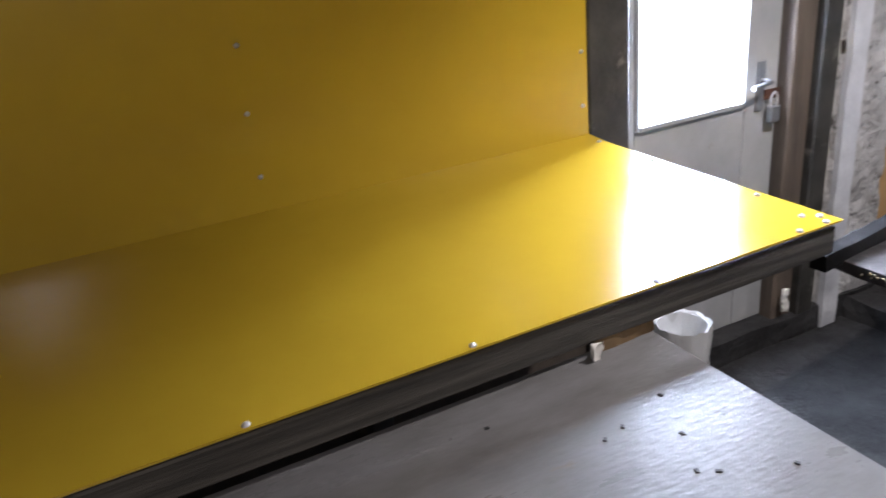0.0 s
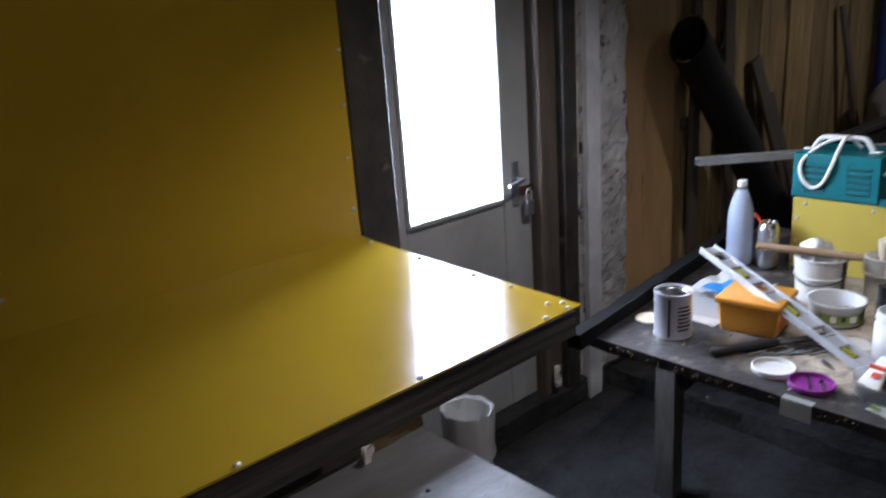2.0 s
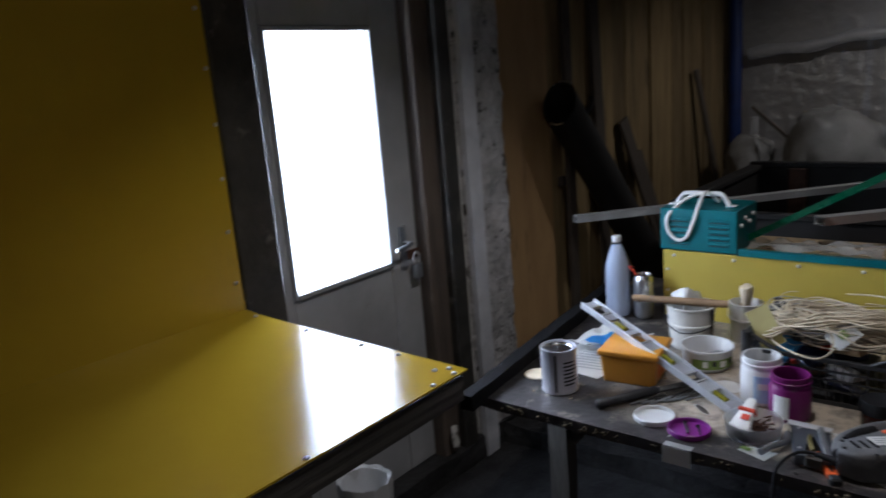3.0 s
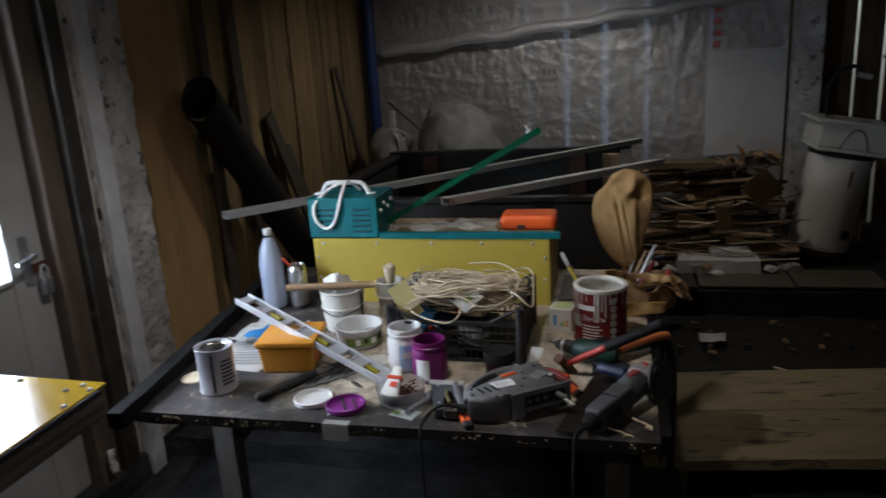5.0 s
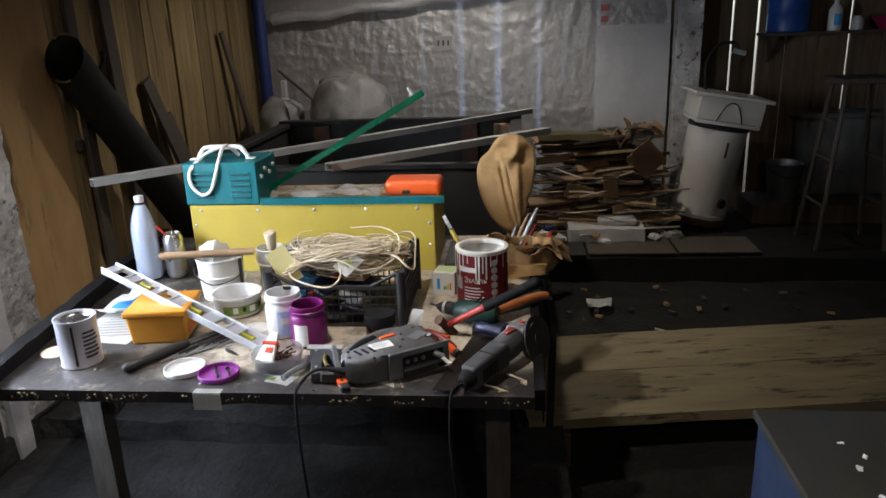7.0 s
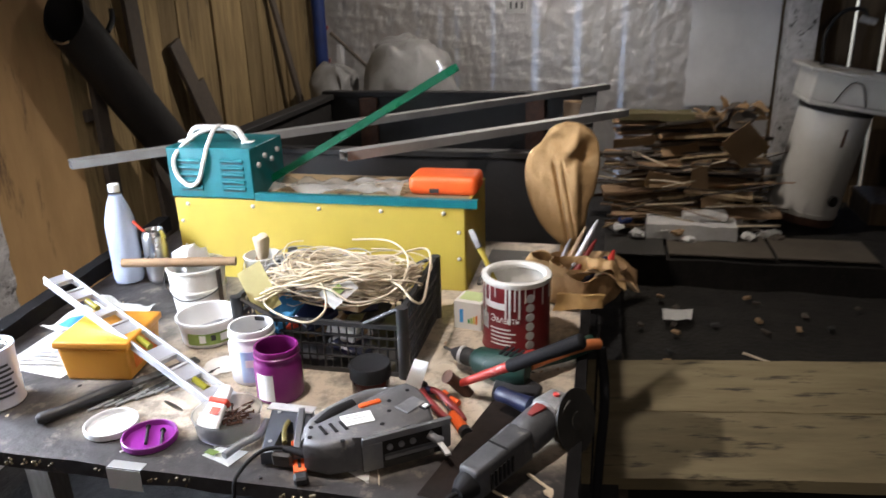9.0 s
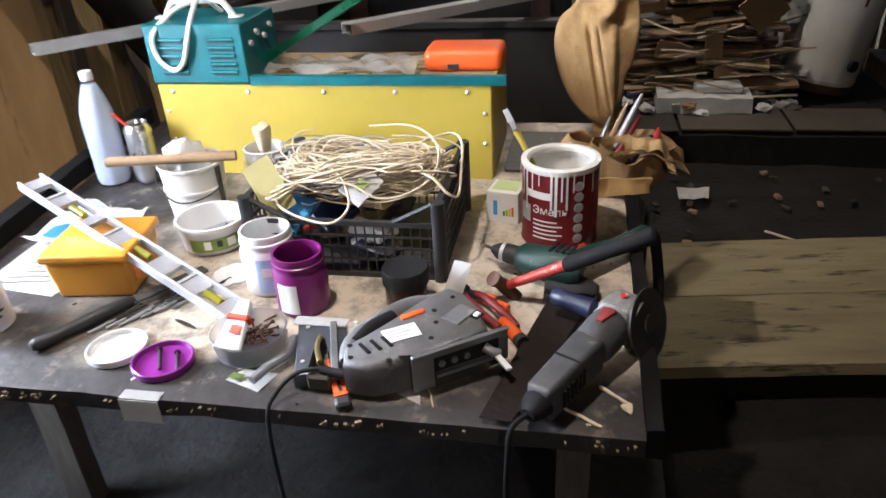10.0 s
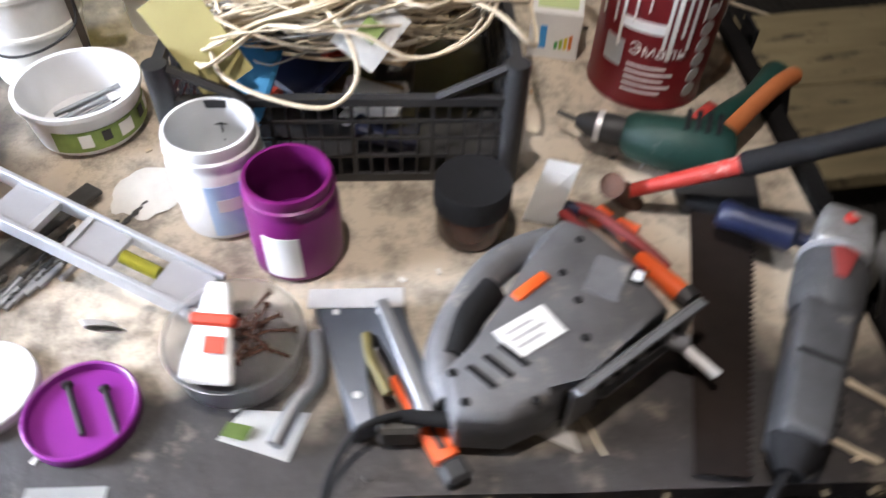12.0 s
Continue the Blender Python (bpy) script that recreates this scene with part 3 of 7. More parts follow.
for kx, ky in ((0.43, 1.10), (0.56, 0.98), (0.60, 0.99), (0.66, 0.93), (0.70, 1.02), (0.62, 0.86), (0.74, 0.80), (0.33, 0.92)):
    whole("wood_chip", rough_up(B(-0.0035, 0.0035, -0.0022, 0.0022, 0, 0.002), 0.001, 300, kx), INK, "tiny dark chip lying on the dusty plywood", "chip", pose(kx * 0.942, ky * 0.942 + 0.016, 0.9302, 0, 0, 400 * kx), group="chips on the plywood")
for k in range(6):
    kx, ky = random.uniform(0.0, 0.78), random.uniform(0.5, 1.04)
    whole("wood_chip", rough_up(B(-0.004, 0.004, -0.0022, 0.0022, 0, 0.002), 0.001, 300), INK, "tiny dark chip lying on the dusty plywood", "chip", pose(kx * 0.942, ky * 0.942, 0.9302, 0, 0, k * 50), group="chips on the plywood")

# ---- waste bucket behind the bench end ----
bucket = thing("waste_bucket", "white bucket lined with a crumpled plastic bag", "bucket", pose(1.575, 1.88, 0.0) @ Matrix.Diagonal((0.66, 0.66, 1, 1)))
part("pail", L([(0.0, 0.0), (0.10, 0.0), (0.125, 0.33), (0.131, 0.335), (0.122, 0.335), (0.097, 0.012), (0, 0.012)], 36), WHITE_PL, bucket, smooth=40)
bag = L([(0.118, 0.10), (0.124, 0.337), (0.139, 0.345), (0.143, 0.32), (0.138, 0.22), (0.142, 0.17)], 48)
for v in bag.verts:
    v.co += noise.noise_vector(v.co * 26) * 0.009 * (1 if v.co.xy.length > 0.12 else 0.3)
part("bag", bag, HAZE, bucket, "crumpled pale plastic bag folded over the rim", 60)

# ---- door ----
door = tagged(new("door_1"), "dirty white wooden door with one tall pane", "door", kind="structure")
leaf = B(1.44, 1.535, 2.075, 2.115, 0.10, 1.99, bevel=0.003)
box(leaf, 2.015, 2.165, 2.075, 2.115, 0.10, 1.99, bevel=0.003)
box(leaf, 1.5351, 2.0149, 2.075, 2.115, 1.835, 1.99, bevel=0.003)
box(leaf, 1.5351, 2.0149, 2.078, 2.112, 0.10, 0.955, bevel=0.003)
part("leaf", leaf, DOORPAINT, door)
bead = B(1.5352, 1.549, 2.066, 2.100, 0.957, 1.834, bevel=0.002)
box(bead, 2.001, 2.0148, 2.066, 2.100, 0.957, 1.834, bevel=0.002)
box(bead, 1.5491, 2.0009, 2.066, 2.100, 1.82, 1.834, bevel=0.002)
box(bead, 1.5491, 2.0009, 2.062, 2.100, 0.957, 0.973, bevel=0.002)
part("glazing_bead", bead, DOORPAINT, door)
pane = part("pane", B(1.549, 2.001, 2.092, 2.096, 0.973, 1.82), GLASS, door, "clear window pane")
pane.visible_shadow = False
handle = part("door_handle", B(2.06, 2.095, 2.066, 2.0748, 0.93, 1.10, bevel=0.002), GREYSTEEL, door, "worn steel lever on a long plate")
part("lever", T(smooth_path([(2.078, 2.068, 1.035), (2.078, 2.03, 1.035), (2.06, 2.018, 1.036), (1.985, 2.016, 1.028)], 4), 0.008, 10), GREYSTEEL, handle, smooth=60)
lock = part("padlock", B(2.10, 2.145, 2.035, 2.06, 0.885, 0.945, bevel=0.005), GREYSTEEL, door, "small steel padlock")
part("shackle", T(smooth_path([(2.108, 2.047, 0.944), (2.108, 2.047, 0.975), (2.122, 2.047, 0.99), (2.137, 2.047, 0.975), (2.137, 2.047, 0.944)], 4), 0.004, 8), CHROME, lock, smooth=60)
part("hasp", B(2.09, 2.20, 2.0625, 2.0655, 0.965, 1.0, bevel=0.001), RUST, door)
part("foam_drip", rough_up(grid_box(-0.012, 0.012, -0.012, 0.0, -0.045, 0.045, 0.008), 0.014, 45), CREAM, door, "dribble of dried foam", 60, pose(2.197, 1.998, 0.183))
frame_d = B(1.377, 1.438, 2.03, 2.12, 0.09, 2.03, bevel=0.004)
box(frame_d, 1.4381, 2.1669, 2.03, 2.12, 1.993, 2.06, bevel=0.004)
part("frame", frame_d, DOORPAINT, door)
part("jamb", B(2.167, 2.27, 2.02, 2.13, 0.09, 2.06, bevel=0.005), material("brown_weathered_jamb", (0.15, 0.115, 0.085), (0.07, 0.055, 0.045), 3, 0.7, bump=0.5, stretch=(8, 8, 1), spots=(0.18, 0.12, 0.07), spot_at=0.66), door)
part("jamb_post", B(2.272, 2.36, 1.99, 2.12, 0.0, 2.70, bevel=0.006), STEEL_DARK, door, "dark upright beside the frame")
part("filler_strip", rough_up(grid_box(2.361, 2.398, 2.02, 2.12, 0.0, 2.7, 0.03), 0.006, 30), CREAM, door, "ragged foam filler", 60)

# ---- worktable ----
tb = thing("worktable", "old dark oily worktable strewn with tools", "table", pose(2.3, 0.7, 0))
top = grid_box(1.682, 3.06, 0.02, 1.44, 0.668, TZ, 0.07)
for v in top.verts:
    v.co.y += 0.07 * max(0, v.co.y - 1.2) / 0.24 * (v.co.x - 1.68)
    if abs(v.co.x - 1.682) < 1e-4:
        v.co.x += 0.006 * noise.noise(Vector((v.co.y * 9, v.co.z * 30, 0)))
    if v.co.z < 0.69:
        v.co.z += 0.004 * noise.noise(Vector((v.co.y * 12, v.co.x * 12, 4)))
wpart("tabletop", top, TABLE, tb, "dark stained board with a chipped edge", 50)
wpart("side_strip", rough_up(grid_box(1.69, 2.75, -0.006, 0.0195, 0.66, 0.714, 0.05), 0.004, 20), BLACKRAIL, tb, "worn black edge strip", 50)
rail_m = oriented((1.60, 1.432, 0.712), (3.0, 1.565, 0.735))
rail = wpart("side_rail", rough_up(grid_box(0.0, 1.4, -0.022, 0.022, -0.022, 0.026, 0.045), 0.004, 18), BLACKRAIL, tb, "worn black batten along the edge", 50)
rail.matrix_basis = rail.matrix_basis @ rail_m
LEGWOOD = material("grey_dusty_wood", (0.15, 0.135, 0.118), (0.075, 0.066, 0.056), 5, 0.75, 0.9, 0, 0.4, 40, (6, 6, 1))
wpart("brace", B(0, 0.30, -0.02, 0.02, -0.012, 0.012, bevel=0.002, m=oriented((2.04, 1.34, 0.42), (2.04, 1.16, 0.655), (1, 0, 0))), LEGWOOD, tb)
for lx, ly in ((2.03, 1.375), (2.03, 0.12), (2.95, 1.38), (2.95, 0.12)):
    wpart("leg", rough_up(grid_box(lx - 0.03, lx + 0.03, ly - 0.035, ly + 0.035, 0.0 if lx < 2.5 else 0.08, 0.667, 0.1), 0.003, 11), LEGWOOD, tb)
wpart("apron", B(2.0, 2.02, 0.16, 1.34, 0.58, 0.6675, bevel=0.002), GREYWOOD, tb)
tape = bent_sheet([(1.70, 0.872), (1.70, 0.80), (1.677, 0.80), (1.677, 0.872)], TZ + 0.0005, 0.001, 4, 0.0006)
whole("tape_patch", box(tape, 1.6745, 1.6755, 0.80, 0.872, 0.655, 0.70), HAZE, "strip of frosted tape over the table edge", "tape")

# ---- things on the table ----
can = thing("paint_can", "small silvery paint can with printed text", "can", pose(1.845, 1.262, TZ, 0, 0, 20))
R = 0.055
body = part("body", L([(0, 0.002), (R - 0.003, 0.0), (R, 0.004), (R - 0.002, 0.009), (R - 0.002, 0.126), (R, 0.131), (R, 0.137), (R - 0.004, 0.137), (R - 0.006, 0.130), (R - 0.010, 0.130), (0, 0.129)], 40), material("silver_print", (0.62, 0.62, 0.66), (0.55, 0.55, 0.6), 8, 0.3, 0.4, 0.5, 0.02), can, smooth=35)
part("lid", L([(0, 0.1305), (0.036, 0.1305), (0.038, 0.134), (0.042, 0.134), (0.0435, 0.1303)], 32), TINMETAL, can, "bright tinplate lid", 35)
part("seam", band(R - 0.0012, 176, 183, 0.010, 0.125, 3), INK, can)
for k in range(7):
    part("text_line", band(R - 0.0012, 206 - 2 * (k % 2), 244 + 5 * (k % 3), 0.098 - k * 0.0115, 0.1035 - k * 0.0115, 6), INK, can)

bottle = thing("water_bottle", "clear plastic bottle of cloudy water with white cap", "bottle", pose(2.535, 1.405, TZ))
prof = [(0.0, 0.006), (0.03, 0.001), (0.042, 0.004), (0.046, 0.02), (0.046, 0.06), (0.0445, 0.07), (0.046, 0.08), (0.046, 0.175), (0.043, 0.205), (0.032, 0.245), (0.020, 0.275), (0.0145, 0.29), (0.0145, 0.298)]
part("shell", L(prof, 32), PET, bottle, smooth=60)
part("water", L([(r - 0.0015, z + 0.002) for r, z in prof[1:11]] + [(0.017, 0.278), (0, 0.278)], 32), WATER, bottle, "cloudy bluish water", 60)
part("cap", L([(0.0155, 0.288), (0.0165, 0.29), (0.0165, 0.308), (0.015, 0.312), (0, 0.312)], 24), WHITE_PL, bottle, "white screw cap", 40)

beer = thing("drinks_can", "silver drinks can with a red straw", "can", pose(2.55, 1.308, TZ) @ Matrix.Diagonal((1.1, 1.1, 1.07, 1)))
part("body", L([(0, 0.004), (0.022, 0.0), (0.030, 0.008), (0.033, 0.016), (0.033, 0.138), (0.030, 0.148), (0.026, 0.155), (0.027, 0.158), (0.0255, 0.158), (0.024, 0.153), (0, 0.153)], 30), TINMETAL, beer, smooth=35)
part("straw", rod((-0.015, 0.012, 0.15), (-0.03, 0.035, 0.19), 0.004), REDPRINT, beer, "red drinking straw", 60)

pail = thing("paint_pail", "dirty white pail with wire bail, holding a stick", "pail", pose(2.355, 1.055, TZ) @ Matrix.Diagonal((0.9, 0.9, 0.88, 1)))
part("body", L([(0, 0.003), (0.068, 0.0), (0.072, 0.004), (0.080, 0.09), (0.084, 0.092), (0.084, 0.098), (0.0805, 0.10), (0.085, 0.156), (0.089, 0.16), (0.089, 0.166), (0.083, 0.166), (0.068, 0.01), (0, 0.01)], 40), CREAM, pail, smooth=35)
part("bail", T(smooth_path([(-0.02, -0.088, 0.155), (-0.05, -0.095, 0.11), (-0.083, -0.05, 0.085), (-0.092, 0.01, 0.08), (-0.06, 0.075, 0.11), (-0.02, 0.09, 0.155)], 6), 0.0022, 6), BLACKIRON, pail, smooth=60)
part("drip", rough_up(band(0.0875, 250, 262, 0.03, 0.165, 5), 0.002, 80), GREYWOOD, pail)
bagp = L([(0.0, 0.02), (0.05, 0.03), (0.058, 0.15), (0.045, 0.19), (0.02, 0.205), (0, 0.20)], 20)
for v in bagp.verts:
    v.co += noise.noise_vector(v.co * 34) * 0.022
whole("plastic_bag", bagp, HAZE, "crumpled clear bag stuffed into the pail", "bag", pose(2.37, 1.075, TZ + 0.005) @ Matrix.Diagonal((0.85, 0.85, 0.88, 1)), 70)
stick = whole("wooden_stick", rough_up(T([(0, 0, 0), (0.1, 0, 0), (0.2, 0, 0), (0.30, 0, 0)], 0.013, 8), 0.002, 40), STICK, "rough wooden stirring stick laid across the pail", "stick", oriented((2.28, 1.225, TZ + 0.166), (2.355, 0.955, TZ + 0.158)), 50)

pail2 = thing("small_pail", "small dirty white pail with a wire bail", "pail", pose(2.475, 0.915, TZ))
part("body", L([(0, 0.003), (0.045, 0.0), (0.048, 0.075), (0.052, 0.078), (0.052, 0.083), (0.049, 0.085), (0.052, 0.13), (0.055, 0.135), (0.050, 0.137), (0.045, 0.01), (0, 0.01)], 30), CREAM, pail2, smooth=35)
part("bail", T(smooth_path([(0, -0.054, 0.125), (-0.035, -0.045, 0.09), (-0.055, 0.0, 0.08), (-0.035, 0.045, 0.09), (0, 0.054, 0.125)], 5), 0.0018, 6), CHROME, pail2, smooth=60)
brush = thing("paint_brush", "pale bristle brush standing in the small pail", "brush", pose(2.475, 0.915, TZ + 0.01))
part("handle", rod((0.0, -0.005, 0.0), (-0.005, 0.012, 0.12), 0.009), STICK, brush, smooth=60)
bris = L([(0.014, 0.115), (0.02, 0.12), (0.026, 0.165), (0.024, 0.178), (0.0, 0.18)], 22, sx=1.2, sy=0.8)
part("bristles", rough_up(bris, 0.006, 70), ROPE, brush, "stiff cream bristles", 40)

cup = thing("margarine_tub", "shallow white tub with a green printed side", "tub", pose(2.215, 0.952, TZ) @ Matrix.Diagonal((1.1, 1.1, 1.08, 1)))
part("body", L([(0, 0.003), (0.058, 0.0), (0.062, 0.004), (0.068, 0.055), (0.073, 0.058), (0.073, 0.064), (0.067, 0.064), (0.058, 0.008), (0, 0.008)], 40), WHITE_PL, cup, smooth=35)
part("print", band(0.0672, 165, 300, 0.012, 0.040, 24), GREENPRINT, cup, "green and black picture print")
for k, (a0, w) in enumerate(((190, 12), (212, 9), (230, 16), (258, 10), (276, 13))):
    part("print_patch", band(0.068, a0, a0 + w, 0.018 + 0.004 * (k % 2), 0.036, 5), INK if k % 2 else PAPER, cup)
for k in range(7):
    a = (random.uniform(-0.03, 0.03), random.uniform(-0.045, -0.01), 0.012 + 0.004 * k)
    whole("nail_bundle" if k else "marker_pen", rod((0, 0, 0), (0.075 if k else 0.11, 0.0, 0.0), 0.0035 if k else 0.007, 8), GREYSTEEL if k else BLACK_PL, "loose metal rod lying in the white tub" if k else "black marker resting in the white tub", "rod" if k else "pen", oriented((cup.location.x + a[0] - 0.02, cup.location.y + 0.04 + a[1] * 0.5, TZ + a[2]), (cup.location.x + a[0] + 0.02, cup.location.y - 0.05, TZ + a[2] + 0.02)), 60)


def threaded_jar(name, label, m, r, h, mat, inner):
    """An open plastic jar with a threaded neck."""
    jar = thing(name, label, "jar", m)
    rn = r - 0.004
    part("body", L([(0, 0.003), (r - 0.006, 0), (r, 0.006), (r + 0.0005, h * 0.70), (r - 0.003, h * 0.76), (rn, h * 0.78), (rn, h * 0.83), (rn + 0.003, h * 0.845), (rn + 0.003, h * 0.875), (rn, h * 0.89), (rn + 0.001, h * 0.98), (rn, h), (rn - 0.004, h), (rn - 0.005, h * 0.8), (r - 0.006, h * 0.7), (r - 0.008, 0.35 * h), (0, 0.34 * h)], 44), mat, jar, smooth=35)
    part("contents", L([(r - 0.0085, 0.36 * h), (0.02, 0.355 * h), (0, 0.352 * h)], 30), inner, jar, smooth=40)
    return jar


wjar = threaded_jar("white_jar", "open white plastic jar with a blue label", pose(2.05, 0.743, TZ), 0.054, 0.132, WHITE_PL, PALEGREY)
part("label", band(0.0552, 175, 300, 0.012, 0.088, 24), material("pale_blue_label", (0.30, 0.50, 0.74), (0.48, 0.62, 0.78), 14, 0.5, bump=0), wjar)
part("label_block", band(0.0558, 222, 262, 0.02, 0.07, 10), BLUEPAPER, wjar)
part("label_block", band(0.0558, 186, 214, 0.05, 0.068, 6), PAPER, wjar)
pjar = threaded_jar("purple_jar", "open glossy purple plastic jar with white label", pose(1.982, 0.652, TZ), 0.051, 0.122, PURPLE, material("purple_paint", (0.10, 0.006, 0.09), rough=0.15, bump=0))
part("label", band(0.0525, 146, 192, 0.012, 0.074, 12), PAPER, pjar, "white paper label")
part("sticker", band(0.0525, 292, 312, 0.045, 0.072, 8), GREENPRINT, pjar)


def jar_lid(name, label, at, mat, r=0.054):
    lid = thing(name, label, "lid", pose(*at))
    part("cap", L([(0, 0.002), (r - 0.003, 0.0), (r, 0.003), (r, 0.014), (r - 0.002, 0.0155), (r - 0.004, 0.0145), (r - 0.005, 0.005), (0, 0.0045)], 44), mat, lid, smooth=35)
    return lid


jar_lid("jar_cover", "white plastic jar lid lying upturned", (1.798, 0.945, TZ), WHITE_PL)
jar_lid("jar_cover", "bright purple jar lid lying upturned with screws inside", (1.772, 0.84, TZ), material("bright_purple_plastic", (0.24, 0.022, 0.25), (0.20, 0.018, 0.21), 6, 0.35, bump=0.02))
for a, b in (((1.80, 0.862), (1.745, 0.832)), ((1.795, 0.825), (1.748, 0.80))):
    nail = thing("long_screw", "dark steel screw lying in the purple lid", "screw", oriented((*a, TZ + 0.009), (*b, TZ + 0.009)))
    part("shank", rod((0, 0, 0), (0.06, 0, 0), 0.003, 8), BLACKIRON, nail, smooth=60)
    part("head", rod((-0.003, 0, 0), (0, 0, 0), 0.0055, 8), BLACKIRON, nail, smooth=60)

# spirit level, propped on the amber box
far, near = Vector((2.116, 1.331, 0.885)), Vector((1.868, 0.745, 0.732))
lm = oriented(far, near)
level = thing("spirit_level", "pale aluminium spirit level leaning on the amber box", "spirit level", lm)
LEN, WID = (near - far).length, 0.058
fr = B(0, LEN, 0, 0.006, -0.022, 0.0, bevel=0.001)
box(fr, 0, LEN, WID - 0.006, WID, -0.022, 0.0, bevel=0.001)
web_z = (-0.016, -0.006)
holes = [(0.035, 0.095), (0.13, 0.20), (0.22, 0.28), (0.335, 0.405), (0.45, 0.50), (0.545, 0.595)]
edge = 0.006
for h0, h1 in holes + [(LEN - 0.006, LEN)]:
    if h0 > edge:
        box(fr, edge, h0, 0.0061, WID - 0.0061, *web_z, bevel=0.001)
    edge = h1
part("profile", fr, ALU, level)
for h0, h1 in (holes[1], holes[3], holes[5]):
    part("vial", rod(((h0 + h1) / 2 - 0.022, WID / 2, -0.011), ((h0 + h1) / 2 + 0.022, WID / 2, -0.011), 0.008, 12), material("olive_vial", (0.30, 0.28, 0.03), rough=0.15, bump=0), level, "olive vial", 60)
for h0, h1 in (holes[0], holes[2], holes[4]):
    part("grip_insert", box(B(h0 + 0.001, h0 + 0.008, 0.0062, WID - 0.0062, -0.015, -0.004), h1 - 0.008, h1 - 0.001, 0.0062, WID - 0.0062, -0.015, -0.004), PALEGREY, level)

abox = thing("amber_box", "amber yellow plastic box with a lid", "box", pose(2.04, 1.108, TZ, 0, 0, 8))
bb = B(-0.082, 0.082, -0.085, 0.085, 0.0, 0.085, bevel=0.008, segments=3)
for v in bb.verts:
    v.co.x *= 0.9 + 0.1 * v.co.z / 0.085
    v.co.y *= 0.9 + 0.1 * v.co.z / 0.085
part("body", bb, AMBER, abox, smooth=40)
part("lid", B(-0.088, 0.088, -0.091, 0.091, 0.0852, 0.104, bevel=0.006, segments=3), AMBER, abox, smooth=40)
part("label", B(-0.055, 0.05, -0.0865, -0.0845, 0.025, 0.07), material("orange_label", (0.75, 0.18, 0.02), rough=0.6, bump=0), abox, m=pose(0, 0.003, 0))

whole("magazine", bent_sheet([(1.955, 1.195), (2.24, 1.15), (2.30, 1.39), (1.98, 1.385)], TZ + 0.001, 0.003, 8, 0.003), PAPER, "white printed newspaper under the amber box", "newspaper")
for k in range(7):
    whole("print_line", B(0, 0.16, 0, 0.006, 0, 0.0006), PALEGREY, "grey line of print on the newspaper", "print", pose(1.99 + k * 0.022, 1.36 - 0.004 * k, TZ + 0.0075, 0, 0, -82), group="print on the newspaper")
rag = bent_sheet([(2.12, 1.20), (2.30, 1.16), (2.36, 1.36), (2.14, 1.40)], TZ + 0.006, 0.045, 16, 0.002, 3.0)
whole("rag_white", rag, PAPER, "crumpled white paper rag on the newspaper", "rag", smooth=70)
whole("blue_wrapper", bent_sheet([(2.10, 1.23), (2.19, 1.16), (2.24, 1.29), (2.13, 1.33)], TZ + 0.032, 0.03, 12, 0.0015, 9.0), BLUEPAPER, "crumpled blue and white wrapper", "wrapper", smooth=70)
whole("beige_disc", L([(0, 0), (0.04, 0), (0.042, 0.003), (0.04, 0.006), (0, 0.006)], 28), ROPE, "flat beige wooden disc behind the can", "disc", pose(1.90, 1.375, TZ), 40)

pry = thing("file_tool", "long black handled rasp lying on the table", "rasp", oriented((1.775, 1.105, TZ + 0.014), (2.02, 0.945, TZ + 0.014)))
part("handle", T([(0, 0, 0), (0.01, 0, 0), (0.05, 0, 0), (0.14, 0, 0.002), (0.19, 0, 0.002), (0.20, 0, 0)], 0.014, 12, [0.008, 0.014, 0.012, 0.0145, 0.013, 0.008]), BLACK_PL, pry, smooth=60)
part("blade", B(0.195, 0.36, -0.013, 0.013, -0.004, 0.003, bevel=0.001), STEEL_DARK, pry)
for k in range(11):
    a = Vector((1.84 + 0.011 * k * 0.9, 1.03 - 0.012 * k + random.uniform(-0.01, 0.01), TZ + 0.004))
    bit = thing("drill_bit", "loose steel drill bit lying among others", "drill bit", oriented(a, a + Vector((0.11 + 0.03 * random.random(), -0.075 + random.uniform(-0.02, 0.02), 0))), group="loose drill bits")
    ln = random.uniform(0.08, 0.15)
    part("shank", rod((0, 0, 0), (ln * 0.4, 0, 0), 0.0032, 8), GREYSTEEL, bit, smooth=60)
    tw = bmesh.new()
    for s in range(2):
        tube(tw, [(ln * 0.4 + ln * 0.6 * i / 16, 0.0016 * math.cos(i * 1.1 + s * math.pi), 0.0016 * math.sin(i * 1.1 + s * math.pi)) for i in range(17)], 0.0018, 5)
    part("flute", tw, STEEL_DARK, bit, smooth=60)
whole("small_cup", L([(0, 0.0), (0.021, 0.0), (0.024, 0.055), (0.022, 0.055), (0.019, 0.004), (0, 0.004)], 26), HAZE, "frosted plastic cup lying on its side", "cup", oriented((1.865, 0.845, TZ + 0.024), (1.865, 0.845, TZ + 0.1)) @ pose(0, 0, 0, 70, 80, 0), 40)
whole("plaster_patch", rough_up(L([(0, 0.004), (0.03, 0.004), (0.045, 0.0)], 24), 0.006, 40), CREAM, "flat dried splash of pale filler", "splash", pose(2.08, 0.85, TZ), 60)

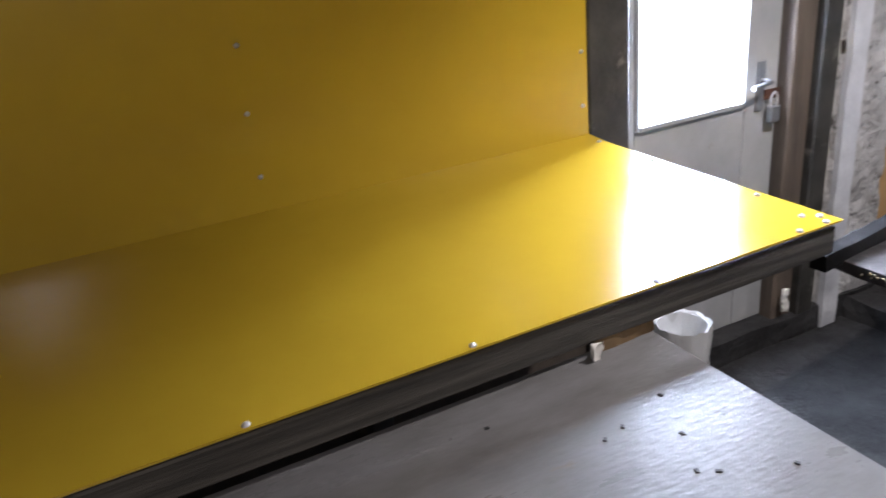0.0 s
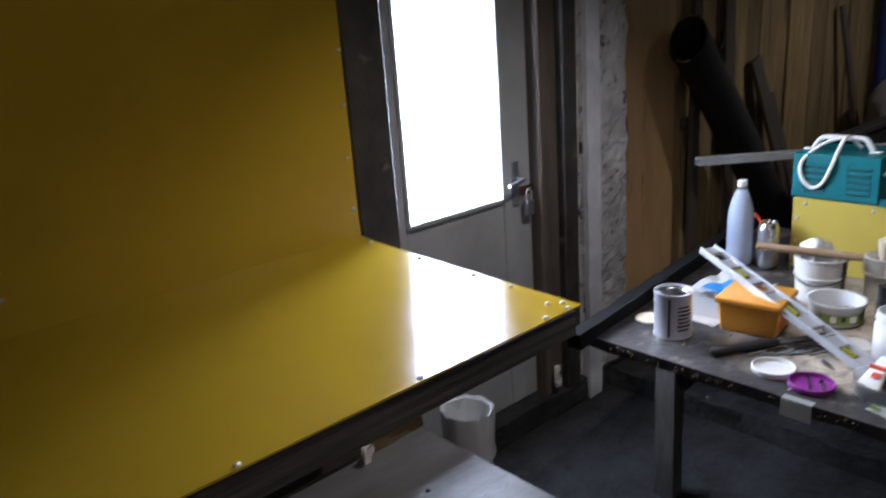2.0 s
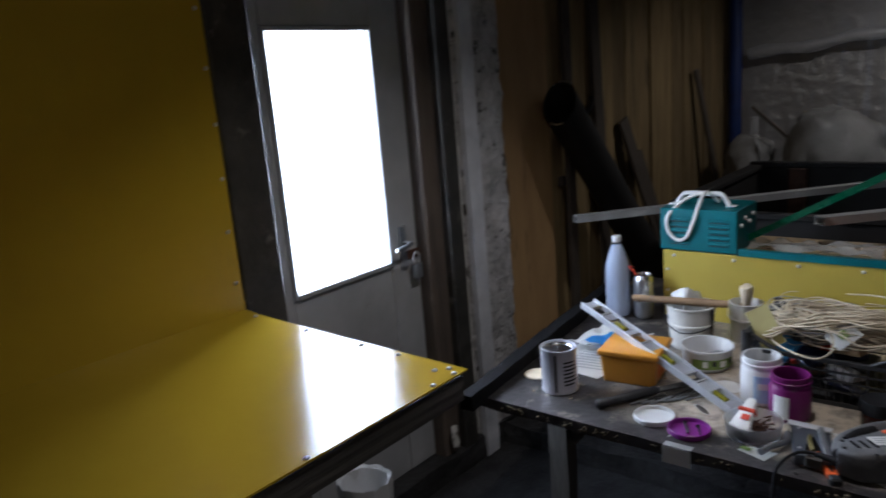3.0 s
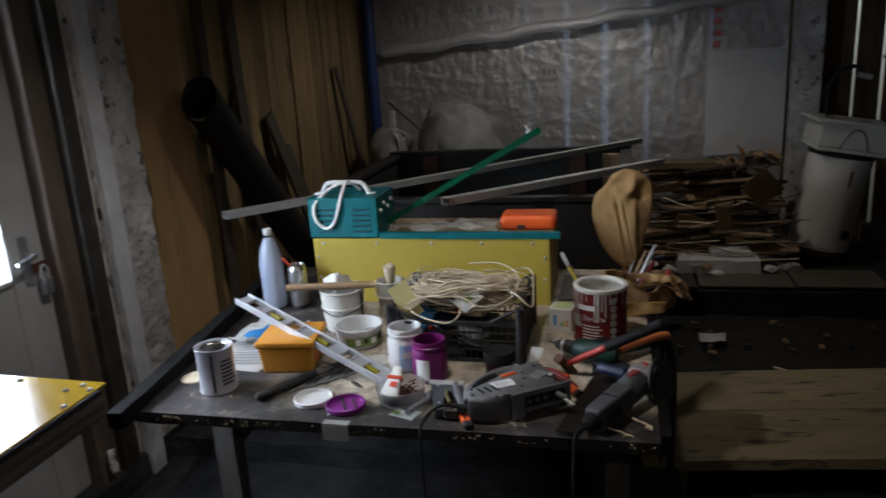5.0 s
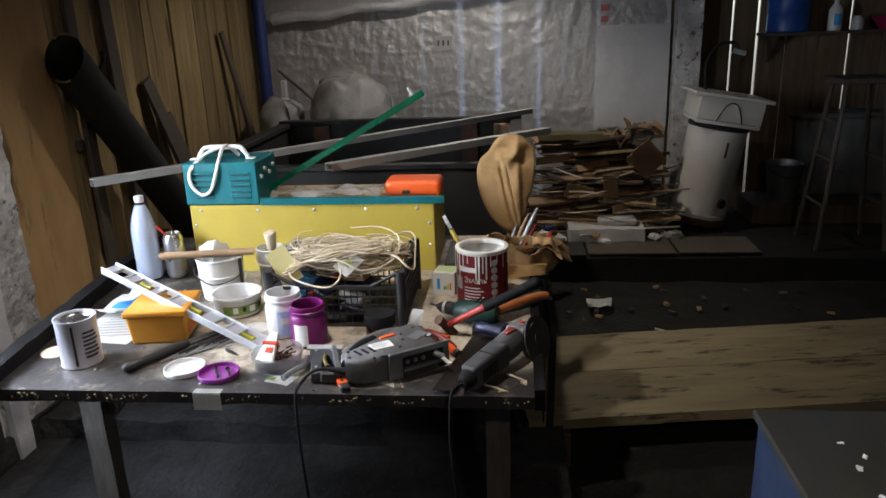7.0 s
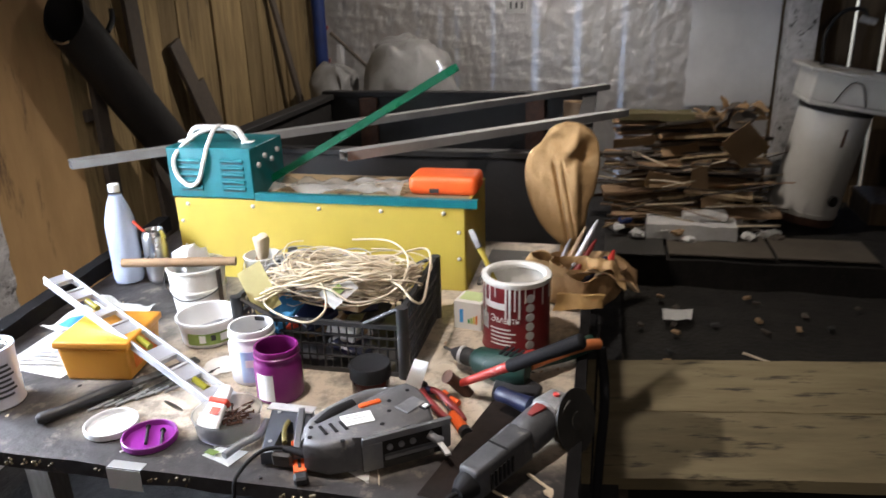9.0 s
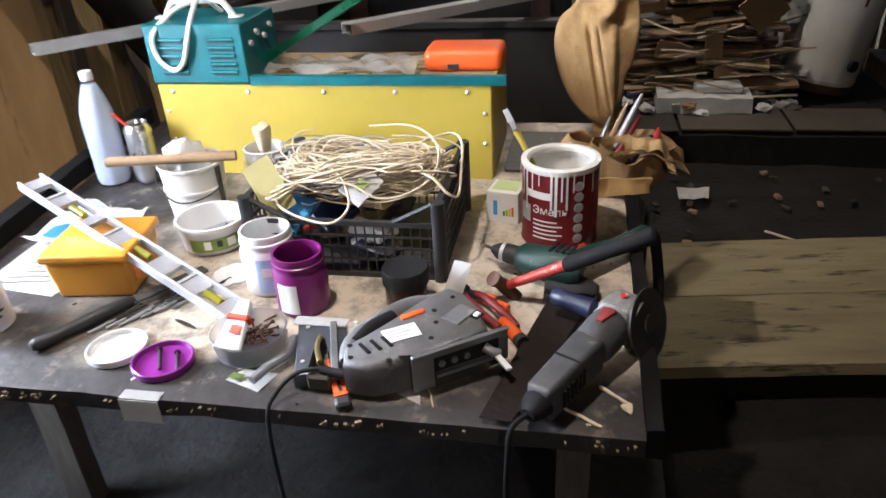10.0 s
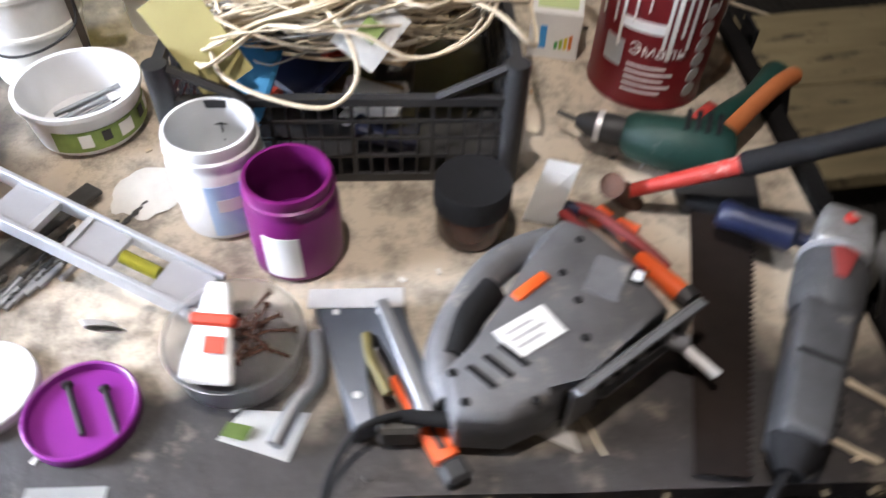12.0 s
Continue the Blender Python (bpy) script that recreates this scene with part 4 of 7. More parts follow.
tub = thing("screw_tub", "round frosted tub full of brown screws", "tub", pose(1.835, 0.70, TZ))
part("wall", L([(0, 0.002), (0.058, 0.0), (0.062, 0.004), (0.068, 0.042), (0.070, 0.044), (0.066, 0.044), (0.058, 0.006), (0, 0.006)], 36), clear_material("frosted_clear", (0.92, 0.93, 0.95), 0.3, 1.15), tub, smooth=35)
for k in range(26):
    a, q = random.uniform(0, 6.28), random.uniform(0.005, 0.04)
    c = Vector((1.835 + q * math.cos(a) + 0.012, 0.70 + q * math.sin(a) - 0.008, TZ + random.uniform(0.014, 0.036)))
    d = Vector((random.uniform(-1, 1), random.uniform(-1, 1), random.uniform(-0.25, 0.25))).normalized() * 0.016
    sc = whole("wood_screw", T([c - d, c - d * 0.85, c - d * 0.8, c + d * 0.7, c + d], 0.002, 6, [0.0042, 0.0042, 0.0022, 0.0018, 0.0004]), RUST, "small brown wood screw lying in the tub", "screw", group="screws in the tub")
tub_glue = thing("glue_tube", "squeezed white and red glue tube in the tub", "tube", oriented((1.785, 0.722, TZ + 0.030), (1.872, 0.712, TZ + 0.078)))
gt = B(0, 0.10, -0.024, 0.024, -0.012, 0.012, bevel=0.006, segments=2)
for v in gt.verts:
    f = v.co.x / 0.10
    v.co.y *= 1.15 - 0.75 * f ** 2
    v.co.z *= 0.35 + 0.6 * f if f < 0.8 else 0.7
part("body", gt, PAPER, tub_glue, smooth=50)
part("stripe", B(0.056, 0.068, -0.022, 0.022, -0.0108, 0.0108, bevel=0.003), REDPRINT, tub_glue)
part("text_bar", B(0.030, 0.046, -0.016, 0.004, 0.0085, 0.0098), REDPRINT, tub_glue)
whole("red_cap", L([(0, 0), (0.007, 0), (0.006, 0.014), (0, 0.014)], 14), REDPRINT, "small red screw cap beside the tub", "cap", pose(1.905, 0.752, TZ), 40)
whole("leaflet", bent_sheet([(1.742, 0.71), (1.717, 0.641), (1.768, 0.624), (1.773, 0.689)], TZ + 0.001, 0.003, 5), PAPER, "small white leaflet with a green corner", "leaflet")
whole("leaflet_print", bent_sheet([(1.744, 0.706), (1.737, 0.682), (1.752, 0.676), (1.758, 0.70)], TZ + 0.0068, 0.001, 3, 0.0006), GREENPRINT, "green printed corner on the leaflet", "print")

stapler = thing("staple_gun", "steel grey staple gun lying on its side", "staple gun", pose(1.81, 0.575, TZ, 0, 0, 0))
out = [(1.885, 0.645), (1.893, 0.555), (1.852, 0.545), (1.752, 0.512), (1.740, 0.535), (1.842, 0.575), (1.846, 0.598), (1.742, 0.575), (1.732, 0.598), (1.835, 0.628)]
wpart("body", prism(bmesh.new(), out, TZ + 0.002, TZ + 0.030, bevel=0.004), material("blue_grey_steel", (0.10, 0.115, 0.14), (0.14, 0.155, 0.18), 10, 0.35, 0.45, 0.6, 0.08), stapler, smooth=40)
wpart("lever", T(smooth_path([(1.85, 0.64, TZ + 0.018), (1.80, 0.635, TZ + 0.02), (1.765, 0.655, TZ + 0.02), (1.727, 0.67, TZ + 0.018)], 5), 0.008, 10), GREYSTEEL, stapler, "bright worn lever", 60)
wpart("nose", B(1.872, 1.897, 0.55, 0.65, TZ + 0.0305, TZ + 0.034, bevel=0.001), CHROME, stapler, "shiny nose plate")
wpart("magazine", B(0.0, 0.145, -0.006, 0.006, 0.0, 0.012, bevel=0.001, m=oriented((1.738, 0.527, TZ + 0.0305), (1.872, 0.572, TZ + 0.0305))), GREYSTEEL, stapler, "bright staple magazine")
wpart("grip_pad", T(smooth_path([(1.84, 0.588, TZ + 0.030), (1.81, 0.583, TZ + 0.031), (1.77, 0.565, TZ + 0.031)], 4), 0.005, 8), material("olive_grip", (0.16, 0.13, 0.03), rough=0.6, bump=0.1), stapler, smooth=60)
wpart("end_cap", B(1.728, 1.750, 0.535, 0.575, TZ + 0.005, TZ + 0.034, bevel=0.004), STEEL_DARK, stapler)
for sx, sy in ((1.868, 0.575), (1.868, 0.62), (1.80, 0.545), (1.77, 0.595)):
    wpart("rivet", L([(0.004, 0), (0.004, 0.0015), (0, 0.002)], 10, Matrix.Translation((sx, sy, TZ + 0.030))), CHROME, stapler, smooth=40)

stapler.matrix_basis = Matrix.Translation((0, -0.018, 0)) @ stapler.matrix_basis

# jigsaw, lying on its side
jig = thing("jigsaw", "dusty grey electric jigsaw lying on its side", "jigsaw", pose(1.84, 0.38, TZ))
out = [(1.722, 0.488), (1.768, 0.500), (1.793, 0.470), (1.835, 0.427), (1.878, 0.402), (1.935, 0.388), (1.962, 0.358), (1.945, 0.325), (1.89, 0.292), (1.838, 0.268), (1.805, 0.310), (1.765, 0.376), (1.738, 0.395), (1.718, 0.44)]
shell = wpart("body", prism(bmesh.new(), out, TZ + 0.004, TZ + 0.074, bevel=0.012), CASE_GREY, jig, "grey moulded motor case", 50)
wpart("handle", T(smooth_path([(1.752, 0.486, TZ + 0.046), (1.800, 0.494, TZ + 0.050), (1.860, 0.468, TZ + 0.052), (1.915, 0.425, TZ + 0.052), (1.945, 0.372, TZ + 0.046)], 6), 0.019, 14), CASE_GREY, jig, smooth=60)
wpart("grip", T(smooth_path([(1.790, 0.484, TZ + 0.056), (1.835, 0.469, TZ + 0.058), (1.872, 0.442, TZ + 0.058)], 5), 0.0165, 12), RUBBER, jig, "black rubber grip", 60)
wpart("trigger", B(-0.024, 0.022, -0.007, 0.006, -0.010, 0.012, bevel=0.004, m=oriented((1.862, 0.405, TZ + 0.066), (1.845, 0.425, TZ + 0.066)), segments=2), ORANGE, jig, "orange trigger", 50)
plate = wpart("label_plate", B(-0.030, 0.030, -0.019, 0.019, 0, 0.0012, m=oriented((1.808, 0.412, TZ + 0.0742), (1.828, 0.38, TZ + 0.0742))), PAPER, jig, "white rating label")
lmx = oriented((1.808, 0.412, TZ + 0.0756), (1.828, 0.38, TZ + 0.0756))
for k in range(3):
    wpart("text_bar", B(-0.022, 0.010 + 0.008 * (k % 2), -0.010 + 0.009 * k, -0.007 + 0.009 * k, 0, 0.0003, m=lmx), PALEGREY, plate)
for k in range(3):
    wpart("vent", B(-0.003, 0.003, -0.016, 0.016, 0, 0.002, m=oriented((1.760 + 0.011 * k, 0.462 - 0.016 * k, TZ + 0.0738), (1.780 + 0.011 * k, 0.442 - 0.016 * k, TZ + 0.0738))), RUBBER, jig)
for sx, sy in ((1.735, 0.478), (1.735, 0.415), (1.845, 0.36), (1.88, 0.37), (1.86, 0.335), (1.80, 0.36), (1.925, 0.345), (1.765, 0.488)):
    wpart("screw_hole", L([(0.0045, 0), (0.0045, 0.0012), (0, 0.0012)], 10, Matrix.Translation((sx, sy, TZ + 0.0738))), RUBBER, jig)
wpart("side_cover", B(-0.026, 0.026, -0.018, 0.018, 0, 0.003, bevel=0.001, m=oriented((1.872, 0.325, TZ + 0.0735), (1.900, 0.31, TZ + 0.0735))), CASE_GREY, jig)
wpart("blade_window", B(-0.011, 0.011, -0.009, 0.009, 0, 0.0015, m=oriented((1.873, 0.295, TZ + 0.0735), (1.90, 0.28, TZ + 0.0735))), RUBBER, jig)
wpart("orbit_knob", B(-0.006, 0.006, -0.005, 0.005, 0, 0.004, bevel=0.001, m=oriented((1.872, 0.294, TZ + 0.075), (1.90, 0.28, TZ + 0.075))), WHITE_PL, jig)
s0, s1 = Vector((1.742, 0.382, 0)), Vector((1.842, 0.240, 0))
sm = oriented((s0.x, s0.y, TZ + 0.002), (s1.x, s1.y, TZ + 0.002))
LS = (s1 - s0).length
wpart("shoe_web", B(0, LS * 0.97, 0.001, 0.004, 0.004, 0.070, bevel=0.0008, m=sm), BLACKIRON, jig, "dark back of the base shoe")
shoe = box(B(0, LS, -0.003, 0.0, 0.060, 0.078, bevel=0.0008, m=sm), 0, LS, -0.010, -0.0031, 0.0745, 0.078, bevel=0.0008, m=sm)
box(shoe, LS * 0.90, LS, -0.003, 0.0, 0.012, 0.0598, bevel=0.0008, m=sm)
box(shoe, 0, LS * 0.22, -0.003, 0.0, 0.004, 0.0598, bevel=0.0008, m=sm)
wpart("shoe", shoe, GREYSTEEL, jig, "bright steel base shoe")
wpart("shoe_bar", box(B(LS * 0.24, LS * 0.89, -0.003, 0.0, 0.018, 0.031, bevel=0.0008, m=sm), LS * 0.24, LS * 0.89, -0.009, -0.0031, 0.028, 0.031, m=sm), GREYSTEEL, jig)
wpart("shoe_skirt", B(LS * 0.05, LS * 0.80, -0.002, 0.0, 0.002, 0.0165, bevel=0.0005, m=sm), STEEL_DARK, jig)
for k in range(3):
    wpart("bolt", L([(0.006, 0), (0.006, 0.004), (0, 0.005)], 10, sm @ pose(LS * (0.3 + 0.13 * k), -0.0005, 0.045, 90)), GREYSTEEL, jig, smooth=40)
wpart("shoe_clamp", T([sm @ Vector((LS * 0.74, -0.004, 0.052)), sm @ Vector((LS * 0.80, -0.016, 0.045)), sm @ Vector((LS * 0.86, -0.012, 0.038))], 0.008, 10), ALU, jig, smooth=60)
wpart("blade", B(LS * 0.8, LS * 0.86, -0.06, -0.021, 0.036, 0.040, m=sm), WHITE_PL, jig, "pale blade clamp lever")
wpart("cord", T(smooth_path([(1.748, 0.500, TZ + 0.035), (1.742, 0.540, TZ + 0.040), (1.728, 0.575, TZ + 0.037), (1.695, 0.600, TZ + 0.018), (1.668, 0.605, TZ - 0.01), (1.655, 0.600, 0.55), (1.66, 0.592, 0.35), (1.665, 0.585, 0.12), (1.68, 0.50, 0.012), (1.80, 0.30, 0.012)], 8), 0.0038, 8), RUBBER, jig, "black mains cord hanging over the edge", 60)
wpart("cord_boot", T([(1.738, 0.485, TZ + 0.035), (1.742, 0.535, TZ + 0.039)], 0.0075, 10, [0.009, 0.006]), RUBBER, jig, smooth=60)

knife = thing("utility_knife", "orange utility knife with black end", "knife", oriented((1.700, 0.487, TZ + 0.008), (1.782, 0.527, TZ + 0.008)))
kb = B(0.012, 0.115, -0.012, 0.012, -0.007, 0.009, bevel=0.004, segments=2)
part("body", kb, ORANGE, knife, smooth=40)
part("end", B(-0.012, 0.0118, -0.013, 0.013, -0.0075, 0.0095, bevel=0.004), BLACK_PL, knife)
part("slot", B(0.022, 0.10, -0.003, 0.003, 0.0091, 0.0100), BLACK_PL, knife)
part("slider", B(0.075, 0.095, -0.006, 0.006, 0.0101, 0.014, bevel=0.001), YELLOW2, knife)
whole("paper_scrap", bent_sheet([(1.760, 0.445), (1.718, 0.366), (1.775, 0.378), (1.785, 0.41)], TZ + 0.0008, 0.002, 5), PAPER, "torn white paper scrap under the jigsaw", "paper scrap")
card = bmesh.new()
cv = [card.verts.new(p) for p in ((2.022, 0.388, TZ + 0.004), (2.012, 0.348, TZ + 0.004), (2.034, 0.326, 0.781), (2.05, 0.362, 0.778))]
card.faces.new(cv)
bmesh.ops.solidify(card, geom=card.faces[:], thickness=0.0012)
whole("paper_scrap", card, PAPER, "creased white card standing by the pliers", "paper scrap")

# angle grinder
g0, g1 = Vector((1.700, 0.180, TZ + 0.042)), Vector((1.950, 0.042, TZ + 0.052))
gm = oriented(g0, g1)
grinder = thing("angle_grinder", "dusty grey angle grinder with side handle", "angle grinder", gm)
GL = (g1 - g0).length
gb = B(0.0, 0.16, -0.027, 0.027, -0.036, 0.028, bevel=0.010, segments=3)
for v in gb.verts:
    v.co.y *= 0.78 + 0.22 * min(1, v.co.x / 0.12)
part("rear_handle", gb, GRINDER_GREY, grinder, "long grey grip", 50)
part("grip_seam", B(0.083, 0.088, -0.0225, 0.0225, 0.0281, 0.0287), RUBBER, grinder)
part("tail", T([(-0.028, 0, -0.005), (-0.01, 0, -0.004), (0.004, 0, -0.003)], 0.02, 14, [0.012, 0.022, 0.025]), RUBBER, grinder, smooth=50)
part("motor_case", T([(0.155, 0, -0.003), (0.17, 0, -0.002), (0.215, 0, 0), (0.232, 0, 0)], 0.035, 20, [0.031, 0.036, 0.037, 0.034]), GRINDER_GREY, grinder, smooth=50)
part("switch_pad", prism(bmesh.new(), [(0.185, -0.005), (0.222, -0.013), (0.226, 0.0), (0.222, 0.013), (0.185, 0.005)], 0.034, 0.0395, bevel=0.001), material("dull_red_plastic", (0.27, 0.035, 0.03), (0.19, 0.028, 0.025), 20, 0.5, 0.6, bump=0.1), grinder, "dull red switch", 50)
head = B(0.232, 0.300, -0.031, 0.031, -0.030, 0.034, bevel=0.012, segments=3)
for v in head.verts:
    if v.co.x > 0.27:
        v.co.y *= 0.86
        v.co.z *= 0.92
gear = part("gear_head", head, material("scuffed_alloy", (0.42, 0.42, 0.42), (0.20, 0.20, 0.19), 25, 0.4, 0.6, 0.5, 0.2, 90), grinder, "scuffed bare metal gear head", 50)
part("collar", T([(0.228, 0, 0), (0.238, 0, 0)], 0.037, 20), ALU, grinder, smooth=50)
part("lock_button", L([(0.007, 0), (0.007, 0.004), (0, 0.005)], 12, Matrix.Translation((0.275, 0.0, 0.033))), REDPAINT, gear)
part("side_handle", T([(0.255, 0.03, 0.0), (0.255, 0.042, 0.0), (0.255, 0.048, 0.0), (0.255, 0.10, 0), (0.255, 0.125, 0), (0.255, 0.13, 0)], 0.016, 16, [0.009, 0.009, 0.019, 0.015, 0.017, 0.012]), NAVY, grinder, "dark blue plastic side handle", 50)
part("disc", T([(0.266, -0.050, 0.0), (0.266, -0.0522, 0.0007)], 0.0625, 40), STEEL_DARK, grinder, "worn grey cutting disc", 40)
part("flange", T([(0.266, -0.026, -0.007), (0.266, -0.055, 0.002)], 0.017, 24), STEEL_DARK, grinder, smooth=40)
gua = bmesh.new()
cols = []
for i in range(19):
    a = radians(100 + 170 * i / 18)
    cols.append([gua.verts.new((0.268 + rr * math.cos(a), yy, -0.004 + rr * math.sin(a))) for rr, yy in ((0.050, -0.028), (0.050, -0.042), (0.0485, -0.042), (0.0485, -0.028))])
for p, q in zip(cols, cols[1:]):
    for k in range(4):
        gua.faces.new((p[k], q[k], q[(k + 1) % 4], p[(k + 1) % 4]))
part("guard", gua, STEEL_DARK, grinder, smooth=40)
for k in range(6):
    part("vent", B(0.03 + k * 0.012, 0.035 + k * 0.012, -0.0285, -0.0265, -0.02, 0.012), RUBBER, grinder)
wpart("cord", T(smooth_path([tuple(gm @ Vector((-0.02, 0, -0.005))), (1.655, 0.215, TZ + 0.028), (1.640, 0.220, TZ - 0.02), (1.645, 0.222, 0.58), (1.66, 0.21, 0.40), (1.67, 0.19, 0.1), (1.72, 0.15, 0.012), (1.95, 0.2, 0.012)], 8), 0.0042, 8), RUBBER, grinder, "black mains cord", 60)

saw = thing("hand_saw", "dark rusty hand saw blade with fine teeth", "saw", pose(1.85, 0.2, TZ))
edge_a, edge_b = Vector((1.685, 0.220)), Vector((2.015, 0.108))
pts = [(1.69, 0.268), tuple(edge_a)]
n = 44
nrm = Vector((-(edge_b - edge_a).y, (edge_b - edge_a).x)).normalized()
for i in range(n):
    p = edge_a + (edge_b - edge_a) * (i / n)
    q = edge_a + (edge_b - edge_a) * ((i + 0.5) / n)
    pts += [tuple(p), tuple(q - nrm * 0.0045)]
pts += [tuple(edge_b), (2.04, 0.178)]
SAWSTEEL = material("rusty_blade", (0.020, 0.013, 0.010), (0.011, 0.009, 0.008), 8, 0.6, 0.8, 0.0, 0.3, spots=(0.06, 0.03, 0.018), spot_at=0.66, spot_scale=12)
SAWSTEEL.node_tree.nodes["Principled BSDF"].inputs["Specular IOR Level"].default_value = 0.15
wpart("blade", prism(bmesh.new(), pts[:1] + pts[2:], TZ + 0.012, TZ + 0.0135), SAWSTEEL, saw)
wpart("handle", prism(bmesh.new(), [(2.0, 0.10), (2.075, 0.085), (2.11, 0.12), (2.09, 0.19), (2.03, 0.19)], TZ + 0.001, TZ + 0.024, bevel=0.005), BLACK_PL, saw, smooth=50)

ham = thing("hammer", "hammer with red painted neck and black grip", "hammer", oriented((2.042, 0.266, TZ + 0.028), (1.975, 0.008, 0.886)))
part("neck", T([(0.0, 0, 0), (0.03, 0, 0), (0.15, 0, 0)], 0.011, 12, [0.008, 0.009, 0.011]), REDPAINT, ham, "chipped red shaft", 60)
part("grip", T([(0.138, 0, 0), (0.145, 0, 0), (0.23, 0, 0), (0.312, 0, 0), (0.318, 0, 0)], 0.016, 14, [0.012, 0.0145, 0.0135, 0.0160, 0.012]), RUBBER, ham, "ribbed black rubber grip", 60)
part("head", T([(0.0, 0.015, -0.036), (0.0, 0.012, -0.02), (0.0, 0.002, 0.0), (0, -0.008, 0.016), (0, -0.018, 0.03)], 0.014, 14, [0.015, 0.013, 0.0145, 0.012, 0.016]), RUST, ham, "rusty head", 60)

drill = thing("electric_drill", "green electric drill with orange trim lying down", "drill", pose(2.15, 0.16, TZ))
wpart("bit", rod((2.185, 0.325, TZ + 0.04), (2.16, 0.29, TZ + 0.04), 0.0035), STEEL_DARK, drill, smooth=60)
wpart("chuck", T([(2.168, 0.302, TZ + 0.04), (2.160, 0.288, TZ + 0.04), (2.148, 0.262, TZ + 0.04), (2.140, 0.243, TZ + 0.04)], 0.02, 16, [0.008, 0.017, 0.021, 0.020]), BLACK_PL, drill, "black keyless chuck", 50)
wpart("ring", T([(2.156, 0.279, TZ + 0.04), (2.153, 0.272, TZ + 0.04)], 0.0215, 16), CHROME, drill, smooth=50)
wpart("motor_case", T([(2.142, 0.246, TZ + 0.04), (2.137, 0.235, TZ + 0.04), (2.118, 0.19, TZ + 0.04), (2.10, 0.135, TZ + 0.041), (2.097, 0.12, TZ + 0.041)], 0.035, 20, [0.022, 0.031, 0.036, 0.038, 0.030]), TOOLGREEN, drill, "dark green motor case", 50)
wpart("grip", T(smooth_path([(2.12, 0.16, TZ + 0.036), (2.175, 0.10, TZ + 0.034), (2.225, 0.04, TZ + 0.03), (2.285, -0.01, TZ + 0.028)], 5), 0.02, 14), TOOLGREEN, drill, smooth=60)
wpart("grip_trim", T(smooth_path([(2.13, 0.118, TZ + 0.042), (2.19, 0.06, TZ + 0.042), (2.245, 0.002, TZ + 0.040), (2.272, -0.03, TZ + 0.034)], 5), 0.013, 12), material("orange_grip", (0.50, 0.16, 0.05), (0.42, 0.13, 0.04), 12, 0.6, bump=0.15), drill, "orange soft grip", 60)
wpart("trigger", B(-0.02, 0.02, -0.008, 0.008, -0.008, 0.008, bevel=0.003, m=oriented((2.18, 0.128, TZ + 0.04), (2.205, 0.10, TZ + 0.04))), REDPAINT, drill, smooth=50)
for k in range(4):
    wpart("vent", B(-0.003, 0.003, -0.02, 0.02, 0, 0.003, m=oriented((2.122 - 0.004 * k, 0.175 - 0.012 * k, TZ + 0.0755), (2.10 - 0.004 * k, 0.12 - 0.012 * k, TZ + 0.0765))), RUBBER, drill)

pl = thing("pliers", "pliers with dark red dipped handles", "pliers", pose(2.0, 0.3, TZ))
wpart("jaw", T([(2.072, 0.362, TZ + 0.012), (2.045, 0.345, TZ + 0.014), (2.03, 0.338, TZ + 0.012)], 0.012, 10, [0.006, 0.013, 0.012]), BLACKIRON, pl, smooth=50)
for a in ([(2.035, 0.345, TZ + 0.014), (2.0, 0.33, TZ + 0.02), (1.955, 0.29, TZ + 0.014), (1.93, 0.262, TZ + 0.010)], [(2.035, 0.335, TZ + 0.014), (2.01, 0.30, TZ + 0.022), (1.96, 0.252, TZ + 0.016), (1.935, 0.232, TZ + 0.010)]):
    wpart("handle", T(smooth_path(a, 5), 0.0075, 10), MAROON, pl, smooth=60)
    wpart("sleeve", T([a[0], tuple(Vector(a[0]).lerp(Vector(a[1]), 0.5))], 0.0085, 10), NAVY, pl, smooth=60)
pl2 = thing("screwdriver", "screwdriver with orange and black handle", "screwdriver", oriented((1.888, 0.218, TZ + 0.012), (1.955, 0.262, TZ + 0.012)))
part("handle", T([(0, 0, 0), (0.005, 0, 0), (0.05, 0, 0), (0.075, 0, 0), (0.08, 0, 0)], 0.012, 10, [0.008, 0.0125, 0.0115, 0.0095, 0.006]), ORANGE, pl2, smooth=40)
part("shaft", rod((0.08, 0, 0), (0.16, 0, 0), 0.003), STEEL_DARK, pl2, smooth=60)
part("end", T([(-0.002, 0, 0), (0.012, 0, 0)], 0.013, 10), BLACK_PL, pl2, smooth=50)
cl = thing("clamp", "small orange spring clamp beside the hammer", "clamp", oriented((1.985, 0.262, TZ + 0.012), (2.02, 0.295, TZ + 0.012)))
part("jaw", T([(0, 0.012, 0), (0.03, 0.006, 0), (0.055, 0.008, 0)], 0.007, 8), ORANGE, cl, smooth=50)
part("jaw", T([(0, -0.012, 0), (0.03, -0.006, 0), (0.055, -0.008, 0)], 0.007, 8), ORANGE, cl, smooth=50)
part("spring", rod((0.03, -0.01, 0), (0.03, 0.01, 0), 0.008), STEEL_DARK, cl, smooth=50)

bj = thing("brown_jar", "brown jar with a dusty black lid", "jar", pose(2.012, 0.452, TZ))
part("body", L([(0, 0.002), (0.038, 0), (0.041, 0.006), (0.041, 0.05), (0.037, 0.056)], 32), BROWNGLASS, bj, smooth=40)
part("lid", L([(0.043, 0.048), (0.045, 0.05), (0.045, 0.078), (0.043, 0.081), (0.04, 0.080), (0, 0.080)], 36), RUBBER, bj, "dusty black screw lid", 40)

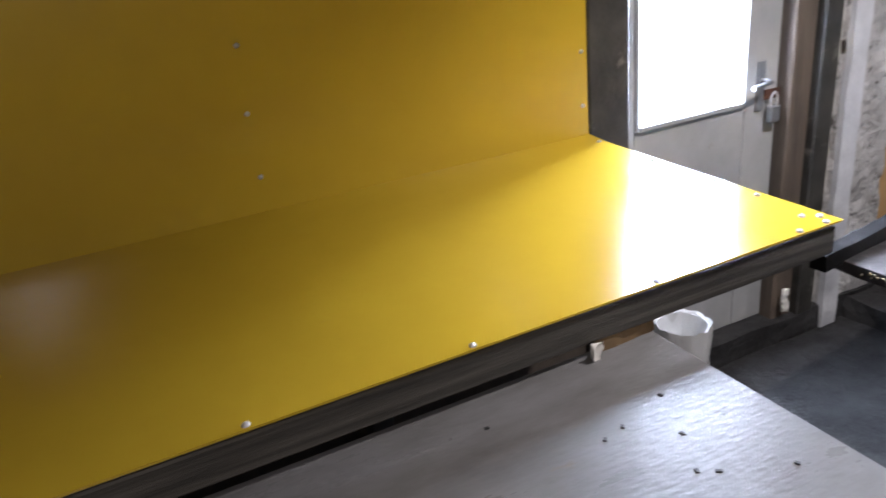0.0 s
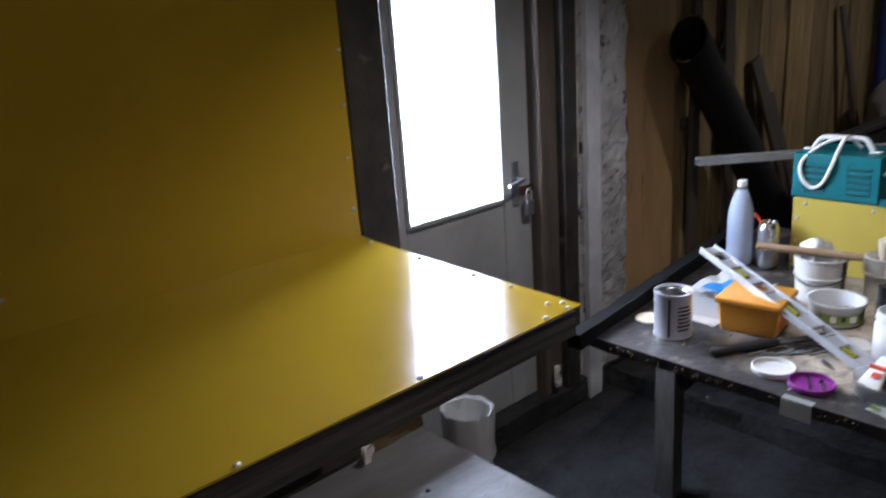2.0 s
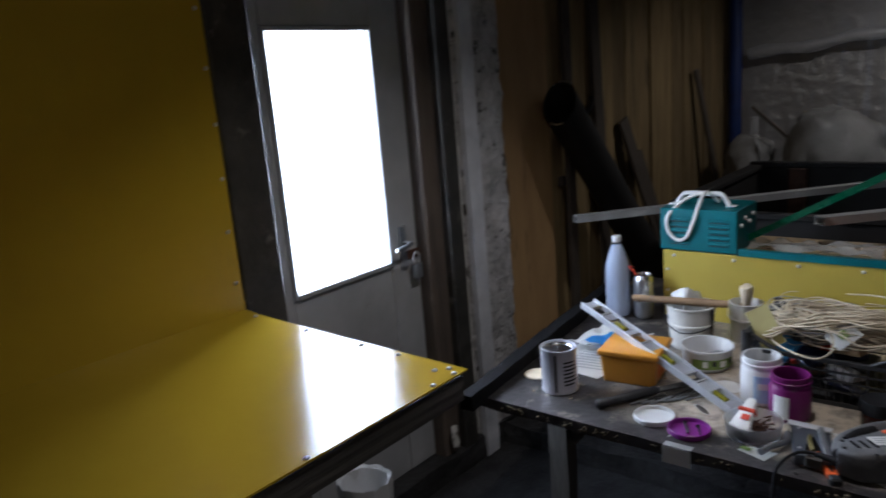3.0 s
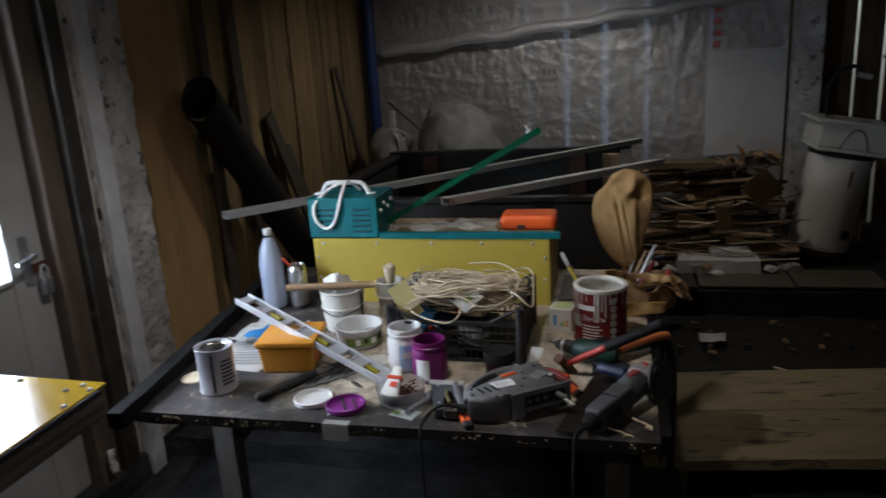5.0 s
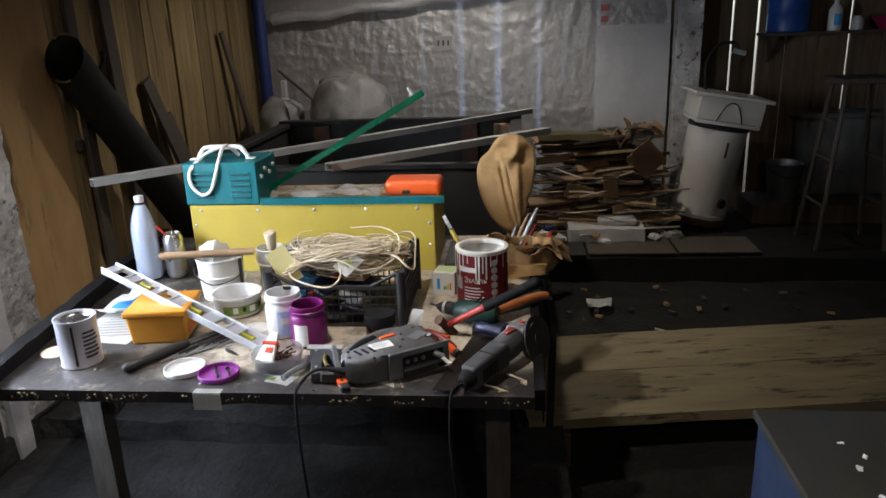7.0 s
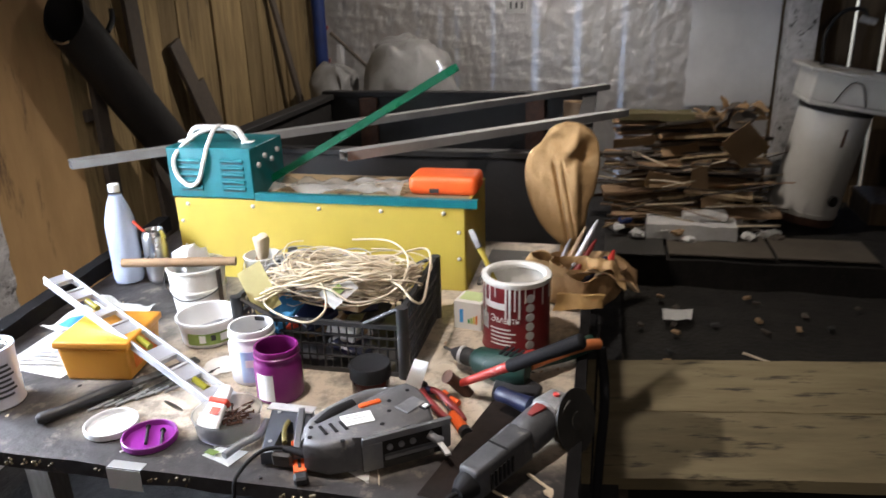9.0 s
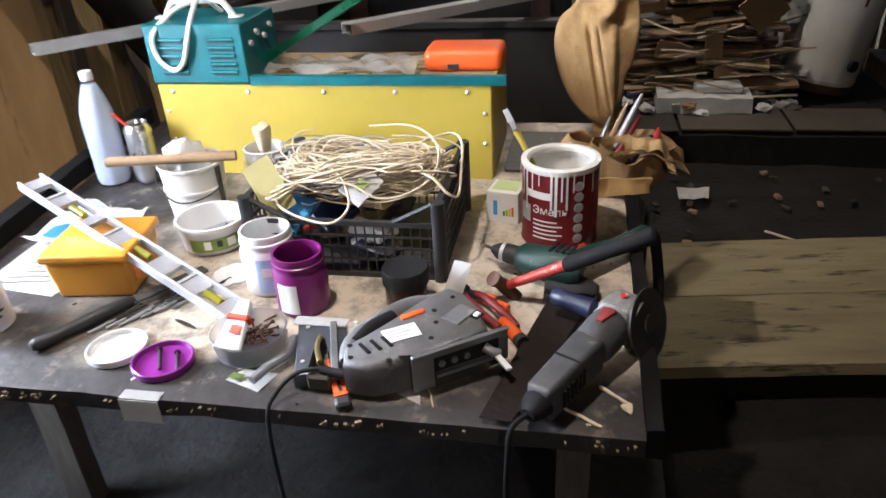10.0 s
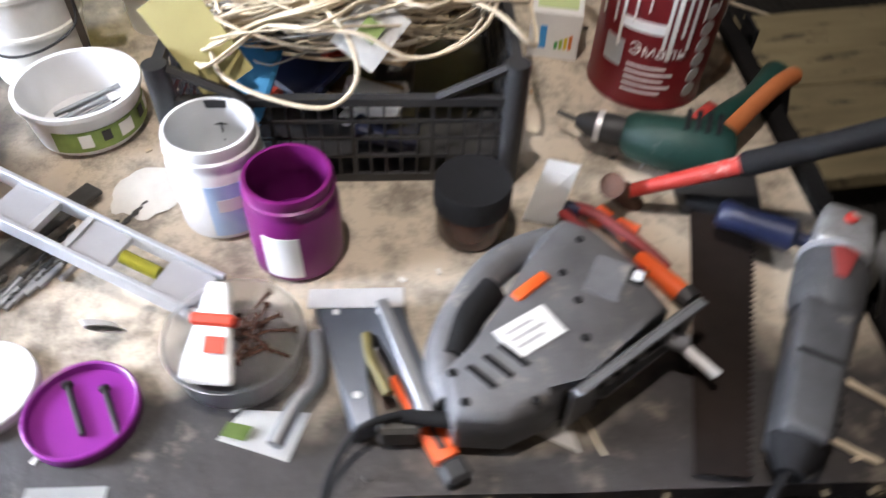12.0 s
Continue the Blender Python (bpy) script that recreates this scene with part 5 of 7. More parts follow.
# black crate with a tangle of cord
C0, C1, D0, D1 = 2.10, 2.43, 0.40, 0.80
crate = thing("plastic_crate", "black plastic crate heaped with cord and packets", "crate", pose(2.265, 0.6, TZ))
for cx, cy in ((C0, D0), (C0, D1), (C1, D0), (C1, D1)):
    wpart("corner_post", T([(cx, cy, TZ), (cx, cy, TZ + 0.175)], 0.014, 12), BLACK_PL, crate, smooth=40)
wpart("base", B(C0, C1, D0, D1, TZ + 0.002, TZ + 0.008), BLACK_PL, crate)


def crate_side(a, b, dip):
    a, b = Vector((*a, TZ)), Vector((*b, TZ))
    ln = (b - a).length
    m = oriented(a, b)
    bm = bmesh.new()
    for z0, t in ((0.0, 0.012), (0.04, 0.004), (0.068, 0.004), (0.093, 0.005)):
        box(bm, 0.012, ln - 0.012, -0.003, 0.003, z0, z0 + t, m=m)
    k = int(ln / 0.019)
    for i in range(1, k):
        xx = ln * i / k
        w = 0.005 if i % 5 == 0 else 0.0022
        box(bm, xx - w / 2, xx + w / 2, -0.0025, 0.0025, 0.0121, 0.1195, m=m)
    box(bm, 0.012, ln - 0.012, -0.006, 0.006, 0.1197, 0.130, m=m)
    if dip:
        for s0, s1 in ((0.012, 0.09), (ln - 0.012, ln - 0.09)):
            tube(bm, [m @ Vector((s0, 0, 0.168)), m @ Vector((s1, 0, 0.128))], 0.006, 6)
    else:
        box(bm, 0.012, ln - 0.012, -0.006, 0.006, 0.162, 0.173, m=m)
        for i in range(1, k):
            box(bm, ln * i / k - 0.0015, ln * i / k + 0.0015, -0.0025, 0.0025, 0.1301, 0.1619, m=m)
    return bm


for a, b, dip in (((C0, D0), (C0, D1), True), ((C1, D0), (C1, D1), True), ((C0, D0), (C1, D0), False), ((C0, D1), (C1, D1), False)):
    wpart("lattice_side", crate_side(a, b, dip), BLACK_PL, crate)
for k in range(22):
    c = Vector((random.uniform(C0 + 0.05, C1 - 0.05), random.uniform(D0 + 0.05, D1 - 0.05), TZ + 0.02 + 0.006 * k))
    sz = [random.uniform(0.03, 0.07), random.uniform(0.02, 0.05), random.uniform(0.01, 0.03)]
    mat = random.choice((NAVY, REDPRINT, CARDBOARD, PAPER, YELLOW2, BLUEPAPER, BLACK_PL, STEEL_DARK))
    whole("packet", box(bmesh.new(), -sz[0], sz[0], -sz[1], sz[1], -sz[2] / 2, sz[2] / 2, bevel=0.004), mat, "small packet of hardware heaped in the crate", "packet", Matrix.Translation(c) @ pose(0, 0, 0, random.uniform(-20, 20), random.uniform(-20, 20), random.uniform(0, 180)), group="packets in the crate")


def hank(n, cx, cy, z, rx, ry, spread, r, seed, zs=0.02):
    """Many loose loops of thin cord, in one tangle."""
    rnd = random.Random(seed)
    bm = bmesh.new()
    for i in range(n):
        ox, oy, oz = rnd.gauss(0, spread), rnd.gauss(0, spread), rnd.gauss(0, zs)
        ax, ay, ph = rx * rnd.uniform(0.65, 1.15), ry * rnd.uniform(0.6, 1.15), rnd.uniform(0, 6.28)
        tilt = rnd.uniform(-0.4, 0.4)
        sweep = rnd.uniform(3.4, 6.2)
        pts = []
        for k in range(27):
            a = ph + sweep * k / 26
            x, y = ax * math.cos(a), ay * math.sin(a)
            w = 0.008 * math.sin(a * 3 + i)
            pts.append((cx + ox + x * math.cos(tilt) - y * math.sin(tilt), cy + oy + x * math.sin(tilt) + y * math.cos(tilt) + w, max(TZ + 0.13, z + oz + 0.02 * math.cos(a * 2 + i) - 0.25 * ((x / rx) ** 2 + (y / ry) ** 2) * 0.06)))
        tube(bm, pts, r * rnd.uniform(0.7, 1.2), 5)
    return bm


cord = thing("cord_tangle", "loose tangle of cream and grey cord on the crate", "cord", pose(2.27, 0.6, TZ + 0.16))
CREAM_CORD = wpart("cream_cord", hank(110, 2.25, 0.59, TZ + 0.190, 0.065, 0.165, 0.018, 0.0021, 3, 0.014), ROPE, cord, "cream loops", 80)
GREY_CORD = wpart("grey_cord", hank(60, 2.31, 0.68, TZ + 0.172, 0.085, 0.11, 0.022, 0.0019, 8, 0.012), GREYROPE, cord, "grey loops", 80)
bunch = bmesh.new()
for i in range(60):
    o = Vector((random.gauss(0, 0.018), 0, random.gauss(0, 0.010)))
    tube(bunch, [Vector(p) + o * (1 + 0.5 * math.sin(k)) for k, p in enumerate(smooth_path([(2.16, 0.76, TZ + 0.16), (2.17, 0.68, TZ + 0.19), (2.19, 0.58, TZ + 0.21), (2.22, 0.48, TZ + 0.205), (2.28, 0.41, TZ + 0.18)], 5))], 0.0021, 5)
tagged(wpart("straight_cord", bunch, ROPE, cord, "straight hank of cream cord", 80), kind="stuff")
loop = T(smooth_path([(2.20, 0.47, TZ + 0.20), (2.16, 0.42, TZ + 0.20), (2.14, 0.385, TZ + 0.175), (2.17, 0.37, TZ + 0.16), (2.24, 0.375, TZ + 0.18), (2.32, 0.385, TZ + 0.215), (2.36, 0.42, TZ + 0.22), (2.30, 0.50, TZ + 0.21)], 7), 0.0030, 8)
tube(loop, smooth_path([(2.15, 0.75, TZ + 0.17), (2.105, 0.73, TZ + 0.155), (2.08, 0.67, TZ + 0.14), (2.075, 0.61, TZ + 0.135), (2.10, 0.58, TZ + 0.16), (2.14, 0.60, TZ + 0.20), (2.2, 0.66, TZ + 0.21)], 7), 0.0028, 8)
tube(loop, smooth_path([(2.14, 0.66, TZ + 0.19), (2.12, 0.58, TZ + 0.20), (2.11, 0.52, TZ + 0.175), (2.13, 0.46, TZ + 0.18), (2.18, 0.42, TZ + 0.20), (2.27, 0.43, TZ + 0.23), (2.35, 0.50, TZ + 0.24), (2.36, 0.60, TZ + 0.235)], 7), 0.0025, 8)
tagged(CREAM_CORD, kind="stuff")
tagged(GREY_CORD, kind="stuff")
wpart("loose_loop", loop, ROPE, cord, "thick loose loops", 80)
tagc = whole("card_tag", bent_sheet([(0, 0), (0.075, 0), (0.075, 0.06), (0, 0.06)], 0, 0.003, 4, 0.001), PAPER, "white card with a green patch on the cord", "card", pose(2.115, 0.565, TZ + 0.150, 0, -42, 0) @ pose(0, 0, 0, 0, 0, -38))
whole("card_patch", B(0.026, 0.05, 0.018, 0.042, 0.0048, 0.0056), GREENPRINT, "green printed patch on the white card", "print", tagc.matrix_basis.copy())
whole("flat_card", B(0, 0.12, -0.03, 0.035, 0, 0.0015), material("khaki_card", (0.38, 0.34, 0.13), (0.33, 0.29, 0.11), 10, 0.7, bump=0.05), "khaki card stuck upright in the crate", "card", oriented((2.12, 0.725, TZ + 0.135), (2.17, 0.80, TZ + 0.235), (-1, 0, 0.6)))

# bulb carton
bulbb = thing("bulb_carton", "small white carton with green and rainbow print", "carton", pose(2.402, 0.296, TZ, 0, 0, -12))
part("box", B(-0.036, 0.036, -0.038, 0.038, 0, 0.076, bevel=0.001), PAPER, bulbb)
part("top_print", B(-0.02, 0.034, -0.03, 0.03, 0.0762, 0.0768), material("light_green_print", (0.62, 0.75, 0.35), rough=0.6, bump=0), bulbb)
for k, c in enumerate(((0.05, 0.35, 0.08), (0.35, 0.5, 0.05), (0.8, 0.6, 0.03), (0.75, 0.2, 0.03))):
    part("energy_bar", B(-0.0368, -0.0362, -0.006 - 0.007 * k, -0.001 - 0.007 * k, 0.018, 0.030 + 0.004 * k), material("bar_print", c, rough=0.6, bump=0), bulbb)
part("blue_panel", B(-0.0368, -0.0362, 0.012, 0.022, 0.018, 0.055), BLUEPAPER, bulbb)

# red enamel tin
tin = thing("enamel_tin", "dark red enamel paint tin with white drips", "tin", pose(2.318, 0.172, TZ))
TR, TH = 0.084, 0.186
part("body", L([(0, 0.002), (TR - 0.003, 0), (TR, 0.004), (TR - 0.002, 0.008), (TR - 0.002, TH - 0.012)], 48), TINRED, tin, smooth=35)
part("rim", L([(TR - 0.002, TH - 0.0125), (TR + 0.001, TH - 0.006), (TR, TH), (TR - 0.012, TH + 0.001), (TR - 0.016, TH - 0.004), (TR - 0.016, TH - 0.012), (TR - 0.006, TH - 0.02), (TR - 0.006, 0.06)], 48), CREAM, tin, "paint-caked white rim", 35)
part("paint", L([(TR - 0.0065, 0.13), (0.05, 0.128), (0, 0.127)], 36), PALEGREY, tin, "pale paint inside", 40)
for k, (a, w, z0) in enumerate(((100, 3, 0.12), (118, 2, 0.12), (126, 3, 0.09), (138, 2, 0.13), (150, 1.5, 0.15), (168, 3, 0.10), (174, 4, 0.085), (183, 2.5, 0.12), (190, 3, 0.10), (200, 2, 0.14), (215, 1.5, 0.15), (232, 2, 0.13), (250, 3, 0.14), (268, 2, 0.12))):
    part("drip", band(TR + 0.0012, a, a + w, z0, TH - 0.008, 3), CREAM, tin)
for k in range(6):
    part("medallion", L([(0.011, 0), (0.011, 0.001), (0.009, 0.0016), (0, 0.0016)], 16, pose(0, 0, 0, 0, 0, 210) @ Matrix.Translation((TR - 0.0022, 0, 0.03 + 0.024 * k)) @ pose(0, 0, 0, 0, 90, 0)), PALEGREY, tin, "grey round badge")
w1 = words(tin, "lettering", "Эмаль", 0.025, pose(0, 0, 0), PAPER)
wrap_round(w1, TR - 0.0012, 139, 0.086)
part("brand_block", band(TR - 0.001, 126, 170, 0.120, 0.136, 10), PAPER, tin)
for k in range(5):
    part("text_line", band(TR - 0.001, 140, 178 + 8 * (k % 2), 0.068 - k * 0.010, 0.071 - k * 0.010, 6), PAPER, tin)
part("picture_panel", band(TR - 0.001, 112, 134, 0.06, 0.10, 6), PALEGREY, tin)
tbr = thing("tin_brush", "small brush with yellow handle standing in the tin", "brush", oriented((2.33, 0.20, TZ + 0.10), (2.40, 0.29, TZ + 0.245), (0, 1, 0)))
part("handle", T([(0, 0, 0), (0.10, 0, 0), (0.15, 0, 0)], 0.006, 10, [0.004, 0.006, 0.008]), YELLOW2, tbr, smooth=60)
part("ferrule", B(0.15, 0.172, -0.016, 0.016, -0.006, 0.006, bevel=0.001), GREYSTEEL, tbr)
part("bristles", rough_up(B(0.172, 0.20, -0.017, 0.017, -0.006, 0.006), 0.003, 60), PALEGREY, tbr)

# leather pouch
pouch = thing("tool_pouch", "worn leather tool pouch sagging over the table edge", "tool pouch", pose(2.62, 0.04, TZ))
pp = L([(0.0, 0.0), (0.07, 0.0), (0.085, 0.025), (0.08, 0.065), (0.088, 0.095), (0.082, 0.095), (0.072, 0.065), (0.075, 0.03), (0.0, 0.02)], 40, sy=1.55)
for v in pp.verts:
    v.co += noise.noise_vector(v.co * 14) * 0.026
    v.co.z = max(v.co.z, 0.001)
part("bag", pp, LEATHER, pouch, "creased brown leather bag", 70)


def cuff(r, h, seed):
    """A soft open loop of leather with a slumped rim."""
    bm = L([(r * 0.8, 0.0), (r, h * 0.5), (r * 1.08, h), (r * 1.0, h), (r * 0.92, h * 0.5), (r * 0.72, 0.0)], 32)
    for v in bm.verts:
        v.co += noise.noise_vector(v.co * 22 + Vector((seed, 0, 0))) * 0.018
    return bm


part("pocket", cuff(0.040, 0.070, 1.0), SUEDE, pouch, "soft tan pocket", 70, pose(-0.03, 0.11, 0.070, 24, -20, 0) @ Matrix.Diagonal((0.5, 1.15, 1, 1)))
part("pocket", cuff(0.050, 0.075, 4.0), SUEDE, pouch, "soft tan pocket", 70, pose(-0.035, 0.030, 0.062, 12, -24, 10) @ Matrix.Diagonal((0.5, 1.2, 1, 1)))


def hanging_flap(y0, y1, x0, x1, z, drop, seed):
    """A sheet of leather that lies flat and then bends down over an edge."""
    bm = bmesh.new()
    layers = []
    for dz in (0.0, -0.004):
        rows = []
        for i in range(17):
            u = i / 16
            row = []
            for j in range(11):
                v = j / 10
                zz = z + dz - drop * max(0, u - 0.45) ** 1.6 * 3 + 0.016 * noise.noise(Vector((u * 4, v * 4, seed))) + 0.010 * math.sin(v * 6 + seed)
                row.append(bm.verts.new((x0 + (x1 - x0) * v + 0.012 * noise.noise(Vector((u * 3, v * 3, seed + 5))), y0 + (y1 - y0) * u + 0.010 * noise.noise(Vector((v * 4, seed, u * 3))), zz)))
            rows.append(row)
        for i in range(16):
            for j in range(10):
                bm.faces.new((rows[i][j], rows[i + 1][j], rows[i + 1][j + 1], rows[i][j + 1]))
        layers.append(rows)
    up, lo = layers
    rim_up = up[0] + [r[-1] for r in up[1:]] + up[-1][-2::-1] + [r[0] for r in up[-2:0:-1]]
    rim_lo = lo[0] + [r[-1] for r in lo[1:]] + lo[-1][-2::-1] + [r[0] for r in lo[-2:0:-1]]
    for k in range(len(rim_up)):
        q = (k + 1) % len(rim_up)
        bm.faces.new((rim_up[k], rim_up[q], rim_lo[q], rim_lo[k]))
    return bm


part("flap", hanging_flap(0.0, -0.17, -0.075, 0.085, 0.100, 0.045, 2.0), LEATHER, pouch, "stiff flap bent down over the edge", 70)
part("flap", hanging_flap(-0.03, -0.135, -0.085, 0.0, 0.128, 0.05, 6.0), SUEDE, pouch, "loose tan flap", 70)
part("front_panel", rough_up(grid_box(-0.112, -0.100, -0.08, 0.055, 0.006, 0.055, 0.012), 0.022, 13), material("ochre_leather", (0.42, 0.26, 0.09), (0.30, 0.17, 0.06), 14, 0.5, 0.7, bump=0.4), pouch, "ochre leather front panel", 70)
for k, (a, b, c, mat) in enumerate((((2.575, 0.065, 0.775), (2.66, -0.012, 0.918), 0.0085, ALU), ((2.56, 0.06, 0.765), (2.65, -0.01, 0.865), 0.009, MAROON), ((2.55, 0.03, 0.765), (2.62, -0.04, 0.825), 0.012, NAVY), ((2.575, 0.085, 0.77), (2.665, 0.02, 0.895), 0.007, STICK), ((2.58, 0.10, 0.77), (2.66, 0.06, 0.86), 0.007, GREYSTEEL), ((2.56, -0.03, 0.765), (2.66, -0.06, 0.83), 0.011, REDPAINT))):
    to = thing("hand_tool", ("slim bright metal tool", "dark red handled tool", "thick blue handled tool", "pale wooden handled tool", "grey steel tool", "red handled tool")[k] + " stuck in the leather pouch", "tool", oriented(a, b, (0, 1, 0)))
    ln = (Vector(b) - Vector(a)).length
    part("handle", T([(ln * 0.2, 0, 0), (ln * 0.25, 0, 0), (ln * 0.8, 0, 0), (ln, 0, 0)], c, 10, [c * 0.7, c, c * 0.9, c * 0.4]), mat, to, smooth=60)
    part("shank", rod((0, 0, 0), (ln * 0.21, 0, 0), c * 0.35), STEEL_DARK, to, smooth=60)

# yellow chest, welder, rails and case
chest = thing("yellow_chest", "yellow sheet metal chest fixed with screws", "chest", pose(2.78, 0.805, TZ))
wpart("front_panel", B(2.612, 2.618, 0.355, 1.256, TZ, 0.953, bevel=0.001), YELLOW2, chest)
wpart("body", B(2.6185, 2.955, 0.362, 1.249, TZ, 0.940, bevel=0.002), GREYWOOD, chest)
wpart("side_panel", B(2.619, 2.955, 0.352, 0.3615, TZ, 0.953, bevel=0.001), YELLOW2, chest)
wpart("top_panel", B(2.619, 2.955, 0.362, 1.256, 0.9405, 0.950, bevel=0.001), PINE_Y, chest)
for yy in (1.215, 1.0, 0.79, 0.60, 0.415):
    screw_head(chest, Vector((2.612, yy, 0.935)) - chest.location, "-x", 0.0065)
for zz in (0.80, 0.88):
    screw_head(chest, Vector((2.612, 0.372, zz)) - chest.location, "-x", 0.006)
    screw_head(chest, Vector((2.612, 1.24, zz)) - chest.location, "-x", 0.006)
welder = thing("welder", "teal welding transformer with white handle and rope", "welding machine", pose(2.72, 1.13, 0.9535))
wpart("case", B(2.618, 2.84, 0.993, 1.268, 0.9545, 1.108, bevel=0.003), TEAL, welder)
for col in (1.055, 1.195):
    for k in range(5):
        lv = bmesh.new()
        tube(lv, [(2.618, col - 0.036, 0.985 + 0.021 * k), (2.618, col + 0.036, 0.985 + 0.021 * k)], 0.0055, 8)
        wpart("louvre", lv, TEAL, welder, smooth=60)
        wpart("louvre_slot", B(2.6165, 2.6178, col - 0.034, col + 0.034, 0.9765 + 0.021 * k, 0.9795 + 0.021 * k), INK, welder)
hd = T(smooth_path([(2.70, 1.235, 1.113), (2.70, 1.215, 1.145), (2.70, 1.19, 1.153), (2.70, 1.13, 1.153), (2.70, 1.085, 1.153), (2.70, 1.066, 1.145), (2.70, 1.045, 1.113)], 5), 0.009, 10)
box(hd, 2.685, 2.715, 1.225, 1.265, 1.1085, 1.114, bevel=0.002)
box(hd, 2.685, 2.715, 1.02, 1.055, 1.1085, 1.114, bevel=0.002)
wpart("handle", hd, WHITE_PL, welder, "white plastic handle", 60)
wpart("rope_loop", T(smooth_path([(2.69, 1.14, 1.155), (2.66, 1.19, 1.135), (2.613, 1.235, 1.085), (2.607, 1.235, 1.03), (2.607, 1.20, 0.995), (2.607, 1.165, 1.01), (2.608, 1.14, 1.07), (2.63, 1.13, 1.12), (2.69, 1.125, 1.16), (2.75, 1.10, 1.115)], 6), 0.0065, 10), PAPER, welder, "white rope loop", 60)
for k in range(4):
    wpart("knob", L([(0.008, 0), (0.008, 0.008), (0, 0.009)], 12, Matrix.Translation((2.66 + 0.045 * k, 0.993, 1.05 + 0.02 * (k % 2))) @ pose(0, 0, 0, 90)), CHROME, welder, smooth=50)


def angle_rail(name, label, a, b, w, mat, up=(0, 0, 1)):
    m = oriented(a, b, up)
    ln = (Vector(b) - Vector(a)).length
    return whole(name, box(B(0, ln, 0, w, 0, 0.003), 0, ln, 0, 0.003, -w, -0.0002), mat, label, "rail", m)


angle_rail("angle_rail", "teal painted angle rail lying on the chest", (2.605, 0.985, 0.974), (2.605, 0.317, 0.974), 0.020, TEAL)
gr = thing("slide_rail", "green painted steel rail propped up at a slant", "rail", oriented((2.76, 1.02, 0.972), (2.707, 0.39, 1.329)))
part("channel", box(box(B(0, 0.727, -0.014, 0.014, -0.012, -0.009), 0, 0.727, -0.014, -0.011, -0.0088, 0.01), 0, 0.727, 0.011, 0.014, -0.0088, 0.01), GREEN, gr)
part("screw_end", L([(0.0, 0), (0.012, 0), (0.012, 0.006), (0.005, 0.007), (0.005, 0.03), (0, 0.03)], 14, pose(0.69, 0.0, 0.012)), CHROME, gr, "shiny screw end", 40)
case = thing("orange_case", "rounded orange plastic case lying on the chest", "case", pose(2.80, 0.445, 0.951))
part("shell", B(-0.065, 0.065, -0.105, 0.105, 0.0, 0.058, bevel=0.022, segments=4), ORANGE, case, smooth=60)
part("latch", B(-0.0665, -0.064, 0.01, 0.04, 0.008, 0.022, bevel=0.001), BLACK_PL, case)
sheet = bent_sheet([(2.66, 0.97), (2.66, 0.56), (2.80, 0.56), (2.80, 0.97)], 0.953, 0.05, 22, 0.001, 7)
WRAP = material("milky_wrap", (0.60, 0.59, 0.54), (0.48, 0.47, 0.43), 9, 0.18, 0.3, bump=0.4, bump_scale=25)
wrap_see = WRAP.node_tree.nodes.new("ShaderNodeBsdfTransparent")
wrap_mix = WRAP.node_tree.nodes.new("ShaderNodeMixShader")
wrap_mix.inputs[0].default_value = 0.5
WRAP.node_tree.links.new(WRAP.node_tree.nodes["Principled BSDF"].outputs[0], wrap_mix.inputs[1])
WRAP.node_tree.links.new(wrap_see.outputs[0], wrap_mix.inputs[2])
WRAP.node_tree.links.new(wrap_mix.outputs[0], WRAP.node_tree.nodes["Material Output"].inputs[0])
whole("clear_wrap", sheet, WRAP, "crumpled clear plastic wrap on the chest", "plastic wrap", smooth=80)
for k in range(5):
    whole("thin_lath", B(0, 0.36 + 0.04 * k, 0, 0.012, 0, 0.006, bevel=0.001), PINE_Y, "thin bare wood slat lying on the chest", "slat", oriented((2.70 + 0.03 * k, 0.96, 0.9515), (2.70 + 0.034 * k, 0.58, 0.9515)), group="slats on the chest")

# litter on the table's front corner
for a, b, r in (((1.736, 0.142), (1.700, 0.084), 0.003), ((1.793, 0.086), (1.755, 0.040), 0.003), ((1.76, 0.36), (1.715, 0.345), 0.0015)):
    whole("twig", rough_up(T([Vector((*a, TZ + 0.004)).lerp(Vector((*b, TZ + 0.004)), i / 6) for i in range(7)], r, 6), 0.002, 60), ROPE, "dry pale twig on the table corner", "twig", group="twigs on the table")
whole("foam_crumb", rough_up(L([(0, 0), (0.007, 0.001), (0.009, 0.006), (0, 0.010)], 10), 0.006, 90), ROPE, "crumb of yellowed foam on the table", "crumb", pose(1.745, 0.045, TZ), 60)
for k in range(46):
    x, y = random.uniform(1.70, 2.5), random.uniform(0.05, 1.35)
    whole("sawdust_crumb", rough_up(B(-0.004, 0.004, -0.002, 0.002, 0, 0.002), 0.001, 400, k), random.choice((ROPE, CREAM, STICK, INK)), "tiny crumb of debris lying on the table", "crumb", pose(x, y, TZ + 0.0003, 0, 0, k * 37), group="crumbs on the table")

chips = bmesh.new()
for k in range(110):
    y = random.uniform(0.03, 1.40)
    w, h = random.uniform(0.001, 0.006), random.uniform(0.0015, 0.006)
    if 0.79 < y < 0.885 or noise.noise(Vector((y * 7, 0, 0))) < -0.12:
        continue
    zc = random.uniform(0.678, 0.692)
    box(chips, 1.6765, 1.69, y - w / 2, y + w / 2, zc - h / 2, zc + h / 2)
tagged(wpart("edge_chip", chips, material("chipped_board_wood", (0.19, 0.15, 0.085), (0.10, 0.08, 0.05), 60, 0.85, bump=0.2), tb, "bare wood chips along the worn edge"), kind="stuff")

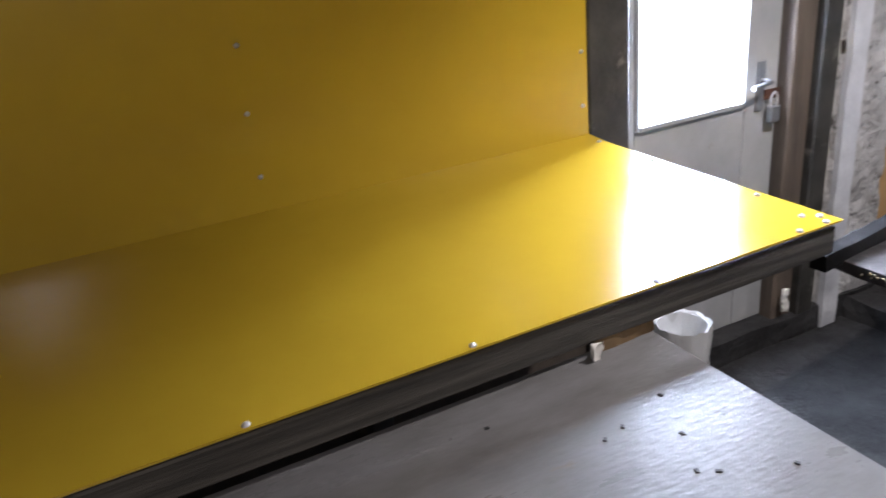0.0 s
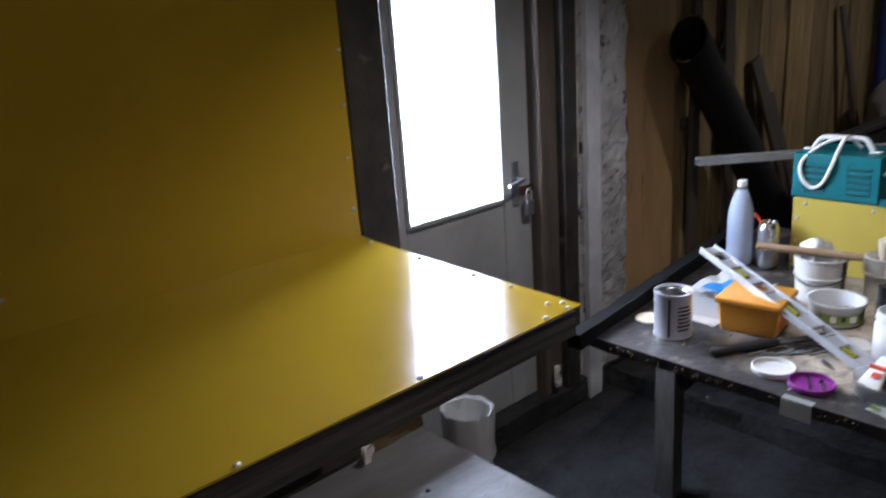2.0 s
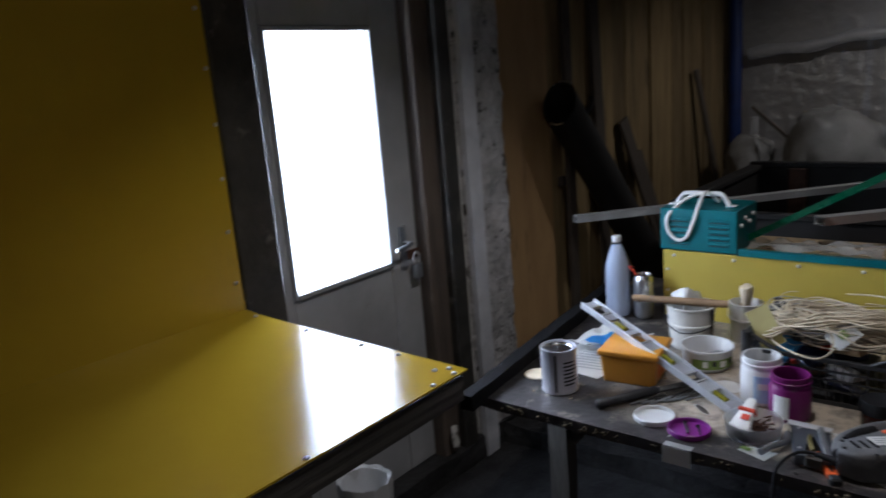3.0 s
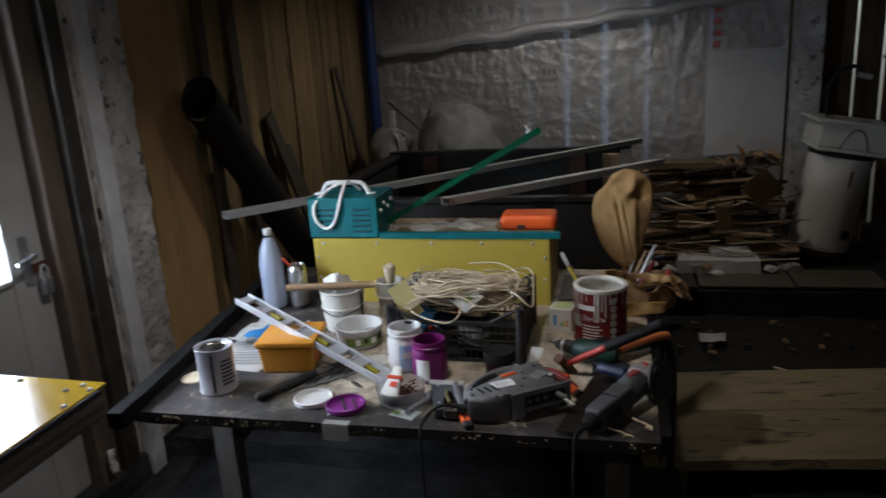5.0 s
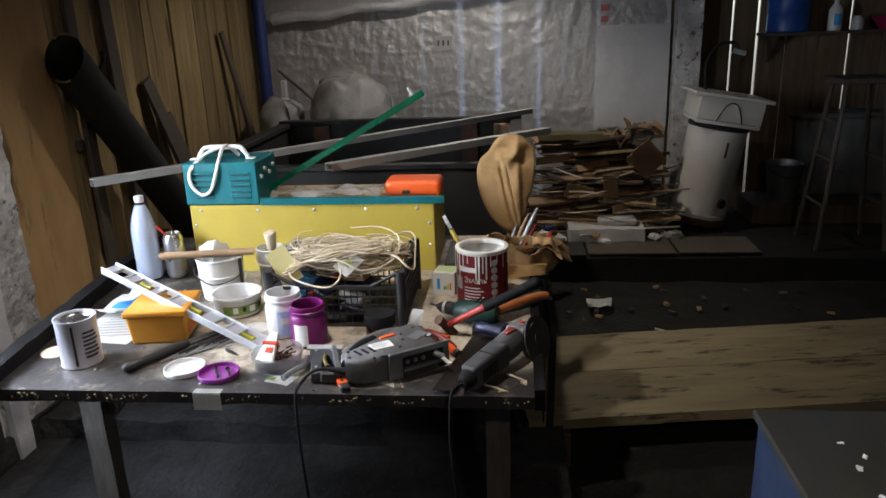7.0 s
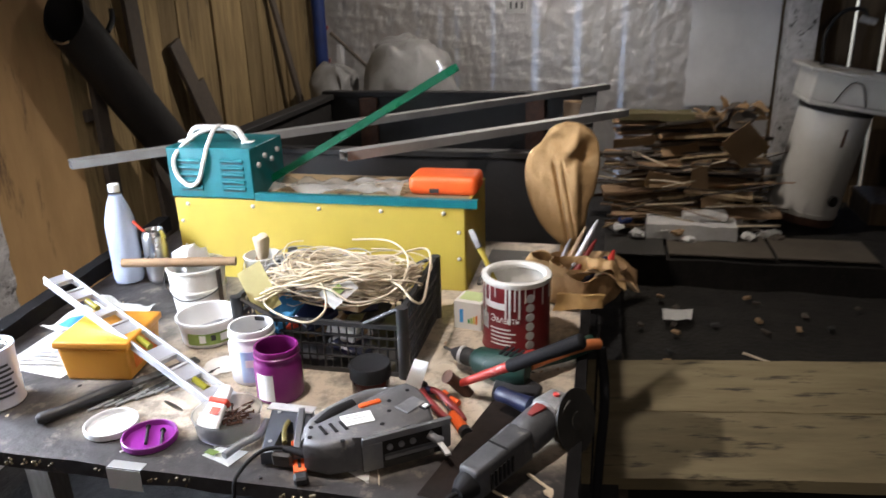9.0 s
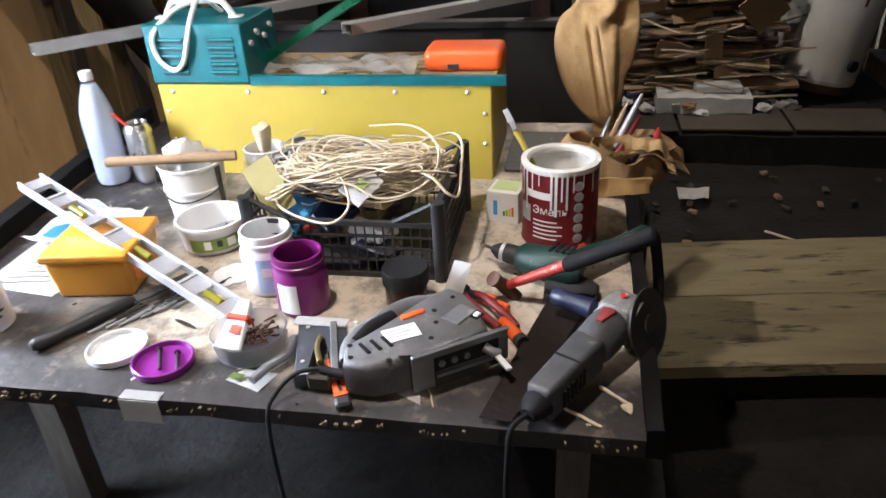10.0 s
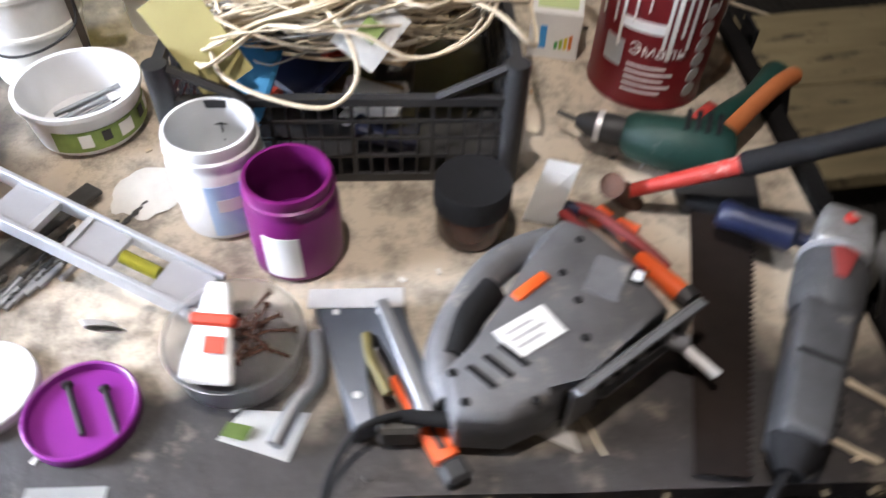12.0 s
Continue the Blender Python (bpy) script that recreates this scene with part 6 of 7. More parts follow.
# ---- beyond the table ----
ib = thing("iron_bin", "large open black iron bin with rusty walls", "bin", pose(4.0, 0.8, 0.0))
for nm, a in (("near_wall", (3.35, 3.37, 0.06, 1.52, 0.0, 0.93)), ("far_wall", (4.63, 4.65, 0.06, 1.52, 0.0, 0.97)), ("side_wall", (3.371, 4.629, 0.06, 0.08, 0.0, 0.95)), ("side_wall", (3.371, 4.629, 1.50, 1.52, 0.0, 0.95)), ("base", (3.371, 4.629, 0.081, 1.499, 0.02, 0.04))):
    wpart(nm, B(*a, bevel=0.002), BLACKIRON, ib)
for nm, a in (("rim", (3.33, 3.39, 0.03, 1.55, 0.931, 0.955)), ("rim", (4.61, 4.67, 0.03, 1.55, 0.971, 1.0)), ("rim", (3.391, 4.609, 1.48, 1.55, 0.955, 0.985)), ("rim", (3.391, 4.609, 0.03, 0.10, 0.955, 0.985))):
    wpart(nm, B(*a, bevel=0.003), BLACKIRON, ib)
for yy in (0.35, 1.28):
    wpart("rib", B(4.60, 4.629, yy - 0.05, yy + 0.05, 0.05, 0.965, bevel=0.003), RUST, ib, "rust-brown stiffening rib")
wpart("corner_brace", prism(bmesh.new(), [(4.45, 0.085), (4.60, 0.085), (4.60, 0.20)], 0.75, 0.96), STICK, ib, "pale wooden corner brace")


def long_bar(name, label, a, b, w, h, mat):
    m = oriented(a, b)
    ln = (Vector(b) - Vector(a)).length
    th = thing(name, label, "profile", m)
    bm = box(B(0, ln, -w / 2, w / 2, -0.003, 0), 0, ln, -w / 2, -w / 2 + 0.003, -h, -0.0031)
    box(bm, 0, ln, w / 2 - 0.003, w / 2, -h, -0.0031)
    box(bm, 0, ln, -w / 2 + 0.0031, w / 2 - 0.0031, -h, -h + 0.003)
    part("tube", bm, mat, th)
    return th


long_bar("metal_profile", "long grey metal profile laid over the bin", (2.68, 1.66, 1.045), (4.72, -0.02, 1.03), 0.045, 0.028, material("dull_zinc", (0.36, 0.36, 0.35), (0.28, 0.275, 0.26), 8, 0.5, 0.65, 0.2, 0.1))
long_bar("steel_profile", "pale steel tube propped across the bin rim", (2.81, 0.775, 1.065), (3.95, -0.10, 1.02), 0.045, 0.03, material("pale_zinc", (0.42, 0.42, 0.41), (0.33, 0.33, 0.32), 8, 0.45, 0.6, 0.4, 0.1))

# suede garment slumped at the table's far corner
def draped_cloth(outline, x, depth, seed):
    """A slumped piece of cloth with the given outline (y, z): a panel folded over another, with a loose twisted top."""
    ring = smooth_path([Vector((0, *p)) for p in outline + outline[:1]], 8)[:-1]
    mid = sum(ring, Vector()) / len(ring)
    bm = bmesh.new()

    def relief(q):
        seam = q.y - (0.065 + 0.20 * (q.z - 0.77))
        under = q.y - (0.040 + 0.03 * (q.z - 0.77))
        low = min(1, max(0, (1.06 - q.z) / 0.05))
        h = 0.016 * low / (1 + math.exp(seam / 0.0022)) - 0.014 * low * math.exp(-((seam - 0.007) / 0.005) ** 2)
        h -= 0.022 / (1 + math.exp(under / 0.003))
        h -= 0.007 * low * math.exp(-((seam + 0.020) / 0.004) ** 2)
        top = min(1, max(0, (q.z - 1.02) / 0.05))
        h += top * (0.016 * math.sin(55 * (q.y + 0.8 * q.z)) * math.exp(-((q.y - 0.07) / 0.06) ** 2) + 0.014 * noise.noise(Vector((q.y * 24, q.z * 24, seed))))
        return h + 0.010 * noise.noise(Vector((q.y * 9 + seed, q.z * 5, seed))) + 0.004 * noise.noise(Vector((q.y * 30, q.z * 22, seed)))

    m = len(ring)
    sides = []
    for side in (-1, 1):
        rows = [[bm.verts.new((x + side * (depth + relief(mid) if side < 0 else depth), mid.y, mid.z))]]
        for k in range(1, 31):
            f = k / 30
            row = []
            for p in ring:
                q = mid + (p - mid) * f
                row.append(bm.verts.new((x + side * (depth * (1 - f ** 5) ** 0.5 + (relief(q) if side < 0 else 0.3 * relief(q)) * (1 - f ** 10)), q.y, q.z)))
            rows.append(row)
        for i in range(m):
            bm.faces.new((rows[0][0], rows[1][i], rows[1][(i + 1) % m]))
            for a, b in zip(rows[1:], rows[2:]):
                bm.faces.new((a[i], a[(i + 1) % m], b[(i + 1) % m], b[i]))
        sides.append(rows)
    bmesh.ops.remove_doubles(bm, verts=sides[0][-1] + sides[1][-1], dist=0.0005)
    return bm


sg = thing("suede_garment", "tan suede garment slumped in deep folds", "garment", pose(2.87, 0.09, TZ))
wpart("body", draped_cloth([(0.09, 1.157), (0.135, 1.138), (0.165, 1.095), (0.20, 1.06), (0.213, 1.0), (0.20, 0.92), (0.165, 0.84), (0.115, 0.785), (0.075, 0.765), (0.04, 0.775), (0.026, 0.82), (0.018, 0.90), (0.0, 0.95), (-0.010, 1.04), (0.004, 1.11), (0.045, 1.148)], 2.862, 0.026, 1.0), SUEDE, sg, smooth=80)
tail = rough_up(grid_box(2.862, 2.885, 0.04, 0.10, 0.7005, 0.84, 0.02), 0.004, 20)
wpart("tail", tail, SUEDE, sg, "loose end on the table", 70)
strap = bent_sheet([(2.40, -0.005), (2.47, -0.005), (2.47, -0.02), (2.40, -0.02)], TZ + 0.018, 0.004, 4, 0.003)
whole("rubber_strap", box(strap, 2.41, 2.46, -0.032, -0.026, 0.20, TZ + 0.02), RUBBER, "black strap hanging down beside the table", "strap")
whole("strap_tool", T(smooth_path([(2.30, -0.035, TZ + 0.01), (2.27, -0.05, 0.60), (2.22, -0.045, 0.45), (2.18, -0.04, 0.32)], 5), 0.012, 8), RUBBER, "black hose hanging beside the table", "hose", smooth=60)
whole("flat_board", B(2.66, 2.95, 0.14, 0.33, TZ + 0.0005, TZ + 0.012, bevel=0.002), STEEL_DARK, "dark flat tray behind the red tin", "tray")

# leaning pipe and planks
pipe = thing("stove_pipe", "black iron stove pipe leaning on the plank wall", "pipe", pose(3.4, 1.9, 0.0))
pa, pb = Vector((3.27, 2.05, 1.47)), Vector((4.26, 1.84, 0.10))
d = (pb - pa).normalized()
pu = d.orthogonal().normalized()
pw = d.cross(pu)


def pipe_ring(r, at, mitre):
    """A ring of the pipe; mitre slides it along the pipe into an upright plane."""
    out = []
    for k in range(32):
        q = at + r * (math.cos(math.pi * k / 16) * pu + math.sin(math.pi * k / 16) * pw)
        out.append(q - d * (0.45 * (q.x - at.x) / d.x) if mitre else q)
    return out


hol = bmesh.new()
rings = [[hol.verts.new(q) for q in ring] for ring in (pipe_ring(0.095, pb, False), pipe_ring(0.095, pa, True), pipe_ring(0.088, pa, True), pipe_ring(0.088, pa + d * 0.6, False))]
for ra, rb in zip(rings, rings[1:]):
    for k in range(32):
        hol.faces.new((ra[k], ra[(k + 1) % 32], rb[(k + 1) % 32], rb[k]))
hol.faces.new(rings[-1])
hol.faces.new(rings[0])
wpart("barrel", hol, BLACKIRON, pipe, smooth=40)
rim_pts = pipe_ring(0.0925, pa - d * 0.002, True)
wpart("end_rim", T(rim_pts + rim_pts[:1], 0.003, 6), BLACKIRON, pipe, smooth=60)
# two bright arcs stand in for highlights on the pipe's rim
hi = max(range(32), key=lambda k: rim_pts[k].z)
lo = min(range(32), key=lambda k: rim_pts[k].x + 0.6 * rim_pts[k].z)
for c, n in ((hi, 3), (lo, 2)):
    wpart("worn_edge", T([rim_pts[(c + k) % 32] for k in range(-n, n + 1)], 0.0055, 6), TINMETAL, pipe, "bright arc standing in for a highlight", 60)
wpart("hook", T(smooth_path([pa + d * 0.12 + Vector((0.09, -0.05, 0.03)), pa + d * 0.12 + Vector((0.13, -0.05, 0.07)), pa + d * 0.10 + Vector((0.15, -0.05, 0.10))], 4), 0.012, 8), BLACKIRON, pipe, smooth=60)
for a, b, w, lab in (((4.12, 2.13, 1.31), (4.62, 1.98, 0.02), 0.10, "short"), ((4.30, 2.12, 1.10), (4.60, 1.93, 0.02), 0.07, "narrow"), ((5.3, 2.13, 1.55), (5.62, 1.95, 0.02), 0.06, "thin"), ((3.80, 2.15, 2.4), (3.84, 2.10, 0.02), 0.10, "long"), ((3.52, 2.15, 2.5), (3.44, 2.10, 0.02), 0.075, "tall")):
    ln = (Vector(b) - Vector(a)).length
    whole("leaning_plank", rough_up(B(0, ln, -w / 2, w / 2, -0.012, 0.012, bevel=0.003), 0.002, 20), GREYWOOD, lab + " dark plank leaning on the plank wall", "plank", oriented(a, b, (0, -1, 0)))
whole("knot_block", B(3.415, 3.465, 2.145, 2.168, 1.03, 1.08, bevel=0.003), GREYWOOD, "small dark block nailed on the planks", "block")
bp = thing("blue_post", "dark blue painted steel post in the corner", "post", pose(6.02, 2.09, 0.0))
part("tube", L([(0.05, 0), (0.05, 2.70), (0, 2.70)], 20), BLUEPAINT, bp, smooth=40)
part("flange", L([(0, 0), (0.09, 0), (0.09, 0.012), (0.05, 0.013)], 20), BLUEPAINT, bp, smooth=40)
part("foot_strip", B(-0.01, 0.06, -0.16, -0.12, 0.4, 1.15, bevel=0.003), FILM2, bp)

# film roll, pale sheet and print on the far wall
rp = [(6.13, 2.02 - 2.9 * i / 24, 1.62 + 0.26 * i / 24 + 0.012 * math.sin(i * 1.3)) for i in range(25)]
whole("film_roll", rough_up(T(rp, 0.045, 16, [0.043 + 0.006 * math.sin(i * 2.1) for i in range(25)]), 0.006, 12), FILM, "sagging roll of silver film along the wall", "film roll", smooth=70)
ps = bmesh.new()
bmesh.ops.create_grid(ps, x_segments=24, y_segments=30, size=0.5)
for v in ps.verts:
    yy, zz = v.co.x * 0.57 - 0.855, v.co.y * 0.80 + 1.09
    v.co = Vector((6.200 + 0.008 * noise.noise(Vector((yy * 7, zz * 4, 1))), yy, zz))
setting("pale_sheet", ps, FILM2, "pale plastic sheet pinned over the film", "plastic sheet", 180)
whole("paper_notice", B(6.214, 6.236, 0.57, 0.72, 1.34, 1.45), PALEGREY, "small grey printed notice on the film", "notice")
for k in range(3):
    whole("notice_print", B(6.2125, 6.2139, 0.60 + 0.04 * k, 0.615 + 0.04 * k, 1.375, 1.42), INK, "dark block of print on the notice", "print", group="print on the notice")
REDMARK = material("faded_red_print", (0.40, 0.06, 0.06), (0.5, 0.2, 0.2), 20, 0.6, bump=0)
for k in range(6):
    whole("print_mark", B(6.208, 6.235, -0.665 + 0.01 * (k % 2), -0.605, 1.43 + 0.085 * k, 1.475 + 0.085 * k), REDMARK, "faded red print running up the film", "print", group="red print on the film")
for k in range(4):
    whole("print_mark", B(6.208, 6.235, 2.10, 2.16, 0.75 + 0.25 * k, 0.78 + 0.25 * k), REDMARK, "red print mark near the blue post", "print", group="red print by the post")


def sack(label, at, rx, ry, h, seed):
    side = smooth_path([(0.0, 0, 0.0), (0.75, 0, 0.0), (1.0, 0, 0.15), (0.98, 0, 0.5), (0.8, 0, 0.8), (0.45, 0, 0.97), (0.0, 0, 1.0)], 6)
    bm = L([(max(0.0, q.x) if 0 < k < len(side) - 1 else 0.0, q.z) for k, q in enumerate(side)], 56)
    for v in bm.verts:
        v.co = Vector((v.co.x * rx, v.co.y * ry, v.co.z * h))
        v.co += noise.noise_vector(v.co * 6 + Vector((seed, 0, 0))) * 0.055 + noise.noise_vector(v.co * 17 + Vector((0, seed, 0))) * 0.024
        v.co.z = max(v.co.z, 0)
    whole("plastic_sack", bm, material("grey_plastic_sack", (0.30, 0.30, 0.29), (0.22, 0.22, 0.215), 5, 0.3, 0.45, bump=0.4, bump_scale=14, distance=0.02), label, "sack", pose(*at), 80)


sack("large filled grey plastic sack by the far wall", (5.55, 1.30, 0), 0.33, 0.38, 1.22, 2)
sack("filled grey plastic sack slumped in the corner", (5.55, 1.82, 0), 0.26, 0.20, 1.06, 5)
whole("sack_stick", rod((0, 0, 0), (0.32, 0, 0), 0.012), GREYWOOD, "dark stick poking from the sacks", "stick", oriented((5.45, 1.79, 1.27), (5.45, 1.55, 1.05)), 60)

# corner post and the plank wall with open gaps
setting("corner_post", rough_up(grid_box(6.02, 6.2, -1.34, -1.16, 0.0, 2.7, 0.12), 0.006, 8), PIER, "grey rough post where the film ends", "post")

# round washing machine with a basin on top
wm = thing("washing_machine", "old round white enamel washing machine, chipped", "washing machine", pose(5.62, -1.28, 0.03, 9.5, 0, 0) @ Matrix.Diagonal((0.89, 0.89, 1.0, 1.0)))
part("drum", L([(0, 0.03), (0.205, 0.03), (0.22, 0.04), (0.225, 0.10), (0.229, 0.102), (0.229, 0.112), (0.226, 0.115), (0.235, 0.72), (0.23, 0.735), (0.0, 0.735)], 48), ENAMEL, wm, "chipped white enamel drum", 40)
part("belt", L([(0.237, 0.735), (0.242, 0.74), (0.242, 0.765), (0.237, 0.77)], 40), BLACKIRON, wm, "black band")
basin = B(-0.25, 0.25, -0.25, 0.25, 0.771, 0.80, bevel=0.012, segments=2)
for bx0, bx1, by0, by1 in ((-0.25, -0.225, -0.25, 0.25), (0.225, 0.25, -0.25, 0.25), (-0.2249, 0.2249, -0.25, -0.225), (-0.2249, 0.2249, 0.225, 0.25)):
    box(basin, bx0, bx1, by0, by1, 0.801, 0.96, bevel=0.008, segments=2)
part("basin", basin, ENAMEL, wm, "square enamel basin, open on top", 50)
lip = B(-0.285, -0.226, -0.305, 0.305, 0.9605, 0.985, bevel=0.008, segments=2)
box(lip, 0.226, 0.285, -0.305, 0.305, 0.9605, 0.985, bevel=0.008, segments=2)
box(lip, -0.2259, 0.2259, -0.305, -0.226, 0.9605, 0.985, bevel=0.008, segments=2)
box(lip, -0.2259, 0.2259, 0.226, 0.305, 0.9605, 0.985, bevel=0.008, segments=2)
part("basin_lip", lip, ENAMEL, wm, "wide rolled lip", 50)
part("wringer_hook", T(smooth_path([(-0.252, 0.10, 0.80), (-0.262, 0.04, 0.92), (-0.262, -0.04, 0.92), (-0.252, -0.10, 0.80)], 5), 0.004, 6), BLACKIRON, wm, smooth=60)
part("drain", T([(-0.225, -0.10, 0.22), (-0.245, -0.11, 0.22)], 0.035, 16), BLACKIRON, wm, "black drain hole", 50)
for k in range(3):
    a = 2.1 * k
    part("foot", L([(0, 0), (0.03, 0), (0.03, 0.031)], 12, Matrix.Translation((0.15 * math.cos(a), 0.15 * math.sin(a), 0))), BLACKIRON, wm)
part("rust_streak", rough_up(band(0.2365, 188, 193, 0.55, 0.66, 4), 0.004, 60), RUST, wm)
part("rust_foot", rough_up(L([(0.224, 0.032), (0.2275, 0.06), (0.2265, 0.085)], 48), 0.002, 30), RUST, wm, "rusty lower edge")
part("tap_pipe", T(smooth_path([(0.20, 0.12, 0.98), (0.20, 0.16, 1.16), (0.19, 0.10, 1.30), (0.18, -0.02, 1.33), (0.17, -0.07, 1.27)], 6), 0.013, 10), BLACKIRON, wm, "black bent hose", 60)
part("tap", T([(0.17, -0.12, 1.27), (0.17, -0.02, 1.28)], 0.02, 12), CHROME, wm, "small chrome tap", 60)

# shelf with bottles on the east wall
shelf = thing("wall_shelf", "dark board shelf on the plank wall", "shelf", pose(6.1, -2.4, 1.38))
wpart("board", B(5.98, 6.235, -3.1, -1.80, 1.37, 1.395, bevel=0.002), GREYWOOD, shelf)
for yy in (-1.9, -2.9):
    wpart("bracket", prism(bmesh.new(), [(0, 0), (0.2, 0), (0, -0.2)], yy - 0.01, yy + 0.01, m=Matrix(((-1, 0, 0, 6.234), (0, 0, 1, 0), (0, 1, 0, 1.3695), (0, 0, 0, 1)))), GREYWOOD, shelf)
can_b = thing("blue_canister", "blue plastic canister standing on the shelf", "canister", pose(6.1, -1.98, 1.3955))
part("body", L([(0, 0), (0.14, 0), (0.15, 0.01), (0.15, 0.12), (0.145, 0.13), (0.15, 0.14), (0.15, 0.30), (0.12, 0.34), (0, 0.34)], 32), material("blue_plastic", (0.01, 0.07, 0.32), (0.008, 0.055, 0.26), 6, 0.4, bump=0.1), can_b, smooth=40)
part("cap", L([(0.05, 0.335), (0.05, 0.37), (0, 0.37)], 20), BLACK_PL, can_b, smooth=40)
wb = thing("white_bottle", "white plastic squeeze bottle on the shelf", "bottle", pose(6.05, -2.30, 1.3955))
part("body", L([(0, 0), (0.045, 0), (0.048, 0.01), (0.048, 0.15), (0.02, 0.19), (0.015, 0.20)], 24), WHITE_PL, wb, smooth=40)
part("cap", L([(0.017, 0.199), (0.017, 0.23), (0.008, 0.25), (0, 0.25)], 16), WHITE_PL, wb, smooth=40)
part("label", band(0.0488, 150, 215, 0.04, 0.12, 8), BLUEPAPER, wb)
whole("glass_jar", L([(0, 0), (0.04, 0), (0.045, 0.01), (0.045, 0.07), (0.03, 0.09), (0.03, 0.10), (0, 0.10)], 22), HAZE, "small murky glass jar on the shelf", "jar", pose(6.05, -2.46, 1.3955), 40)
whole("pink_bowl", L([(0, 0), (0.05, 0), (0.11, 0.08), (0.115, 0.09), (0.11, 0.09), (0.045, 0.008), (0, 0.008)], 30), material("dark_pink_plastic", (0.35, 0.02, 0.08), rough=0.4, bump=0), "dark pink plastic bowl on the shelf", "bowl", pose(6.06, -2.68, 1.3955), 40)
pb2 = thing("metal_bucket", "grey galvanised bucket standing on the floor", "bucket", pose(5.85, -1.98, 0.15))
part("pail", L([(0, 0.002), (0.10, 0), (0.14, 0.29), (0.145, 0.295), (0.137, 0.295), (0.097, 0.006), (0, 0.006)], 32), GREYSTEEL, pb2, smooth=40)
part("bail", T(smooth_path([(0, -0.14, 0.29), (-0.10, -0.12, 0.24), (-0.15, 0, 0.2), (-0.10, 0.12, 0.24), (0, 0.14, 0.29)], 5), 0.003, 6), BLACKIRON, pb2, smooth=60)
whole("floor_beam", B(5.68, 6.15, -3.2, -1.72, 0.0, 0.149, bevel=0.005), SHADED_PINE, "pale timber beams under the bucket", "beam")
stool = thing("bar_stool", "tall dark wooden stool with spread legs", "stool", pose(5.2, -2.16, 0.0))
part("seat", B(-0.15, 0.15, -0.17, 0.17, 1.09, 1.13, bevel=0.008), GREYWOOD, stool)
for sx in (-1, 1):
    for sy in (-1, 1):
        part("leg", T([(sx * 0.11, sy * 0.12, 1.09), (sx * 0.19, sy * 0.22, 0.0)], 0.018, 8), GREYWOOD, stool, smooth=40)
for zz, f in ((0.3, 0.165), (0.6, 0.14), (0.85, 0.125)):
    for sy in (-1, 1):
        part("rung", rod((-f, sy * (f + 0.03), zz), (f, sy * (f + 0.03), zz), 0.012), GREYWOOD, stool, smooth=40)
DULLTUB = material("grimy_enamel", (0.17, 0.165, 0.155), (0.09, 0.085, 0.08), 3, 0.5, 0.7, bump=0.2, spots=(0.04, 0.03, 0.025), spot_at=0.6, spot_scale=5)
gt2 = thing("grey_tub", "dull white tub on timbers by the wall", "tub", pose(6.05, -2.55, 0.15))
wpart("body", rough_up(B(5.95, 6.17, -2.95, -2.13, 0.15, 0.76, bevel=0.04, segments=3), 0.008, 6), DULLTUB, gt2, smooth=50)
wpart("rim", B(5.92, 6.18, -3.0, -2.08, 0.761, 0.80, bevel=0.015, segments=2), DULLTUB, gt2, smooth=50)

# heap of scrap wood
rnd = random.Random(4)
MOSSY = material("mossy_board", (0.10, 0.095, 0.035), (0.17, 0.13, 0.07), 6, 0.85, 0.95, bump=0.5)
for k in range(105):
    lay = k / 105
    ln = rnd.uniform(0.22, 0.85)
    c = Vector((5.50 + rnd.uniform(-0.18, 0.24) + 0.12 * lay, -0.50 + rnd.uniform(-0.24, 0.20), 0.03 + 0.70 * lay ** 0.9))
    ang = radians(rnd.gauss(92, 13))
    dv = Vector((math.cos(ang), math.sin(ang), rnd.gauss(0, 0.05))) * ln / 2
    w, h = rnd.uniform(0.03, 0.14), rnd.uniform(0.006, 0.026)
    whole("scrap_board", rough_up(B(0, ln, -w / 2, w / 2, -h / 2, h / 2, bevel=0.002), 0.004, 15, k), rnd.choice((PINE_Y, STICK, GREYWOOD, GREYWOOD, STICK, CARDBOARD, SHADED_PINE)), "offcut of old board in the scrap heap", "board", oriented(c - dv, c + dv) @ pose(0, 0, 0, rnd.gauss(0, 14)), group="boards in the scrap heap")
whole("mossy_board", rough_up(grid_box(5.42, 5.60, -0.56, -0.10, 0.715, 0.755, 0.05), 0.010, 14), MOSSY, "rotten mossy board on top of the heap", "board", smooth=50)
for k in range(90):
    c = Vector((5.34 + rnd.uniform(-0.14, 0.28), -0.58 + rnd.uniform(-0.5, 0.5), 0.04 + rnd.uniform(0, 0.5)))
    ang = radians(rnd.gauss(92, 26))
    dv = Vector((math.cos(ang), math.sin(ang), rnd.gauss(0, 0.12))) * rnd.uniform(0.06, 0.24)
    whole("scrap_lath", T([c - dv, c + dv * 0.2 + Vector((0, 0, rnd.gauss(0, 0.008))), c + dv], rnd.uniform(0.003, 0.008), 5), rnd.choice((PINE_Y, ROPE, STICK, GREYWOOD)), "thin broken lath in the scrap heap", "lath", group="laths in the scrap heap")
